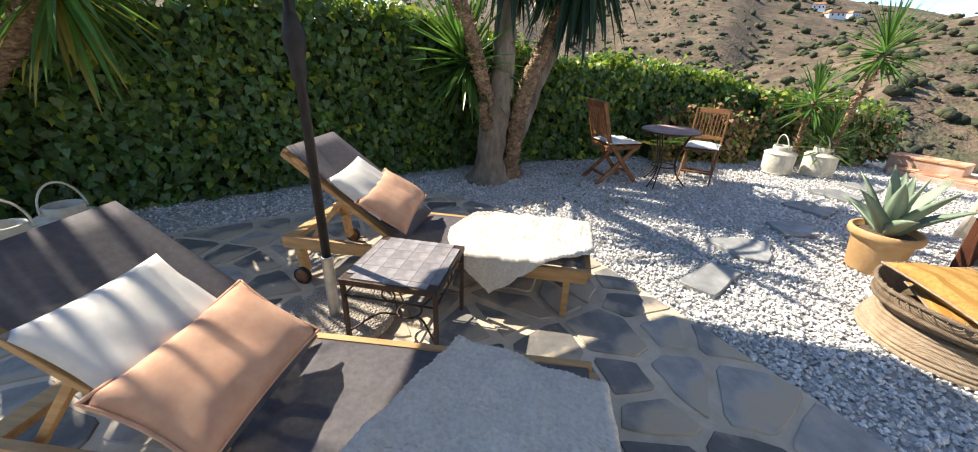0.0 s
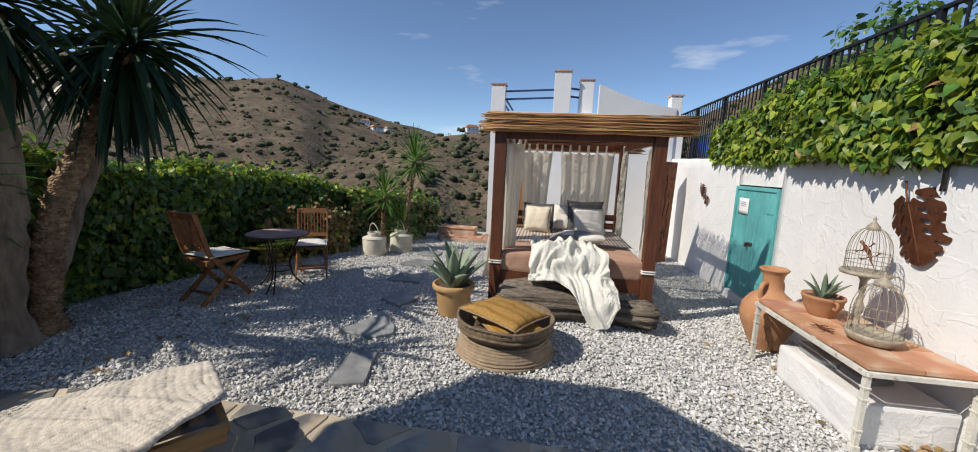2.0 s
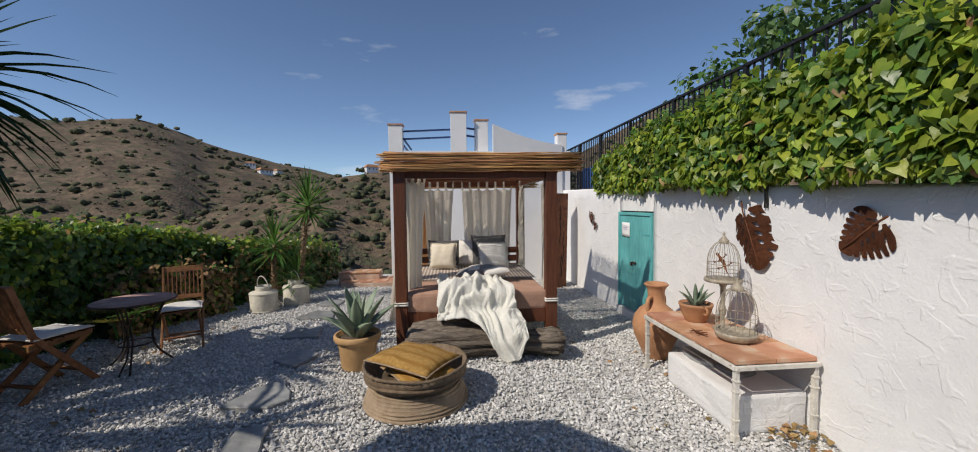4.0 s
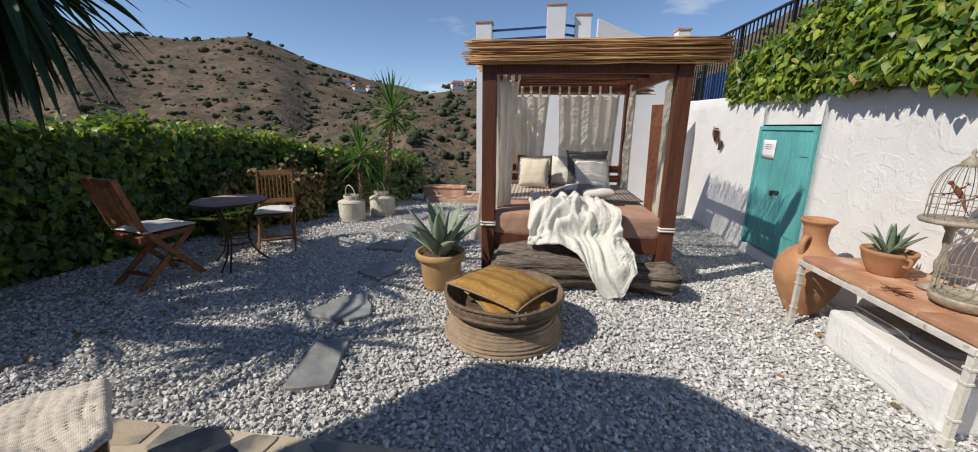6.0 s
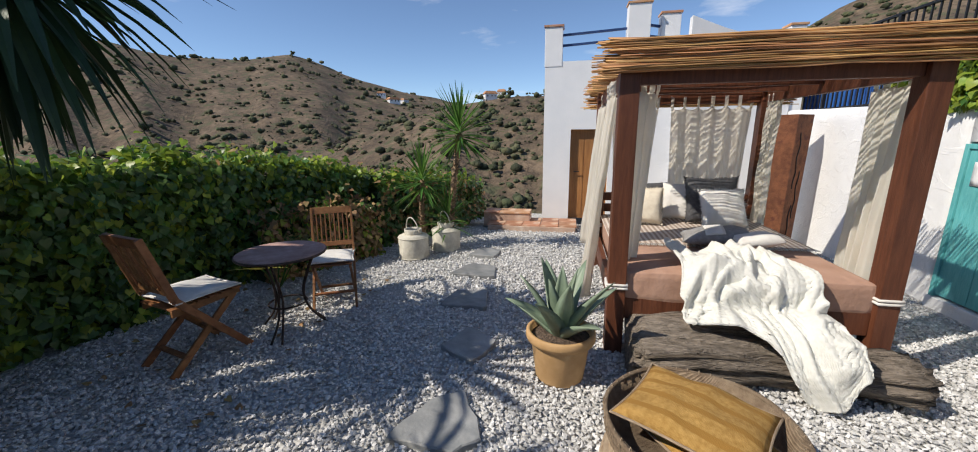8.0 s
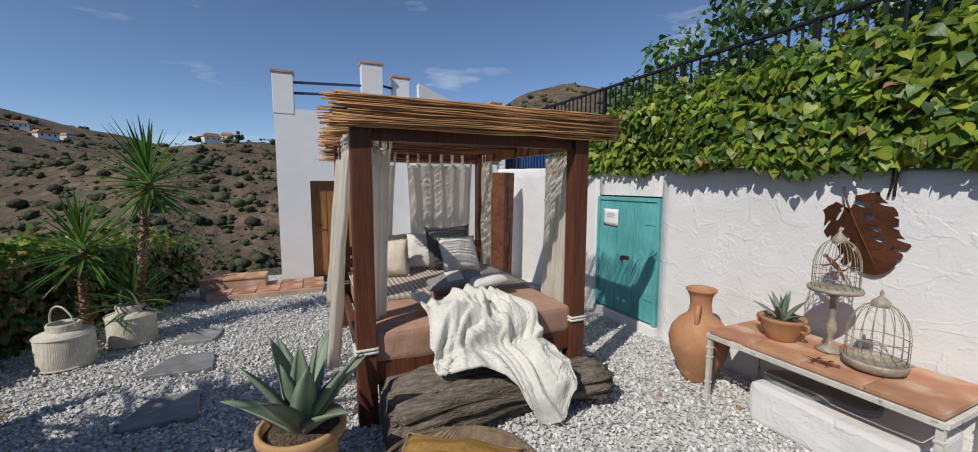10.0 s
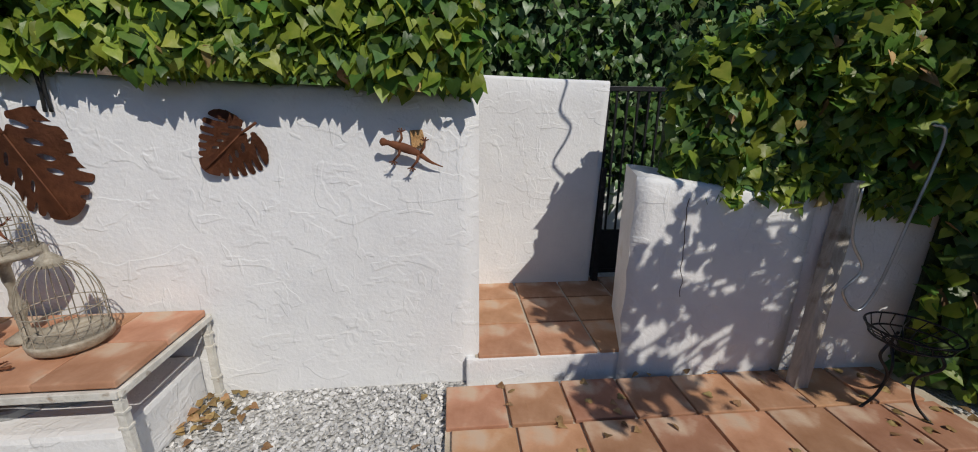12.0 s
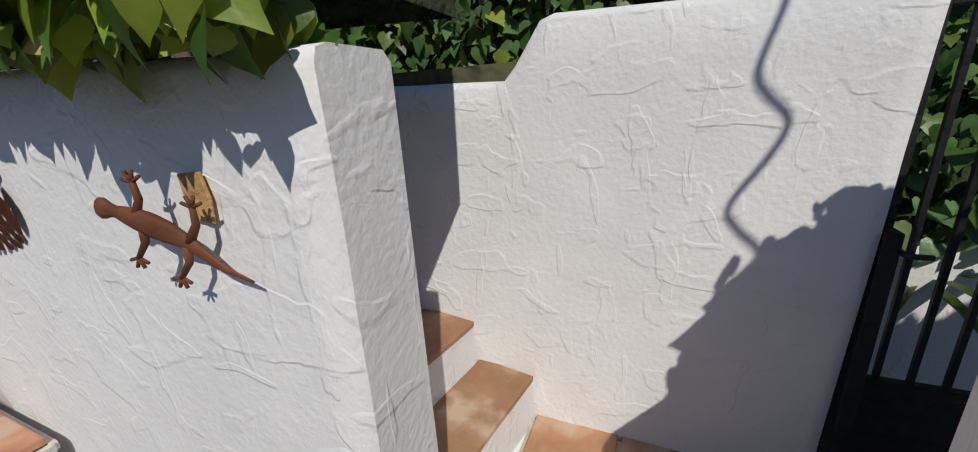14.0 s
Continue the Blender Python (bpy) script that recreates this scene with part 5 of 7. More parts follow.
# ---- sun loungers ----
def sun_lounger(m, label):
    """Its foot end is at the origin; the head lies along +x."""
    t = thing("sun_lounger", label, "sun lounger", m, "sun loungers")
    L, W, H = 2.02, 0.68, 0.34
    for s in (-1, 1):
        y = s * (W / 2 - 0.02)
        bm = bmesh.new()
        beam(bm, (0, y, H - 0.05), (L, y, H - 0.05), 0.085, 0.035, (0, 1, 0))
        part("side_rail", bm, PALE_WOOD, t)
        bm = bmesh.new()
        beam(bm, (0.12, y * 0.94, 0.0), (0.12, y * 0.94, H - 0.09), 0.07, 0.04, (1, 0, 0))
        part("leg", bm, PALE_WOOD, t)
        bm = bmesh.new()
        beam(bm, (L - 0.12, y * 0.94, 0.06), (L - 0.1, y * 0.94, H - 0.09), 0.07, 0.04, (1, 0, 0))
        part("leg", bm, PALE_WOOD, t)
        bm = bmesh.new()
        lathe(bm, [(0, -0.016), (0.045, -0.016), (0.05, -0.01), (0.05, 0.01), (0.045, 0.016), (0, 0.016)], 24, pose(L - 0.12, y * 1.03 + s * 0.02, 0.05, 90))
        wh = part("wheel", bm, TEAK, t, "turned wooden wheel")
        bm = bmesh.new()
        lathe(bm, [(0.05, -0.014), (0.062, -0.012), (0.062, 0.012), (0.05, 0.014)], 24, pose(L - 0.12, y * 1.03 + s * 0.02, 0.05, 90))
        part("tyre", bm, RUBBER, wh, "dark rubber tyre")
    for x in (0.02, L - 0.02):
        bm = bmesh.new()
        beam(bm, (x, -W / 2 + 0.04, H - 0.05), (x, W / 2 - 0.04, H - 0.05), 0.035, 0.085, (1, 0, 0))
        part("end_rail", bm, PALE_WOOD, t)
    bm = bmesh.new()
    cloth_sheet(bm, lambda u, v: (0.02 + 1.2 * u, (v - 0.5) * (W - 0.1), H - 0.004 - 0.03 * math.sin(math.pi * u) * math.sin(math.pi * v)), 12, 8, 0.004)
    part("seat_cloth", bm, MESH_CLOTH, t, "taut grey mesh cloth")
    # raised backrest
    hx, ang, bl = 1.19, radians(36.9), 0.94
    dx, dz = math.cos(ang), math.sin(ang)
    for s in (-1, 1):
        y = s * (W / 2 - 0.075)
        bm = bmesh.new()
        beam(bm, (hx, y, H - 0.02), (hx + bl * dx, y, H - 0.02 + bl * dz), 0.03, 0.06, (0, 1, 0))
        part("back_rail", bm, PALE_WOOD, t)
        bm = bmesh.new()
        beam(bm, (hx + 0.5 * dx, y, H + 0.5 * dz - 0.04), (hx + 0.68, y, H - 0.08), 0.03, 0.03, (0, 1, 0))
        part("prop", bm, PALE_WOOD, t)
    bm = bmesh.new()
    beam(bm, (hx + bl * dx, -W / 2 + 0.06, H - 0.02 + bl * dz), (hx + bl * dx, W / 2 - 0.06, H - 0.02 + bl * dz), 0.045, 0.03, (dx, 0, dz))
    part("top_rail", bm, PALE_WOOD, t)
    bm = bmesh.new()
    cloth_sheet(bm, lambda u, v: (hx + bl * u * dx - 0.03 * dz + 0.03 * math.sin(math.pi * u) * math.sin(math.pi * v) * dz, (v - 0.5) * (W - 0.12), H + 0.006 + bl * u * dz + 0.02 * dx - 0.03 * math.sin(math.pi * u) * math.sin(math.pi * v) * dx), 10, 8, 0.004)
    part("back_cloth", bm, MESH_CLOTH, t, "see-through grey mesh cloth")
    return t


L2 = pose(1.639, 1.653, 0.015, 0, 0, 140.7)
L1 = pose(0.742, 0.546, 0.015, 0, 0, 144.8)
sun_lounger(L2, "pale wooden sun lounger with grey mesh beside the gravel")
sun_lounger(L1, "pale wooden sun lounger with grey mesh beside the parasol")


def lounger_cushions(L, white, peach):
    x, y, z, turn = white
    pillow("plump off-white cotton cushion leaning on the lounger's back", 0.47, 0.4, 0.12, L @ pose(x, y, z, 0, -40, 0) @ pose(0, 0, 0, 0, 0, turn), WHITE_CLOTH, 3, category="cushion")
    x, y, z, turn = peach
    pillow("peach cotton cushion with a stitched edge on the lounger", 0.61, 0.36, 0.15, L @ pose(x, y, z, 0, -34, 0) @ pose(0, 0, 0, 0, 0, turn), PEACH_CLOTH, 5, piping=PEACH_CLOTH)


lounger_cushions(L2, (1.48, 0.1, 0.655, 96), (1.33, 0.03, 0.56, 98))
lounger_cushions(L1, (1.5, 0.1, 0.665, 90), (1.275, 0.08, 0.545, 90))


def lounger_throw(L, label, seed, corners, bulge):
    """A loose cloth between four corners on the lounger's bed; what lies past the rails hangs down."""
    t = thing("throw", label, "throw", L)
    A, B, C, D = (Vector(q) for q in corners)
    bm = bmesh.new()

    def fn(u, v):
        q = A * (1 - u) * (1 - v) + B * u * (1 - v) + C * u * v + D * (1 - u) * v
        x = q.x + bulge * (1 - u) * 4 * v * (1 - v) + 0.02 * noise.noise(Vector((u * 4, v * 4, seed)))
        y = q.y + 0.03 * noise.noise(Vector((u * 4, v * 4, seed + 5)))
        z = 0.366 + 0.02 * abs(noise.noise(Vector((x * 6 + seed, y * 6, 1)))) + 0.012 * max(0, 1 - 4 * abs(noise.noise(Vector((x * 4 + y * 5, y * 2, seed)))))
        z += 0.0035 * max(math.cos(2 * math.pi * 25 * u), math.cos(2 * math.pi * 25 * v))
        over = max(0, abs(y) - 0.35)
        if over:
            z -= over * 0.95
            y = math.copysign(0.354 + over * 0.2, y)
        if x < -0.02:
            z -= (-0.02 - x) * 0.95
            x = -0.027 + (x + 0.02) * 0.2
        return x, y, z

    cloth_sheet(bm, fn, 100, 100, 0.01)
    part("knitted_cloth", bm, KNIT, t)


lounger_throw(L2, "cream knitted throw spread over the foot of the lounger", 4, ((0.78, -0.34), (-0.08, -0.42), (-0.05, 0.13), (0.58, 0.6)), 0.24)
lounger_throw(L1, "cream loosely knitted throw folded over the lounger's foot", 8, ((0.57, -0.35), (-0.06, -0.16), (-0.1, 0.46), (0.86, 0.3)), 0.0)

# side table with a tiled top
t = thing("side_table", "low iron side table with grey stone-tiled top", "table", pose(0.45, 1.78, 0.012, 0, 0, 50))
S = 0.52
bm = bmesh.new()
bm_box(bm, (0, 0, 0.435), (S, S, 0.03), None, 0.004)
top = part("tabletop", bm, BROWN_IRON, t, "dark metal frame of the top")
rng = random.Random(2)
tiles = {}
for (w, h) in ((0.1, 0.1), (0.1, 0.045), (0.045, 0.1)):
    bm = bmesh.new()
    bm_box(bm, (0, 0, 0), (w - 0.0015, h - 0.0015, 0.008), None, 0.0006)
    tiles[(w, h)] = finish("tile", bm, GREY_TILE)
for i in range(-2, 2):
    for j in range(-2, 2):
        o = new("tile", tiles[(0.1, 0.1)])
        o.parent, o.location = top, (0.05 + 0.1 * i, 0.05 + 0.1 * j, 0.453 + rng.uniform(-0.0005, 0.0005))
for i in range(-2, 2):
    for s in (-1, 1):
        o = new("tile", tiles[(0.1, 0.045)])
        o.parent, o.location = top, (0.05 + 0.1 * i, s * 0.2235, 0.453)
        o = new("tile", tiles[(0.045, 0.1)])
        o.parent, o.location = top, (s * 0.2235, 0.05 + 0.1 * i, 0.453)
for sx in (-1, 1):
    for sy in (-1, 1):
        bm = bmesh.new()
        bm_box(bm, (sx * (S / 2 - 0.015), sy * (S / 2 - 0.015), 0.21), (0.022, 0.022, 0.42), None, 0.003)
        part("leg", bm, BROWN_IRON, t)
for k in range(4):
    m = pose(0, 0, 0, 0, 0, 90 * k)
    bm = bmesh.new()
    tube(bm, [m @ Vector((-S / 2 + 0.02, S / 2 - 0.015, 0.35)), m @ Vector((S / 2 - 0.02, S / 2 - 0.015, 0.35))], 0.006, 6)
    part("rail", bm, BROWN_IRON, t)
    bm = bmesh.new()
    tube(bm, [m @ Vector((0.035 * math.cos(a), S / 2 - 0.015, 0.387 + 0.033 * math.sin(a))) for a in (2 * math.pi * q / 14 for q in range(15))], 0.005, 6, False)
    part("ring", bm, BROWN_IRON, t)
    bm = bmesh.new()
    tube(bm, curve_pts([m @ Vector((S / 2 - 0.02, S / 2 - 0.02, 0.12)), m @ Vector((0.13, 0.13, 0.17)), m @ Vector((0.05, 0.05, 0.12))], 6), 0.006, 6)
    part("brace", bm, BROWN_IRON, t)
bm = bmesh.new()
tube(bm, [(0.07 * math.cos(a), 0.07 * math.sin(a), 0.12) for a in (2 * math.pi * q / 20 for q in range(21))], 0.006, 6, False)
part("centre_ring", bm, BROWN_IRON, t)

# parasol in its round base
t = thing("parasol", "large parasol on a black pole in a round pebble-concrete base", "parasol", pose(0.07, 2.0, 0.012))
bm = bmesh.new()
lathe(bm, [(0, 0), (0.3, 0), (0.31, 0.02), (0.305, 0.06), (0.28, 0.075), (0, 0.075)], 40, pose(0.05, 0.04, 0))
part("base", bm, GRANITE, t, "round pebble-concrete base")
bm = bmesh.new()
lathe(bm, [(0.031, 0.07), (0.031, 0.45), (0.034, 0.455), (0.026, 0.46)], 20)
part("sleeve", bm, STEEL, t, "bare steel tube")
bm = bmesh.new()
tube(bm, [(0, 0, 0.44), (0, 0, 3.05)], 0.024, 16)
part("pole", bm, BLACK_IRON, t, "black pole")
bm = bmesh.new()
lathe(bm, [(0.024, 1.36), (0.034, 1.38), (0.036, 1.46), (0.046, 1.5), (0.048, 1.56), (0.036, 1.6), (0.03, 1.63), (0.024, 1.64)], 20)
part("crank_collar", bm, RUBBER, t, "black plastic collar")
CANOPY = mat("parasol_cloth", (0.5, 0.47, 0.42), (0.6, 0.57, 0.51), 8.0, 0.9, 0.2, 120.0)
R8, ZE, ZT = 1.56, 2.5, 3.0
bm = bmesh.new()
c = bm.verts.new((0, 0, ZT))
c2 = bm.verts.new((0, 0, ZT - 0.01))
ring, ring2 = [], []
for k in range(8):
    a = radians(22.5 + 45 * k)
    ring.append(bm.verts.new((R8 * math.cos(a), R8 * math.sin(a), ZE)))
    ring2.append(bm.verts.new((R8 * math.cos(a), R8 * math.sin(a), ZE - 0.008)))
for k in range(8):
    bm.faces.new((c, ring[k], ring[(k + 1) % 8]))
    bm.faces.new((c2, ring2[(k + 1) % 8], ring2[k]))
    bm.faces.new((ring[k], ring2[k], ring2[(k + 1) % 8], ring[(k + 1) % 8]))
part("canopy", bm, CANOPY, t, "beige cloth canopy")
for k in range(8):
    a = radians(22.5 + 45 * k)
    bm = bmesh.new()
    tube(bm, [(0.03 * math.cos(a), 0.03 * math.sin(a), ZT - 0.04), (R8 * 0.97 * math.cos(a), R8 * 0.97 * math.sin(a), ZE - 0.01)], 0.008, 6)
    part("rib", bm, BLACK_IRON, t)


# ---- folding chairs and bistro table ----
def bistro_chair(m, label):
    """Faces +x; the seat's middle is over the origin."""
    t = thing("folding_chair", label, "chair", m, "folding chairs")
    W = 0.42
    for s in (-1, 1):
        y = s * (W / 2 - 0.02)
        bm = bmesh.new()
        beam(bm, (0.24, y, 0.0), (-0.18, y, 0.5), 0.045, 0.022, (0, 1, 0))
        beam(bm, (-0.18, y, 0.5), (-0.3, y, 0.92), 0.045, 0.022, (0, 1, 0))
        part("back_post", bm, TEAK, t)
        bm = bmesh.new()
        beam(bm, (-0.26, y * 0.86, 0.0), (0.19, y * 0.86, 0.42), 0.045, 0.022, (0, 1, 0))
        part("leg", bm, TEAK, t)
        bm = bmesh.new()
        beam(bm, (-0.2, y * 0.86, 0.41), (0.23, y * 0.86, 0.43), 0.022, 0.04, (0, 0, 1))
        part("seat_rail", bm, TEAK, t)
    for x, z in ((0.13, 0.135), (-0.16, 0.1)):
        bm = bmesh.new()
        beam(bm, (x, -W / 2 + 0.03, z), (x, W / 2 - 0.03, z), 0.035, 0.02)
        part("stretcher", bm, TEAK, t)
    for k in range(6):
        x = -0.17 + 0.075 * k
        bm = bmesh.new()
        bm_box(bm, (x, 0, 0.438 + 0.002 * k), (0.06, W - 0.06, 0.014), None, 0.003)
        part("seat_slat", bm, TEAK, t)
    for x, z, h in ((-0.192, 0.555, 0.05), (-0.288, 0.89, 0.07)):
        bm = bmesh.new()
        bm_box(bm, (0, 0, 0), (0.022, W - 0.02, h), pose(x, 0, z, 0, -16, 0), 0.005)
        part("back_rail", bm, TEAK, t)
    for k in range(8):
        y = -0.147 + 0.042 * k
        bm = bmesh.new()
        beam(bm, (-0.2, y, 0.57), (-0.283, y, 0.87), 0.022, 0.012, (0, 1, 0), 0.003)
        part("back_slat", bm, TEAK, t)
    return t


C1 = pose(3.82, 3.64, 0.0, 0, 0, -14)
C2 = pose(4.95, 3.16, 0.0, 0, 0, 208)
SIZE = Matrix.Diagonal((1.11, 1.11, 1.11, 1))
SIZE_2 = Matrix.Diagonal((1.02, 1.02, 1.0, 1))
for m, label in ((C1 @ SIZE, "brown slatted teak folding chair turned to the round table"), (C2 @ SIZE_2, "brown slatted teak folding chair in front of the hedge")):
    bistro_chair(m, label)
    pillow("thin white seat pad on the folding chair", 0.41, 0.4, 0.055, m @ pose(0.02, 0, 0.478), WHITE_CLOTH, 6, piping=WHITE_CLOTH, category="seat pad", name="seat_pad")

t = thing("bistro_table", "round mosaic-topped bistro table with curved iron legs", "table", pose(4.32, 3.22, 0))
bm = bmesh.new()
lathe(bm, [(0, 0.68), (0.33, 0.68), (0.345, 0.685), (0.345, 0.705), (0.335, 0.71), (0, 0.71)], 48)
top = part("tabletop", bm, TABLE_TILE, t, "brown mosaic top")
bm = bmesh.new()
tube(bm, [(0.346 * math.cos(a), 0.346 * math.sin(a), 0.694) for a in (2 * math.pi * q / 48 for q in range(49))], 0.011, 6, False)
part("rim", bm, BROWN_IRON, top, "dark iron rim")
for k in range(3):
    m = pose(0, 0, 0, 0, 0, 120 * k + 75)
    for off in (-0.018, 0.018):
        bm = bmesh.new()
        tube(bm, curve_pts([m @ Vector(p) for p in ((0.26, off, 0.68), (0.19, off, 0.52), (0.13, off, 0.32), (0.17, off, 0.15), (0.29, off * 2.4, 0.0))], 6), 0.009, 8)
        part("leg", bm, BROWN_IRON, t)
bm = bmesh.new()
tube(bm, [(0.15 * math.cos(a), 0.15 * math.sin(a), 0.25) for a in (2 * math.pi * q / 24 for q in range(25))], 0.008, 6, False)
part("hoop", bm, BROWN_IRON, t)


# ---- lanterns, pots, baskets ----
def lantern(m, s=1.0):
    t = thing("wicker_lantern", "whitewashed wicker lantern with a hooped handle on the gravel", "lantern", m, "wicker lanterns")
    bm = bmesh.new()
    lathe(bm, [(0, 0.0), (0.19 * s, 0.0), (0.2 * s, 0.02), (0.205 * s, 0.28 * s), (0.195 * s, 0.31 * s), (0.12 * s, 0.33 * s), (0.105 * s, 0.33 * s), (0.18 * s, 0.3 * s), (0.18 * s, 0.03), (0, 0.03)], 36)
    body = part("body", bm, WHITE_WICKER, t)
    bm = bmesh.new()
    lathe(bm, [(0.115 * s, 0.325 * s), (0.12 * s, 0.39 * s), (0.115 * s, 0.4 * s), (0.1 * s, 0.4 * s), (0.1 * s, 0.325 * s)], 32)
    part("neck", bm, WHITE_WICKER, t)
    bm = bmesh.new()
    tube(bm, [(0.135 * s * math.cos(a), 0.03 * math.sin(a), 0.35 * s + 0.21 * s * math.sin(a)) for a in (math.pi * q / 16 for q in range(17))], 0.008, 6)
    part("handle", bm, WHITE_WICKER, t)
    for z in (0.015, 0.29 * s):
        bm = bmesh.new()
        tube(bm, [(0.206 * s * math.cos(a), 0.206 * s * math.sin(a), z) for a in (2 * math.pi * q / 36 for q in range(37))], 0.007, 6, False)
        part("band", bm, WHITE_WICKER, t)


lantern(pose(6.5, 2.93, 0, 0, 0, 60))
lantern(pose(6.95, 2.6, 0, 0, 0, 50), 1.02)
lantern(pose(-1.7, 3.42, 0.01, 0, 0, 20), 1.0)
lantern(pose(-1.5, 3.74, 0.01, 0, 0, 40), 1.0)


def agave(t, z, count, length, width, seed):
    """Thick pointed leaves in a rosette, each a part of its own."""
    rng = random.Random(seed)
    for i in range(count):
        f = i / count
        ph = i * 2.39996
        th = radians(8 + 54 * f + rng.uniform(-6, 6))
        d = Vector((math.cos(ph) * math.sin(th), math.sin(ph) * math.sin(th), math.cos(th)))
        side = d.cross(Vector((0, 0, 1))).normalized()
        l = length * (0.75 + 0.35 * math.sin(math.pi * (0.2 + 0.7 * f))) * rng.uniform(0.9, 1.1)
        p = Vector((0, 0, z)) + Vector((d.x, d.y, 0)) * 0.04
        bm = bmesh.new()
        prev = None
        n = 7
        for k in range(n + 1):
            u = k / n
            w = width * (0.75 + 1.1 * u - 1.85 * u * u) + 0.002
            th2 = width * 0.32 * (1 - u) + 0.002
            up = side.cross(d).normalized()
            ring = [bm.verts.new(p - side * w + up * w * 0.45), bm.verts.new(p - side * w * 0.5 + up * 0.02 * w), bm.verts.new(p + up * 0.0), bm.verts.new(p + side * w * 0.5 + up * 0.02 * w), bm.verts.new(p + side * w + up * w * 0.45), bm.verts.new(p + side * w * 0.45 - up * th2), bm.verts.new(p - side * w * 0.45 - up * th2)]
            if prev:
                for q in range(7):
                    bm.faces.new((prev[q], prev[(q + 1) % 7], ring[(q + 1) % 7], ring[q])).smooth = True
            prev = ring
            p = p + d * (l / n)
            d = (d + Vector((0, 0, -0.05)) * (0.5 + f)).normalized()
        bm.faces.new(prev)
        part("leaf", bm, SUCCULENT, t)


t = thing("agave_pot", "yellow clay pot with a spiky grey-green agave", "potted plant", pose(4.03, 0.89, 0.0))
bm = bmesh.new()
lathe(bm, [(0, 0), (0.155, 0), (0.165, 0.02), (0.195, 0.26), (0.2, 0.285), (0.228, 0.29), (0.235, 0.31), (0.233, 0.345), (0.222, 0.355), (0.205, 0.35), (0.2, 0.3), (0, 0.3)], 44)
part("pot", bm, YELLOW_CLAY, t)
bm = bmesh.new()
lathe(bm, [(0.198, 0.305), (0.15, 0.318), (0, 0.325)], 24)
part("soil", bm, SOIL, t)
agave(t, 0.31, 14, 0.48, 0.07, 12)

# stacked baskets and ochre cushions
t = thing("basket", "pale woven basket turned upside down under another", "basket", pose(3.28, 0.23, -0.005))
bm = bmesh.new()
lathe(bm, [(0.4, 0.0), (0.425, 0.005), (0.432, 0.03), (0.415, 0.09), (0.385, 0.14), (0.36, 0.17), (0, 0.175)], 56, None, 0.005)
part("body", bm, WICKER_PALE, t)
bm = bmesh.new()
tube(bm, [(0.43 * math.cos(a), 0.43 * math.sin(a), 0.018) for a in (2 * math.pi * q / 56 for q in range(57))], 0.016, 8, False)
part("rim", bm, WICKER_PALE, t)
for k in range(6):
    z, r = 0.045 + 0.023 * k, 0.428 - 0.0115 * k
    bm = bmesh.new()
    tube(bm, [((r + 0.003 * math.sin(7 * a + k)) * math.cos(a), (r + 0.003 * math.sin(7 * a + k)) * math.sin(a), z) for a in (2 * math.pi * q / 48 for q in range(49))], 0.0115, 6, False)
    part("coil", bm, WICKER_PALE, t)
t = thing("basket", "brown woven shallow basket stacked on the upturned one", "basket", pose(3.28, 0.23, 0.165))
bm = bmesh.new()
lathe(bm, [(0, 0.01), (0.36, 0.01), (0.385, 0.03), (0.42, 0.09), (0.432, 0.155), (0.415, 0.155), (0.4, 0.09), (0.36, 0.03), (0, 0.03)], 56, None, 0.006)
part("body", bm, WICKER, t)
for z, r in ((0.075, 0.419), (0.155, 0.428)):
    bm = bmesh.new()
    tube(bm, [(r * math.cos(a), r * math.sin(a), z + 0.006 * math.sin(5 * a)) for a in (2 * math.pi * q / 64 for q in range(65))], 0.013, 8, False)
    part("band", bm, WICKER, t)
bm = bmesh.new()
tube(bm, [(0.41, 0, 0.135), (0.426, 0, 0.171), (0.442, 0, 0.133)], 0.004, 4)
LOOP = finish("binding", bm, WICKER_PALE)
for k in range(46):
    o = new("binding", LOOP)
    o.parent, o.rotation_euler = t, (0, 0, 2 * math.pi * k / 46)
pillow("flat ochre woven cushion inside the basket", 0.54, 0.48, 0.12, pose(3.26, 0.2, 0.25, 0, 2, 30), OCHRE, 14, piping=WICKER_PALE)
pillow("ochre striped kilim cushion lying across the basket", 0.62, 0.56, 0.13, pose(3.29, 0.24, 0.345, 2, -4, 60), OCHRE, 15, piping=WICKER_PALE)

# ---- daybed ----
bed = thing("daybed", "dark wooden four-poster daybed with reed roof and beige mattress", "daybed", pose(4.48, -0.38, -0.01))
BD, BW = 2.1, 1.74
for x in (0, BD):
    for y in (-BW / 2, BW / 2):
        bm = bmesh.new()
        beam(bm, (x, y, -0.06), (x, y, 2.1), 0.13, 0.13, (0, 1, 0), 0.006)
        p = part("post", bm, DARK_WOOD, bed)
        bm = bmesh.new()
        for z in (0.53, 0.555):
            tube(bm, [(x + 0.098 * math.cos(a) * (1 / max(abs(math.cos(a)), abs(math.sin(a)))) * 0.72, y + 0.098 * math.sin(a) * (1 / max(abs(math.cos(a)), abs(math.sin(a)))) * 0.72, z) for a in (2 * math.pi * q / 24 for q in range(25))], 0.011, 6, False)
        part("tie", bm, WHITE_CLOTH, p, "white cord tie")
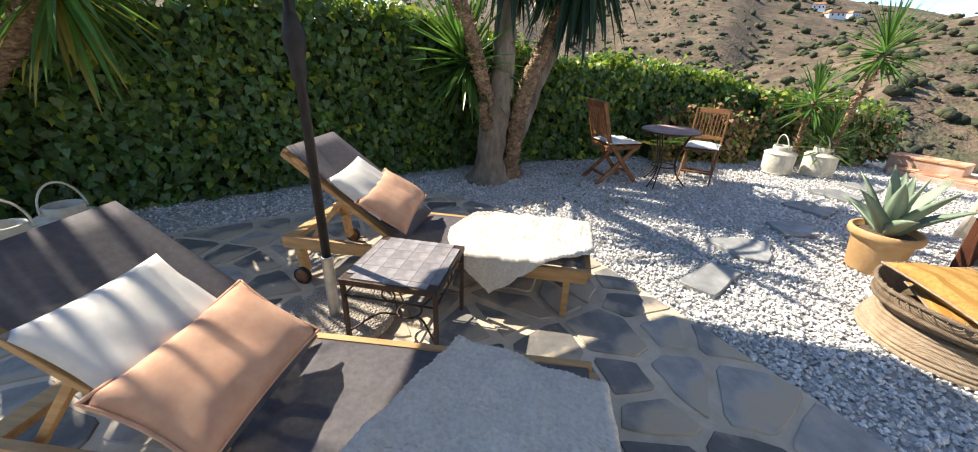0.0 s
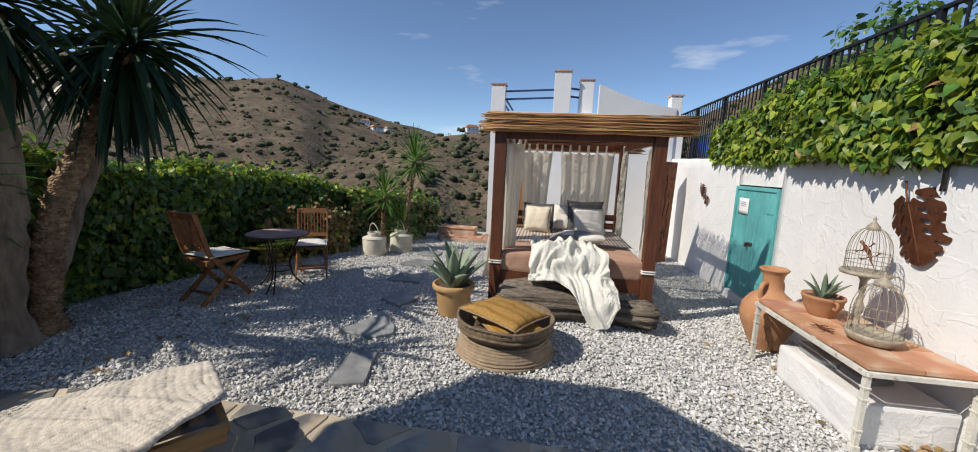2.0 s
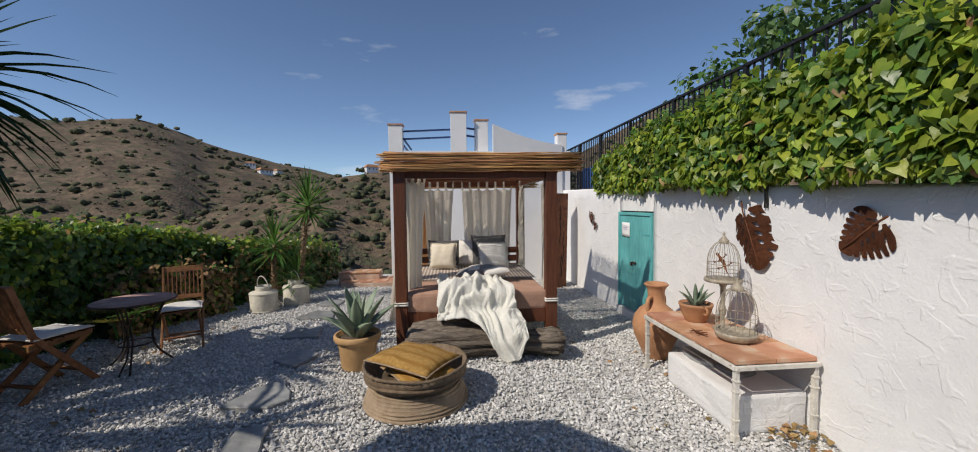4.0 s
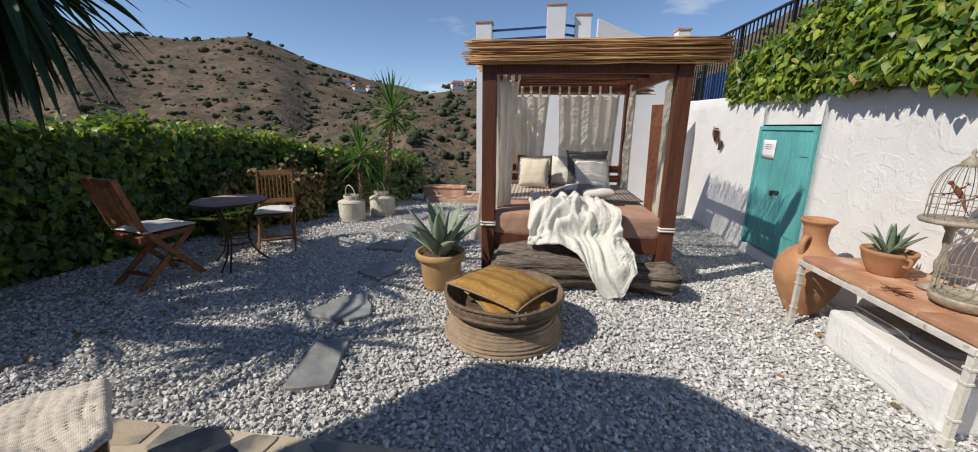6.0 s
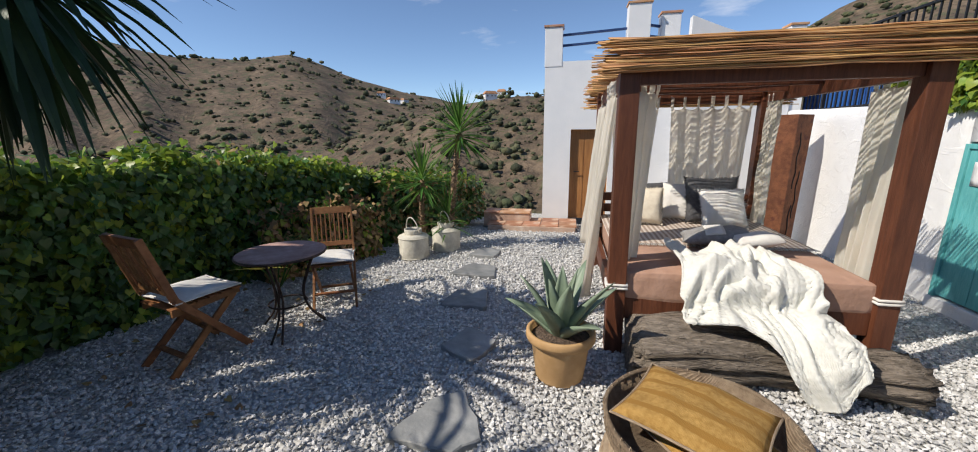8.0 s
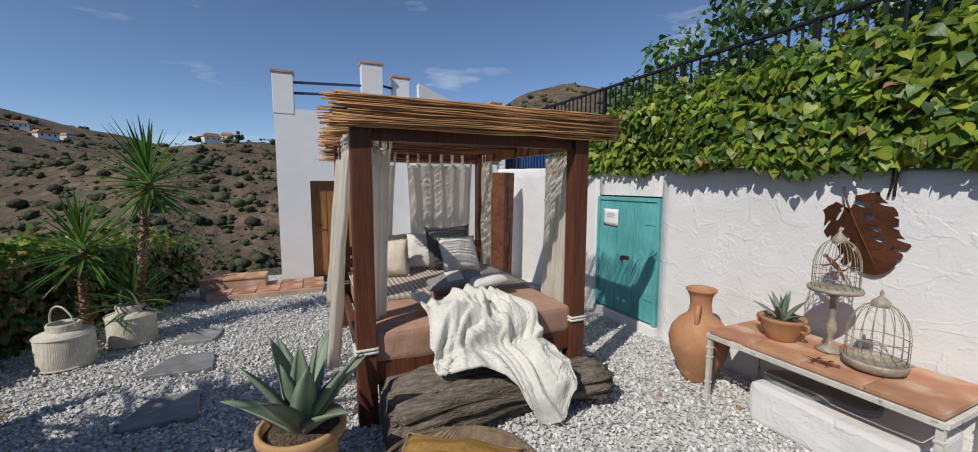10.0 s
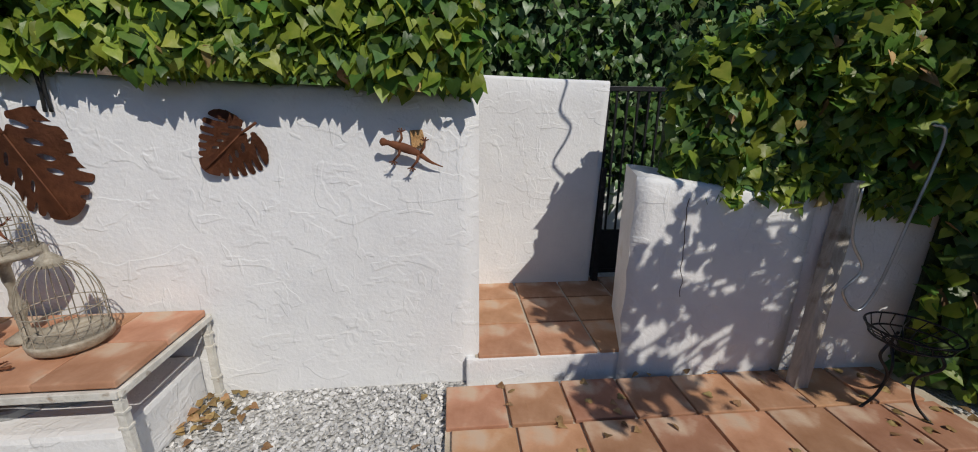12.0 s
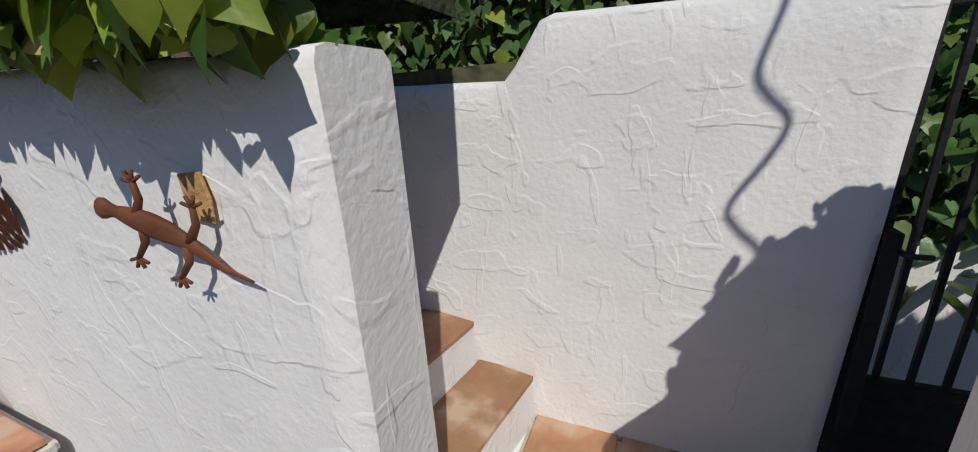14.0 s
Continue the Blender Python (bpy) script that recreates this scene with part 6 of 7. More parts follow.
for a, b in (((0, -BW / 2 + 0.066, 2.03), (0, BW / 2 - 0.066, 2.03)), ((BD, -BW / 2 + 0.066, 2.03), (BD, BW / 2 - 0.066, 2.03)), ((0.066, -BW / 2, 2.03), (BD - 0.066, -BW / 2, 2.03)), ((0.066, BW / 2, 2.03), (BD - 0.066, BW / 2, 2.03))):
    bm = bmesh.new()
    beam(bm, a, b, 0.06, 0.12, (0, 0, 1), 0.005)
    part("beam", bm, DARK_WOOD, bed)
for k in range(3):
    bm = bmesh.new()
    beam(bm, (0.5 + 0.55 * k, -BW / 2 + 0.04, 2.07), (0.5 + 0.55 * k, BW / 2 - 0.04, 2.07), 0.05, 0.05)
    part("rafter", bm, DARK_WOOD, bed)
for a, b in (((0.0, -BW / 2 + 0.066, 0.36), (0.0, BW / 2 - 0.066, 0.36)), ((BD, -BW / 2 + 0.066, 0.36), (BD, BW / 2 - 0.066, 0.36)), ((0.066, -BW / 2, 0.36), (BD - 0.066, -BW / 2, 0.36)), ((0.066, BW / 2, 0.36), (BD - 0.066, BW / 2, 0.36))):
    bm = bmesh.new()
    beam(bm, a, b, 0.05, 0.17, (0, 0, 1), 0.005)
    part("side_board", bm, DARK_WOOD, bed)
bm = bmesh.new()
bm_box(bm, (BD / 2, 0, 0.4), (BD - 0.1, BW - 0.1, 0.03))
part("slat_base", bm, DARK_WOOD, bed)
for k in range(3):
    bm = bmesh.new()
    bm_box(bm, (BD - 0.02, 0, 0.62 + 0.14 * k), (0.03, BW - 0.14, 0.1), None, 0.005)
    part("headboard", bm, DARK_WOOD, bed)
bm = bmesh.new()
bm_box(bm, (BD / 2 - 0.04, 0, 0.535), (BD - 0.02, BW - 0.1, 0.24), None, 0.045)
bmesh.ops.subdivide_edges(bm, edges=bm.edges[:], cuts=4, use_grid_fill=True)
for v in bm.verts:
    v.co += Vector((0.012 * noise.noise(v.co * 5), 0.012 * noise.noise(v.co * 5 + Vector((3, 0, 0))), 0.012 * noise.noise(v.co * 3)))
for f in bm.faces:
    f.smooth = True
mt = thing("mattress", "beige-pink covered mattress on the daybed", "mattress", pose(4.48, -0.38, -0.01))
part("cover", bm, MATTRESS, mt)


def reed_mesh(seed, length):
    rng = random.Random(seed)
    bm = bmesh.new()
    n = 8
    tube(bm, [(rng.uniform(-0.006, 0.006), length * (k / n - 0.5), rng.uniform(-0.006, 0.006)) for k in range(n + 1)], [0.0051 * rng.uniform(0.75, 1.2) for _ in range(n + 1)], 5)
    return finish("reed", bm, REED)


REEDS = [reed_mesh(k, 2.12 + 0.03 * k) for k in range(6)]


def build_reeds():
    rng = random.Random(17)
    roof = part("reed_mat", bmesh.new(), REED, bed, "overlapping golden reed canes")
    # one thin mat on top, with light between the canes
    for k in range(146):
        x = -0.12 + (BD + 0.28) * k / 145
        o = new("reed", REEDS[rng.randrange(6)])
        o.parent = roof
        o.location = (x + rng.uniform(-0.006, 0.006), -0.06 + rng.uniform(-0.05, 0.05), 2.108 + rng.uniform(0, 0.012))
        o.rotation_euler = (rng.uniform(-0.004, 0.004), rng.uniform(0, 6), rng.uniform(-0.01, 0.01))
    # rolls that hang over the front and back edges
    for xx, count in ((-0.1, 105), (BD + 0.12, 60)):
        for k in range(count):
            o = new("reed", REEDS[rng.randrange(6)])
            o.parent = roof
            fan = 0.5 + 0.5 * k / count
            o.location = (xx + rng.uniform(-0.035, 0.035), -0.06 + rng.uniform(-0.06, 0.06), 2.05 + 0.2 * (k / count) + rng.uniform(-0.008, 0.008) - (0.1 if xx > 1 else 0))
            o.rotation_euler = (0.025 * fan * rng.uniform(0.2, 1.0) + rng.uniform(-0.008, 0.008), rng.uniform(0, 6), rng.uniform(-0.012, 0.012))


def curtain(a, b, z0, z1, folds, amp, seed, gather=0.0, tabs=5, label="cream voile tab-top curtain hanging from the daybed", lean=(0, 0)):
    """A hanging panel between plan points a and b (world), drawn together towards the bottom by gather."""
    ax, ay = a
    t = thing("curtain", label, "curtain", pose(ax, ay, z0), "daybed curtains")
    d = Vector((b[0] - ax, b[1] - ay, 0))
    nrm = Vector((-d.y, d.x, 0)).normalized()

    def fn(u, v):
        g = 1 - gather * (1 - (1 - v) ** 2)
        uu = 0.5 + (u - 0.5) * g
        p = d * uu
        ph = 2 * math.pi * folds * u + seed
        w = amp * (0.55 + 0.6 * v) * (math.sin(ph) + 0.35 * math.sin(2.3 * ph + 1)) + 0.015 * noise.noise(Vector((u * 9, v * 5, seed)))
        sag = 0.035 * abs(math.sin(math.pi * tabs * u)) * (1 - v) ** 6
        q = p + nrm * w + Vector((lean[0] * v, lean[1] * v, 0))
        return q.x, q.y, (z1 - z0) * (1 - v) - sag

    bm = bmesh.new()
    cloth_sheet(bm, fn, int(12 * folds) + 8, 22, 0.0015)
    part("panel", bm, VOILE, t)
    for k in range(tabs + 1):
        u = min(0.985, max(0.015, k / tabs))
        p, q = Vector(fn(u - 0.012, 0)), Vector(fn(u + 0.012, 0))
        bm = bmesh.new()
        s = (q - p).normalized() * 0.02
        c = (p + q) / 2
        zt = z1 - z0 + 0.11
        tube_pts = [c - Vector((0, 0, 0.01)), Vector((c.x, c.y, zt))]
        cloth_sheet(bm, lambda i, j: tuple(tube_pts[0] + (tube_pts[1] - tube_pts[0]) * i + s * (2 * j - 1)), 4, 2, 0.002)
        part("tab", bm, VOILE, t)


BX, BXB = 4.48, 4.48 + BD
YL, YR = -0.38 + BW / 2, -0.38 - BW / 2
curtain((BXB - 0.05, YL - 0.1), (BXB - 0.05, YL - 0.62), 0.62, 1.93, 3, 0.03, 1, 0.25, 4)
curtain((BXB - 0.05, YL - 0.75), (BXB - 0.05, YR + 0.14), 0.62, 1.93, 5, 0.035, 2, 0.1, 6)
curtain((BX + 0.1, YL - 0.06), (BX + 0.34, YL - 0.27), 0.5, 1.95, 3, 0.03, 3, 0.2, 3, lean=(0.08, 0.05))
curtain((BX + 0.5, YL + 0.02), (BX + 0.9, YL + 0.05), 0.16, 1.95, 4, 0.04, 7, 0.4, 4, lean=(0.0, 0.16))
curtain((BXB - 0.5, YL + 0.03), (BXB - 0.06, YL + 0.03), 0.35, 1.95, 4, 0.04, 4, 0.3, 4, lean=(0.1, 0.12))
curtain((BX + 0.1, YR + 0.0), (BX + 0.55, YR - 0.03), 0.16, 1.95, 4, 0.045, 5, 0.25, 4, lean=(0.18, -0.08))
curtain((BXB - 0.4, YR + 0.02), (BXB - 0.05, YR + 0.02), 0.5, 1.93, 4, 0.035, 6, 0.3, 4)

# bedding
t = thing("blanket", "woven striped blanket with fringed edge on the daybed", "blanket", pose(5.2, -0.38, 0.655))
bm = bmesh.new()
cloth_sheet(bm, lambda u, v: (0.02 + 1.25 * u, -0.84 + 1.68 * v, 0.012 + 0.006 * noise.noise(Vector((u * 9, v * 9, 2))) - 0.35 * max(0, abs(v - 0.5) - 0.485)), 24, 30, 0.008)
part("cloth", bm, STRIPE_CLOTH, t)
bm = bmesh.new()
rng = random.Random(4)
for k in range(120):
    y = -0.84 + 1.68 * k / 119
    tube(bm, [(0.02, y, 0.008), (-0.03 + rng.uniform(-0.01, 0.01), y + rng.uniform(-0.008, 0.008), 0.004)], 0.003, 4)
part("fringe", bm, WHITE_CLOTH, t)


def standing(x, y, w, h, tilt, turn, z=0.665):
    """The pose of a cushion that leans back against the headboard and faces -x."""
    return pose(x, y, z + h / 2 * math.cos(radians(tilt)) + 0.02, 0, 0, turn) @ pose(0, 0, 0, 0, -90 + tilt, 0) @ pose(0, 0, 0, 0, 0, 90)


pillow("large charcoal linen cushion against the headboard", 0.55, 0.42, 0.16, standing(6.32, 0.02, 0, 0.42, 14, 0), GREY_CLOTH, 21)
pillow("large charcoal linen cushion with a frayed edge", 0.56, 0.5, 0.17, standing(6.2, -0.68, 0, 0.5, 16, 6), GREY_CLOTH, 22, fringe=GREY_CLOTH)
pillow("cream embroidered square cushion with fringe on the daybed", 0.4, 0.4, 0.15, standing(6.05, 0.05, 0, 0.4, 20, -8), CREAM_CLOTH, 23, fringe=CREAM_CLOTH)
pillow("white square cushion with fringed edge on the daybed", 0.46, 0.42, 0.15, standing(5.95, -0.72, 0, 0.42, 24, 8), WHITE_CLOTH, 24, fringe=WHITE_CLOTH)
pillow("white cushion half hidden behind the charcoal one", 0.42, 0.42, 0.14, standing(6.28, -0.38, 0, 0.42, 14, -10), WHITE_CLOTH, 25)
t = pillow("grey and white striped cushion lying on the daybed", 0.56, 0.36, 0.13, pose(5.22, -0.42, 0.76, 0, 8, 80), SOFT_GREY, 26)
bm = bmesh.new()
cloth_sheet(bm, lambda u, v: (-0.06 + 0.15 * u, -0.165 + 0.33 * v, 0.0705 * ((1 - abs((-0.06 + 0.15 * u) / 0.28) ** 2.4) * (1 - abs((-0.165 + 0.33 * v) / 0.18) ** 2.4)) ** 0.42 + 0.012), 6, 12, 0.003)
part("stripe", bm, WHITE_CLOTH, t, "broad white stripe")
pillow("small white cushion lying on the daybed", 0.36, 0.24, 0.11, pose(5.02, -0.66, 0.78, 0, 4, 95), WHITE_CLOTH, 27)

# driftwood log in front of the daybed
t = thing("driftwood_log", "weathered grey driftwood log lying before the daybed", "log", pose(4.2, -0.42, -0.02))
bm = bmesh.new()
n, mseg = 44, 40
prev = None
for i in range(n + 1):
    u = i / n
    y = 0.83 - 1.7 * u
    r = (0.2 + 0.05 * math.sin(5 * u + 1)) * (1 if 0.04 < u < 0.97 else 0.8)
    ring = []
    for k in range(mseg):
        a = 2 * math.pi * k / mseg
        ridge = 0.05 * noise.noise(Vector((a * 2.6, u * 2.2, 4))) + 0.035 * noise.noise(Vector((math.cos(a) * 7, math.sin(a) * 7, u * 3))) + 0.018 * math.sin(13 * a + 5 * noise.noise(Vector((u * 4, 0, 1))))
        ring.append(bm.verts.new(((r + ridge) * 1.12 * math.cos(a) + 0.05 * math.sin(4 * u), y + 0.05 * noise.noise(Vector((a, 3, u * 8))), max(0.0, 0.17 + (r + ridge) * 0.82 * math.sin(a) + 0.03 * math.sin(6 * u)))))
    if prev:
        for k in range(mseg):
            bm.faces.new((prev[k], prev[(k + 1) % mseg], ring[(k + 1) % mseg], ring[k])).smooth = True
    else:
        bm.faces.new(ring[::-1])
    prev = ring
bm.faces.new(prev)
part("wood", bm, DRIFTWOOD, t)

# crumpled throw over mattress edge and log
t = thing("throw", "crumpled white waffle throw hanging over mattress and log", "throw", pose(4.4, -0.5, 0.0))
bm = bmesh.new()
PROFILE = [(0.5, 0.7), (0.25, 0.705), (0.06, 0.7), (-0.04, 0.62), (-0.08, 0.47), (-0.2, 0.42), (-0.34, 0.35), (-0.44, 0.2), (-0.47, 0.03)]
PC = [tuple(p) for p in curve_pts([(x, 0, z) for x, z in PROFILE], 10)]


def throw_at(u, v):
    """u runs along the mattress edge, v from the mattress down over the log."""
    reach = 0.68 + 0.34 * smooth(0.3, 0.75, u) - 0.16 * smooth(0.84, 1.0, u)
    f = v * reach * (len(PC) - 1)
    i = min(len(PC) - 2, int(f))
    x = PC[i][0] + (PC[i + 1][0] - PC[i][0]) * (f - i)
    z = PC[i][2] + (PC[i + 1][2] - PC[i][2]) * (f - i)
    w = v * reach
    start = 0.1 * math.sin(5 * u) * (1 - v) + 0.12 * u * (1 - v)
    y = 0.57 - (0.78 + 0.12 * w) * u - 0.08 * w * u + 0.07 * noise.noise(Vector((u * 3, v * 4, 5)))
    warp = noise.noise(Vector((u * 2.2, v * 2.4, 1)))
    fold = 0.0
    for q, r, h in ((2.6, 1.1, 0.085), (4.7, 2.2, 0.055), (8.5, 4.2, 0.028)):
        # creased ridges that run mostly down the cloth
        ridge = abs(noise.noise(Vector((u * q + 0.9 * warp + 0.8 * v, v * r + 0.7 * warp, q))))
        fold += h * max(0, 1 - 2.7 * ridge) ** 1.25
    fold += 0.016 * noise.noise(Vector((u * 5, v * 6, 2)))
    fold += 0.0032 * max(math.cos(2 * math.pi * u * 26), math.cos(2 * math.pi * v * 30))
    out = smooth(0.28, 0.45, w)
    return x - start - fold * out * 0.8, y, z + fold * (1 - 0.4 * out)


cloth_sheet(bm, throw_at, 130, 150, 0.012)
part("cloth", bm, WAFFLE, t)

# rust-coloured column behind the daybed
t = thing("steel_column", "tall rusted steel column lamp with cut wavy slits", "sculpture", pose(8.2, -2.28, -0.12, 0, 0, 38))
bm = bmesh.new()
c = [(-0.19, -0.19), (0.19, -0.19), (0.19, 0.19), (-0.19, 0.19)]
lo = [bm.verts.new((x * 0.9, y * 0.9, 0)) for x, y in c]
hi = [bm.verts.new((x * 1.06, y * 1.06, 2.0)) for x, y in c]
for k in range(4):
    bm.faces.new((lo[k], lo[(k + 1) % 4], hi[(k + 1) % 4], hi[k]))
bm.faces.new(hi)
bm.faces.new(lo[::-1])
part("body", bm, RUST, t)
for face in (180, 270):
    for k, (y, z0, z1) in enumerate(((-0.06, 0.95, 1.75), (0.05, 0.5, 1.2), (-0.02, 0.25, 0.7))):
        bm = bmesh.new()
        m = pose(0, 0, 0, 0, 0, face)
        pts = [m @ Vector((0.19 * (0.9 + 0.16 * z / 2.0) + 0.002, y + 0.018 * math.sin(17 * z + k), z)) for z in (z0 + (z1 - z0) * q / 14 for q in range(15))]
        tube(bm, pts, 0.009, 5)
        part("slit", bm, RUBBER, t, "dark cut slit")

# ---- the turquoise door and what hangs on the wall ----
t = thing("door_1", "weathered turquoise plank door with a paper notice", "door", pose(5.54, -2.8, 0.02))
tagged(t, kind="structure")
DW, DH = 1.06, 1.5
bm = bmesh.new()
for s in (-1, 1):
    bm_box(bm, (s * (DW / 2 - 0.02), 0.0, DH / 2), (0.045, 0.07, DH), None, 0.004)
bm_box(bm, (0, 0, DH - 0.022), (DW - 0.085, 0.068, 0.045), None, 0.004)
part("frame", bm, TURQUOISE, t)
for x0, x1 in ((-0.485, -0.14), (-0.134, 0.16), (0.166, 0.485)):
    bm = bmesh.new()
    bm_box(bm, ((x0 + x1) / 2, 0.0, DH / 2 - 0.01), (x1 - x0, 0.035, DH - 0.07), None, 0.005)
    part("plank", bm, TURQUOISE, t)
bm = bmesh.new()
bm_box(bm, (-0.03, 0.03, 0.75), (0.11, 0.022, 0.035), None, 0.005)
bm_box(bm, (0.03, 0.045, 0.73), (0.03, 0.025, 0.06), None, 0.006)
part("latch", bm, BROWN_IRON, t, "rusty bolt and padlock")
for z in (0.3, 1.2):
    bm = bmesh.new()
    bm_box(bm, (-0.4, 0.022, z), (0.16, 0.008, 0.03), None, 0.002)
    part("hinge", bm, TURQUOISE, t)
t = thing("paper_notice", "white paper notice pinned to the turquoise door", "notice", pose(5.81, -2.776, 1.25))
bm = bmesh.new()
cloth_sheet(bm, lambda u, v: (-0.14 + 0.28 * u, 0.003 + 0.002 * math.sin(5 * u), -0.11 + 0.22 * v), 6, 4, 0.001)
part("sheet", bm, PAPER, t)
for k, (z, w) in enumerate(((0.045, 0.13), (0.02, 0.15), (-0.005, 0.12))):
    bm = bmesh.new()
    bm_box(bm, (0.0, 0.007, z + 0.01), (w, 0.002, 0.008))
    part("print_line", bm, INK, t)


def leaf_here(x, y):
    """True where a split leaf of unit size has metal: heart outline, deep slits from the rim, holes by the rib."""
    s = (0.46 - y) / 1.0
    if not 0 < s < 1:
        return False
    ax = abs(x)
    w = 0.55 * math.sin(math.pi * s ** 0.66) ** 0.62
    if ax > w or (y > 0.3 and ax < 0.12 * (y - 0.3) / 0.18):
        return False
    slope = y + 1.05 * ax - 0.55 * ax * ax
    for k in range(6):
        d = slope - (0.5 - 0.15 * k + (0.03 if x > 0 else 0))
        if ax > w * (0.48 + 0.1 * (k % 2)) and abs(d) < 0.01 + 0.034 * (ax / w - 0.45):
            return False
        if 0 < k < 5 and ((ax - 0.27 * w) / 0.06) ** 2 + ((d - 0.07) / 0.032) ** 2 < 1:
            return False
    return True


def monstera(x, z, size, turn, label, y=-2.755):
    """A split-leaf cut from sheet steel, a hand's breadth off the wall."""
    t = thing("metal_leaf", label, "wall ornament", pose(x, y, z, 0, 0, 0) @ pose(0, 0, 0, 90, 0, 180) @ pose(0, 0, 0, 0, 0, turn), "steel leaves")
    bm = bmesh.new()
    n = 64
    c = 1.2 / n
    vs = {}

    def corner(i, j):
        if (i, j) not in vs:
            vs[(i, j)] = bm.verts.new((-0.6 + c * i, -0.68 + c * j, 0))
        return vs[(i, j)]

    for i in range(n):
        for j in range(n):
            if leaf_here(-0.6 + c * (i + 0.5), -0.68 + c * (j + 0.5)):
                bm.faces.new((corner(i, j), corner(i + 1, j), corner(i + 1, j + 1), corner(i, j + 1)))
    for _ in range(4):
        # round off the cut edges
        moved = {}
        for v in bm.verts:
            es = [e for e in v.link_edges if e.is_boundary]
            if len(es) == 2:
                moved[v] = v.co * 0.4 + (es[0].other_vert(v).co + es[1].other_vert(v).co) * 0.3
        for v, co in moved.items():
            v.co = co
    for v in bm.verts:
        v.co *= size * 1.0
        v.co.z -= 0.33 * abs(v.co.x) ** 1.3 - 0.006 * math.sin(v.co.y * 22)
    for f in bm.faces:
        f.smooth = True
    bmesh.ops.solidify(bm, geom=bm.faces[:], thickness=0.003)
    part("blade", bm, RUST, t)
    bm = bmesh.new()
    tube(bm, curve_pts([(0, size * 0.3, 0.008), (0.01, size * 0.45, 0.012), (0.05 * size, size * 0.6, 0.012)], 5), 0.007, 6)
    tube(bm, [(0, size * 0.3, 0.006), (0, -size * 0.5, 0.006)], 0.004, 5)
    tube(bm, [(0, size * 0.2, 0.0), (0, size * 0.2, -0.05)], 0.006, 6)
    part("stem", bm, RUST, t)


monstera(3.2, 1.34, 0.57, 24, "large rusted steel monstera leaf on the white wall")
monstera(2.24, 1.43, 0.34, -48, "rusted steel monstera leaf on the white wall")
monstera(7.33, 1.39, 0.22, 20, "small rusted steel leaf beyond the turquoise door")
monstera(7.12, 1.25, 0.17, -10, "smaller rusted steel leaf beyond the turquoise door")


def gecko(m, s, label):
    t = thing("metal_gecko", label, "wall ornament", m)
    bm = bmesh.new()
    spine = curve_pts([(-0.17, 0.05, 0), (-0.12, 0.04, 0), (-0.03, 0.01, 0), (0.04, -0.02, 0), (0.11, -0.07, 0), (0.18, -0.1, 0)], 5)
    n = len(spine)
    prof = [0.006, 0.021, 0.024, 0.021, 0.016, 0.014, 0.018, 0.022, 0.025, 0.027, 0.027, 0.026, 0.025, 0.023, 0.02, 0.018, 0.016, 0.014, 0.012, 0.011, 0.009, 0.008, 0.006, 0.005, 0.004, 0.003]
    tube(bm, [p * s for p in spine], [r * s for r in prof[:n]], 10)
    for v in bm.verts:
        v.co.z *= 0.5
    for (hx, hy, ex, ey) in ((-0.07, 0.03, -0.05, 0.1), (-0.06, 0.01, -0.1, -0.06), (0.05, -0.02, 0.08, 0.05), (0.04, -0.03, 0.0, -0.1)):
        k = Vector(((hx + ex) / 2 + 0.012, (hy + ey) / 2, 0))
        tube(bm, [Vector((hx, hy, 0)) * s, k * s, Vector((ex, ey, 0)) * s], [0.01 * s, 0.008 * s, 0.006 * s], 6)
        for a in (-0.8, 0, 0.8, 1.6):
            dx, dy = ex - hx, ey - hy
            b = math.atan2(dy, dx) + a
            tube(bm, [Vector((ex, ey, 0)) * s, Vector((ex + 0.025 * math.cos(b), ey + 0.025 * math.sin(b), 0)) * s], 0.004 * s, 5)
    for f in bm.faces:
        f.smooth = True
    part("body", bm, RUST, t)


gecko(pose(1.305, -2.745, 1.415, 90, 0, 180) @ pose(0, 0, 0, 0, 9, 0), 0.94, "rusted steel gecko fixed to the white wall")
BARE = mat("bare_clay", (0.45, 0.25, 0.1), (0.6, 0.37, 0.17), 20.0, 0.95, 0.8, 60.0)
bm = bmesh.new()
prism(bm, [(-0.03, -0.045), (0.035, -0.05), (0.042, 0.0), (0.03, 0.05), (-0.036, 0.045)], 0, 0.006, 0.003)
ob = tagged(part("bare_patch", bm, BARE), "bare ochre patch where plaster fell off the wall", "patch", kind="structure")
ob.matrix_basis = pose(1.275, -2.796, 1.47, 90, 0, 180)

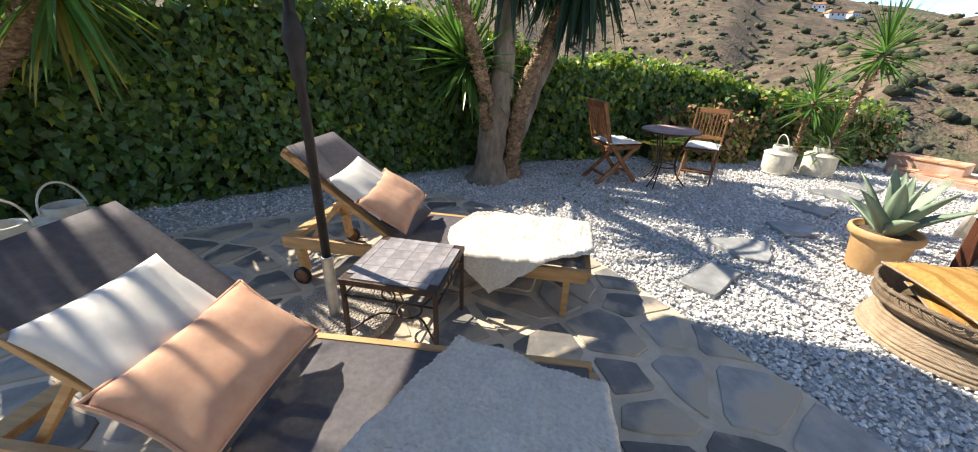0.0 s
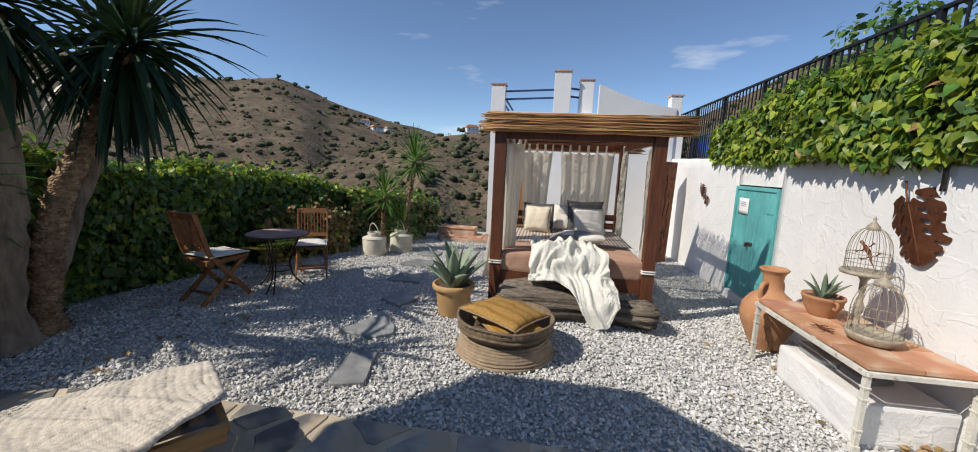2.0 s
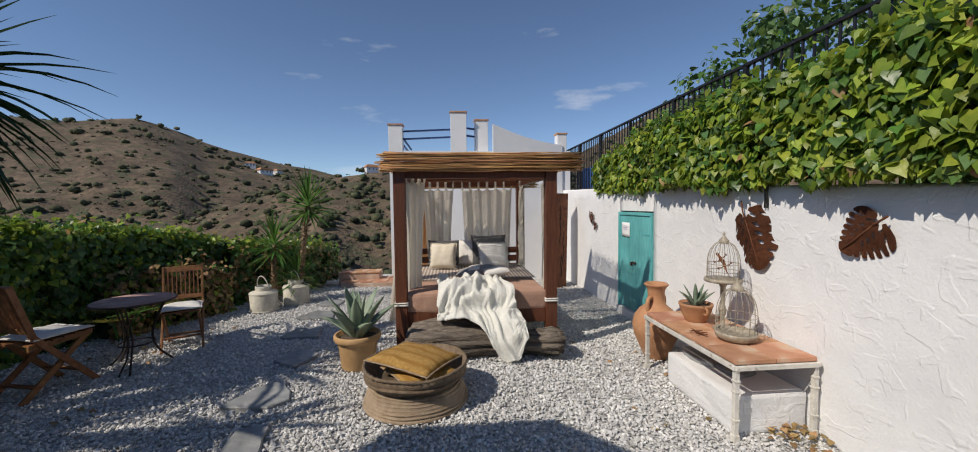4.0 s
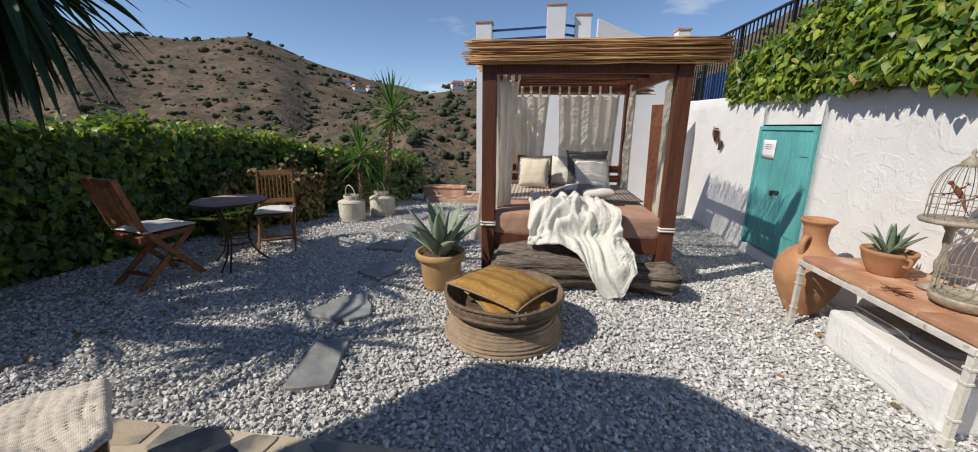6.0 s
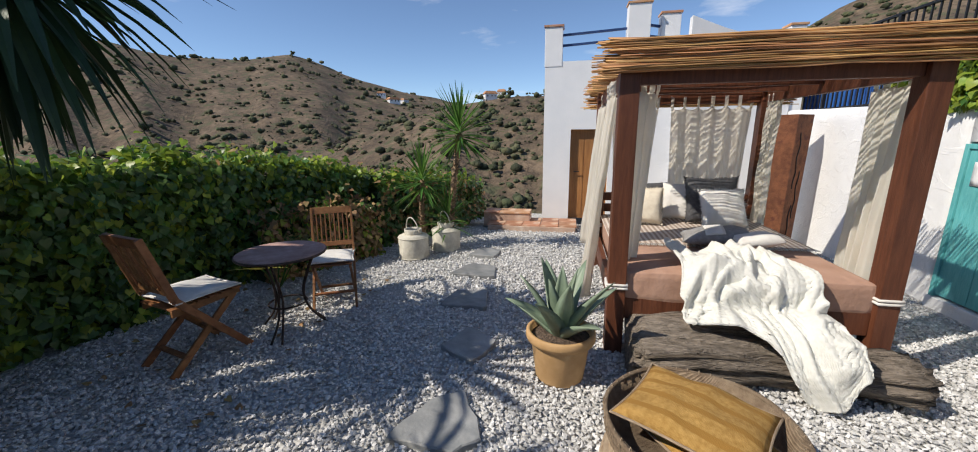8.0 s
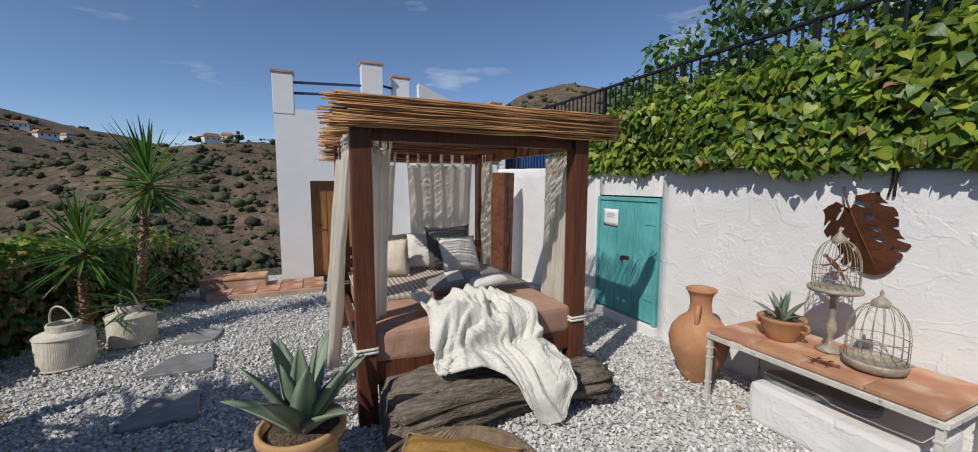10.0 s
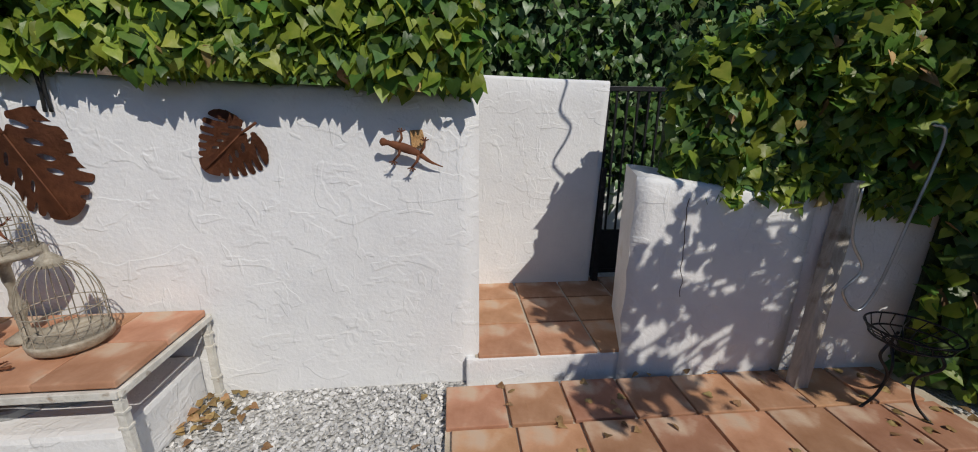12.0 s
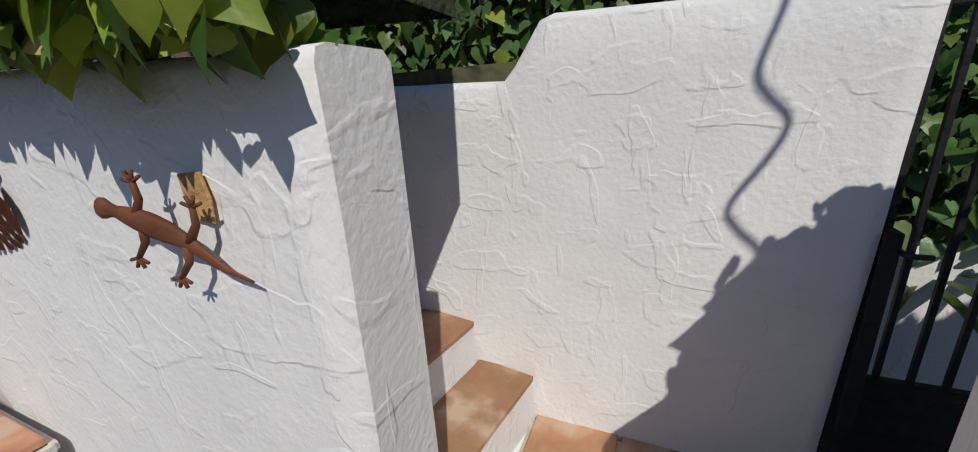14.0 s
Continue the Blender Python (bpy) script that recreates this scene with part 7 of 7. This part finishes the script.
# ---- bench against the wall ----
BENCH_Z = -0.085
t = thing("bench_table", "white chipped iron bench table topped with terracotta tiles", "table", pose(3.17, -2.43, BENCH_Z))
BL2, BW2, BH = 1.34, 0.66, 0.6
bm = bmesh.new()
bm_box(bm, (0, 0, 0), (0.327, 0.315, 0.035), None, 0.008)
TB = finish("tile", bm, TERRACOTTA_TILE)
for i in range(4):
    for j in range(2):
        o = new("tile", TB)
        o.parent, o.location = t, (-0.495 + 0.33 * i, -0.16 + 0.32 * j, BH - 0.018)
for s in (-1, 1):
    bm = bmesh.new()
    beam(bm, (-BL2 / 2, s * BW2 / 2, BH - 0.055), (BL2 / 2, s * BW2 / 2, BH - 0.055), 0.024, 0.036)
    part("rail", bm, AGED_WHITE, t)
    bm = bmesh.new()
    beam(bm, (s * BL2 / 2, -BW2 / 2, BH - 0.055), (s * BL2 / 2, BW2 / 2, BH - 0.055), 0.024, 0.034)
    part("rail", bm, AGED_WHITE, t)
    for q in (-1, 1):
        bm = bmesh.new()
        for z0, z1, w in ((0, BH - 0.075, 0.034), (0, 0.05, 0.046), (0.15, 0.165, 0.044), (0.36, 0.375, 0.044), (BH - 0.16, BH - 0.145, 0.044)):
            bm_box(bm, (s * (BL2 / 2 - 0.02), q * (BW2 / 2 - 0.02), (z0 + z1) / 2), (w, w, z1 - z0), None, 0.003)
        part("leg", bm, AGED_WHITE, t)
t = thing("masonry_block", "whitewashed masonry block under the bench table", "block", pose(3.06, -2.47, BENCH_Z))
bm = bmesh.new()
bm_box(bm, (0, 0, 0.14), (0.92, 0.6, 0.3), None, 0.03)
bmesh.ops.subdivide_edges(bm, edges=bm.edges[:], cuts=3, use_grid_fill=True)
for v in bm.verts:
    v.co += Vector((noise.noise(v.co * 6), noise.noise(v.co * 6 + Vector((4, 0, 0))), noise.noise(v.co * 6 + Vector((0, 4, 0))))) * 0.012
part("block", bm, PLASTER, t)
for k, (x, y, w, d, h) in enumerate(((3.32, -2.4, 0.42, 0.3, 0.045), (3.05, -2.5, 0.36, 0.3, 0.035))):
    bm = bmesh.new()
    prism(bm, [(w / 2 * math.cos(a) * (1 + 0.12 * math.sin(3 * a + k)), d / 2 * math.sin(a) * (1 + 0.1 * math.cos(2 * a))) for a in (2 * math.pi * q / 11 for q in range(11))], 0, h, 0.012)
    ob = tagged(part("loose_slate", bm, SLATE_STEP), "loose flat slate slab stored under the bench", "stone slab", "loose slabs")
    ob.location = (x, y, BENCH_Z + 0.293)

t = thing("amphora", "big round-bellied terracotta jar with two handles", "jar", pose(4.12, -2.37, -0.09) @ Matrix.Diagonal((0.93, 0.93, 0.94, 1)))
bm = bmesh.new()
lathe(bm, [(0, 0), (0.125, 0), (0.135, 0.02), (0.19, 0.14), (0.25, 0.28), (0.272, 0.4), (0.25, 0.5), (0.19, 0.585), (0.12, 0.64), (0.1, 0.68), (0.093, 0.74), (0.1, 0.82), (0.12, 0.86), (0.135, 0.875), (0.14, 0.89), (0.125, 0.9), (0.1, 0.88), (0.08, 0.82), (0.075, 0.72), (0, 0.7)], 48)
part("body", bm, TERRACOTTA, t)
for s in (-1, 1):
    m = pose(0, 0, 0, 0, 0, 120 + 90 * (s - 1))
    bm = bmesh.new()
    tube(bm, curve_pts([m @ Vector(p) for p in ((0.09, 0, 0.735), (0.145, 0, 0.735), (0.175, 0, 0.68), (0.165, 0, 0.59))], 6), [0.024] * 19, 10)
    part("handle", bm, TERRACOTTA, t)

BT = BENCH_Z + BH
t = thing("agave_bowl", "terracotta bowl with a small spiky succulent on the bench", "potted plant", pose(3.47, -2.42, BT))
bm = bmesh.new()
lathe(bm, [(0, 0), (0.085, 0), (0.095, 0.015), (0.135, 0.1), (0.145, 0.145), (0.152, 0.155), (0.15, 0.175), (0.135, 0.175), (0.125, 0.15), (0, 0.15)], 36)
part("pot", bm, TERRACOTTA, t)
for s in (-1, 1):
    bm = bmesh.new()
    tube(bm, curve_pts([(s * 0.135, 0, 0.15), (s * 0.175, 0, 0.145), (s * 0.17, 0, 0.1), (s * 0.13, 0, 0.095)], 5), 0.012, 8)
    part("handle", bm, TERRACOTTA, t)
bm = bmesh.new()
lathe(bm, [(0.128, 0.152), (0, 0.165)], 20)
part("soil", bm, SOIL, t)
agave(t, 0.155, 11, 0.2, 0.022, 41)


def cage(m, z0, r, h, label, stand):
    t = thing("birdcage", label, "birdcage", m, "birdcages")
    bm = bmesh.new()
    lathe(bm, [(0, z0), (r * 0.7, z0), (r * 0.98, z0 + 0.03), (r * 1.02, z0 + 0.06), (r, z0 + 0.075), (r * 0.94, z0 + 0.06), (0, z0 + 0.045)] if not stand else [(0, z0 + 0.03), (r * 1.1, z0 + 0.03), (r * 1.16, z0 + 0.045), (r * 1.1, z0 + 0.06), (0, z0 + 0.055)], 32)
    part("tray", bm, CAGE_METAL, t)
    n = 18
    for k in range(n):
        a = 2 * math.pi * k / n
        pts = []
        for q in range(13):
            u = q / 12
            rr = r * 0.96 if u < 0.45 else r * 0.96 * math.cos((u - 0.45) / 0.55 * math.pi / 2 * 0.92)
            zz = z0 + 0.06 + h * (u * 0.9 if u < 0.45 else 0.405 + 0.595 * math.sin((u - 0.45) / 0.55 * math.pi / 2))
            pts.append((rr * math.cos(a), rr * math.sin(a), zz))
        bm = bmesh.new()
        tube(bm, pts, 0.0022, 4)
        part("wire", bm, CAGE_METAL, t)
    for zz in (z0 + 0.06 + h * 0.2, z0 + 0.06 + h * 0.4):
        bm = bmesh.new()
        tube(bm, [(r * 0.97 * math.cos(a), r * 0.97 * math.sin(a), zz) for a in (2 * math.pi * q / 28 for q in range(29))], 0.0028, 5, False)
        part("hoop", bm, CAGE_METAL, t)
    zt = z0 + 0.06 + h
    bm = bmesh.new()
    lathe(bm, [(r * 0.3, zt - 0.02), (r * 0.3, zt + 0.01), (r * 0.2, zt + 0.025), (r * 0.12, zt + 0.04), (0.008, zt + 0.05), (0.012, zt + 0.065), (0.004, zt + 0.085), (0, zt + 0.09)], 16)
    part("finial", bm, CAGE_METAL, t)
    if stand:
        bm = bmesh.new()
        lathe(bm, [(0, 0), (0.075, 0), (0.08, 0.012), (0.05, 0.03), (0.02, 0.05), (0.017, 0.11), (0.028, 0.14), (0.032, 0.18), (0.018, 0.22), (0.014, 0.27), (0.022, 0.31), (0.022, z0 - 0.02), (0.05, z0 + 0.03)], 20)
        part("stand", bm, CAGE_METAL, t)


cage(pose(3.2, -2.5, BT), 0.4, 0.135, 0.33, "aged cream metal birdcage raised on a turned stand", True)
cage(pose(2.92, -2.42, BT), 0.0, 0.155, 0.37, "aged cream metal birdcage standing on the bench", False)
gecko(pose(3.2, -2.5, BT + 0.6, 70, 30, 200), 0.62, "rusted metal lizard inside the raised birdcage")
gecko(pose(3.1, -2.2, BT + 0.02, 0, 0, 30), 0.55, "rusted metal lizard lying on the bench tiles")

# plant stand and shower hose in the shaded corner
t = thing("plant_stand", "black wrought-iron plant stand with a round wire basket", "plant stand", pose(-1.44, -2.3, -0.05))
for zz, r in ((0.52, 0.2), (0.46, 0.17), (0.42, 0.1)):
    bm = bmesh.new()
    tube(bm, [(r * math.cos(a), r * math.sin(a), zz) for a in (2 * math.pi * q / 28 for q in range(29))], 0.006, 5, False)
    part("hoop", bm, BLACK_IRON, t)
for k in range(18):
    a = 2 * math.pi * k / 18
    bm = bmesh.new()
    tube(bm, [(0.2 * math.cos(a), 0.2 * math.sin(a), 0.52), (0.17 * math.cos(a + 0.15), 0.17 * math.sin(a + 0.15), 0.46), (0.06 * math.cos(a + 0.3), 0.06 * math.sin(a + 0.3), 0.42)], 0.003, 4)
    part("wire", bm, BLACK_IRON, t)
for k in range(3):
    m = pose(0, 0, 0, 0, 0, 120 * k)
    bm = bmesh.new()
    tube(bm, curve_pts([m @ Vector(p) for p in ((0.12, 0, 0.44), (0.15, 0, 0.36), (0.07, 0, 0.24), (0.1, 0, 0.1), (0.2, 0, 0.0))], 6), 0.008, 6)
    part("leg", bm, BLACK_IRON, t)
t = thing("shower_hose", "grey corrugated shower hose looped over the ivy wall", "hose", pose(-1.2, -2.52, -0.05))
bm = bmesh.new()
tube(bm, curve_pts([(0.08, 0.03, 1.28), (0.06, 0.03, 1.0), (-0.03, 0.05, 0.82), (0.05, 0.05, 0.68), (-0.06, 0.06, 0.56), (-0.15, 0.06, 0.7), (-0.22, 0.06, 1.1), (-0.28, 0.06, 1.55), (-0.2, 0.05, 1.62)], 10), 0.008, 8)
part("hose", bm, STEEL, t)


# cable behind the large steel leaf
t = thing("cable", "black cables hanging down the wall behind the steel leaf", "cable", pose(3.05, -2.78, 1.6))
for k in range(2):
    bm = bmesh.new()
    tube(bm, curve_pts([(0.03 * k, 0, 0.0), (0.02 * k - 0.01, 0.015, 0.12), (-0.03 + 0.05 * k, 0.02, 0.3)], 5), 0.008, 6)
    part("strand", bm, RUBBER, t)

# long unseen tendril, added up-sun so that its shadow falls on the passage wall
WAVE = [(0.14, 1.95), (0.155, 1.845), (0.195, 1.68), (0.165, 1.61), (0.096, 1.53), (0.13, 1.42), (0.23, 1.24), (0.2, 1.16), (0.127, 1.08), (0.16, 1.0), (0.236, 0.9)]
bm = bmesh.new()
tube(bm, curve_pts([Vector((x, -3.84, z)) + SUN_TO * 2.3 for x, z in WAVE], 8), 0.011, 6)
tagged(part("tendril", bm, TWIG), "bare curling tendril out of view, added to cast the wavy wall shadow", "tendril")

# fallen leaves
rng = np.random.default_rng(91)
pts = [(rng.normal(2.55, 0.14), rng.uniform(-2.74, -2.45), -0.07 + rng.uniform(0, 0.05)) for _ in range(70)] + [(rng.uniform(1.2, 5), rng.uniform(-2.75, -1.2), -0.065) for _ in range(40)] + [(rng.uniform(-1.9, 0.9), rng.uniform(-2.7, -1.8), -0.02) for _ in range(60)] + [(rng.uniform(1.5, 6), rng.uniform(2.8, 4.4), 0.015) for _ in range(70)]
ob = scatter("fallen_leaf", LEAF_V, LEAF_F, turns(rng, len(pts), 0.5) * 0.05, np.array(pts), IVY_DRY)
tagged(ob, "dry brown fallen leaves lying on the ground", "fallen leaves", kind="stuff")

# low white wall and green plants beyond the gate
bm = bmesh.new()
wall_mesh(bm, ((0.3, -4.7), (-2.6, -4.7)), -0.1, (0.88, 0.88), 0.15)
structure("wall_beyond_gate", bm, PLASTER, "low white wall beyond the iron gate", "wall")
t = thing("strap_plant", "bright green strap-leaved plant beyond the gate", "plant", pose(-0.8, -4.9, 0.5))
yucca_crown(t, (0, 0, 0.3), (0, 0, 1), 60, 0.75, 0.035, 77, YUCCA_LEAF, 80, 0.5, name="leaves")


# dwarf palm behind the chair
t = thing("dwarf_palm", "pale green dwarf fan palm at the foot of the hedge", "plant", pose(5.05, 3.95, 0))
for k in range(7):
    a = radians(200 + 45 * k * 0.8)
    base = Vector((0.05 * math.cos(a), 0.05 * math.sin(a), 0.05))
    tip = Vector((0.3 * math.cos(a), 0.3 * math.sin(a), 0.35 + 0.05 * (k % 3)))
    bm = bmesh.new()
    tube(bm, curve_pts([base, (base + tip) / 2 + Vector((0, 0, 0.06)), tip], 4), 0.007, 5)
    fr = part("frond", bm, YUCCA_LEAF, t)
    bm = bmesh.new()
    for q in range(13):
        b = radians(-70 + 140 * q / 12)
        o = Vector((math.cos(a), math.sin(a), 0.35)).normalized()
        s2 = Vector((-math.sin(a), math.cos(a), 0))
        sword_leaf(bm, tip, o * math.cos(b) + s2 * math.sin(b) + Vector((0, 0, 0.12)), 0.3, 0.011, 0.3, 4)
    part("fan", bm, YUCCA_OLD if k % 3 == 0 else YUCCA_LEAF, fr)


# ---- pieces of the floors, last ----
build_reeds()
build_path_tiles()
build_flagstones()
build_gravel()
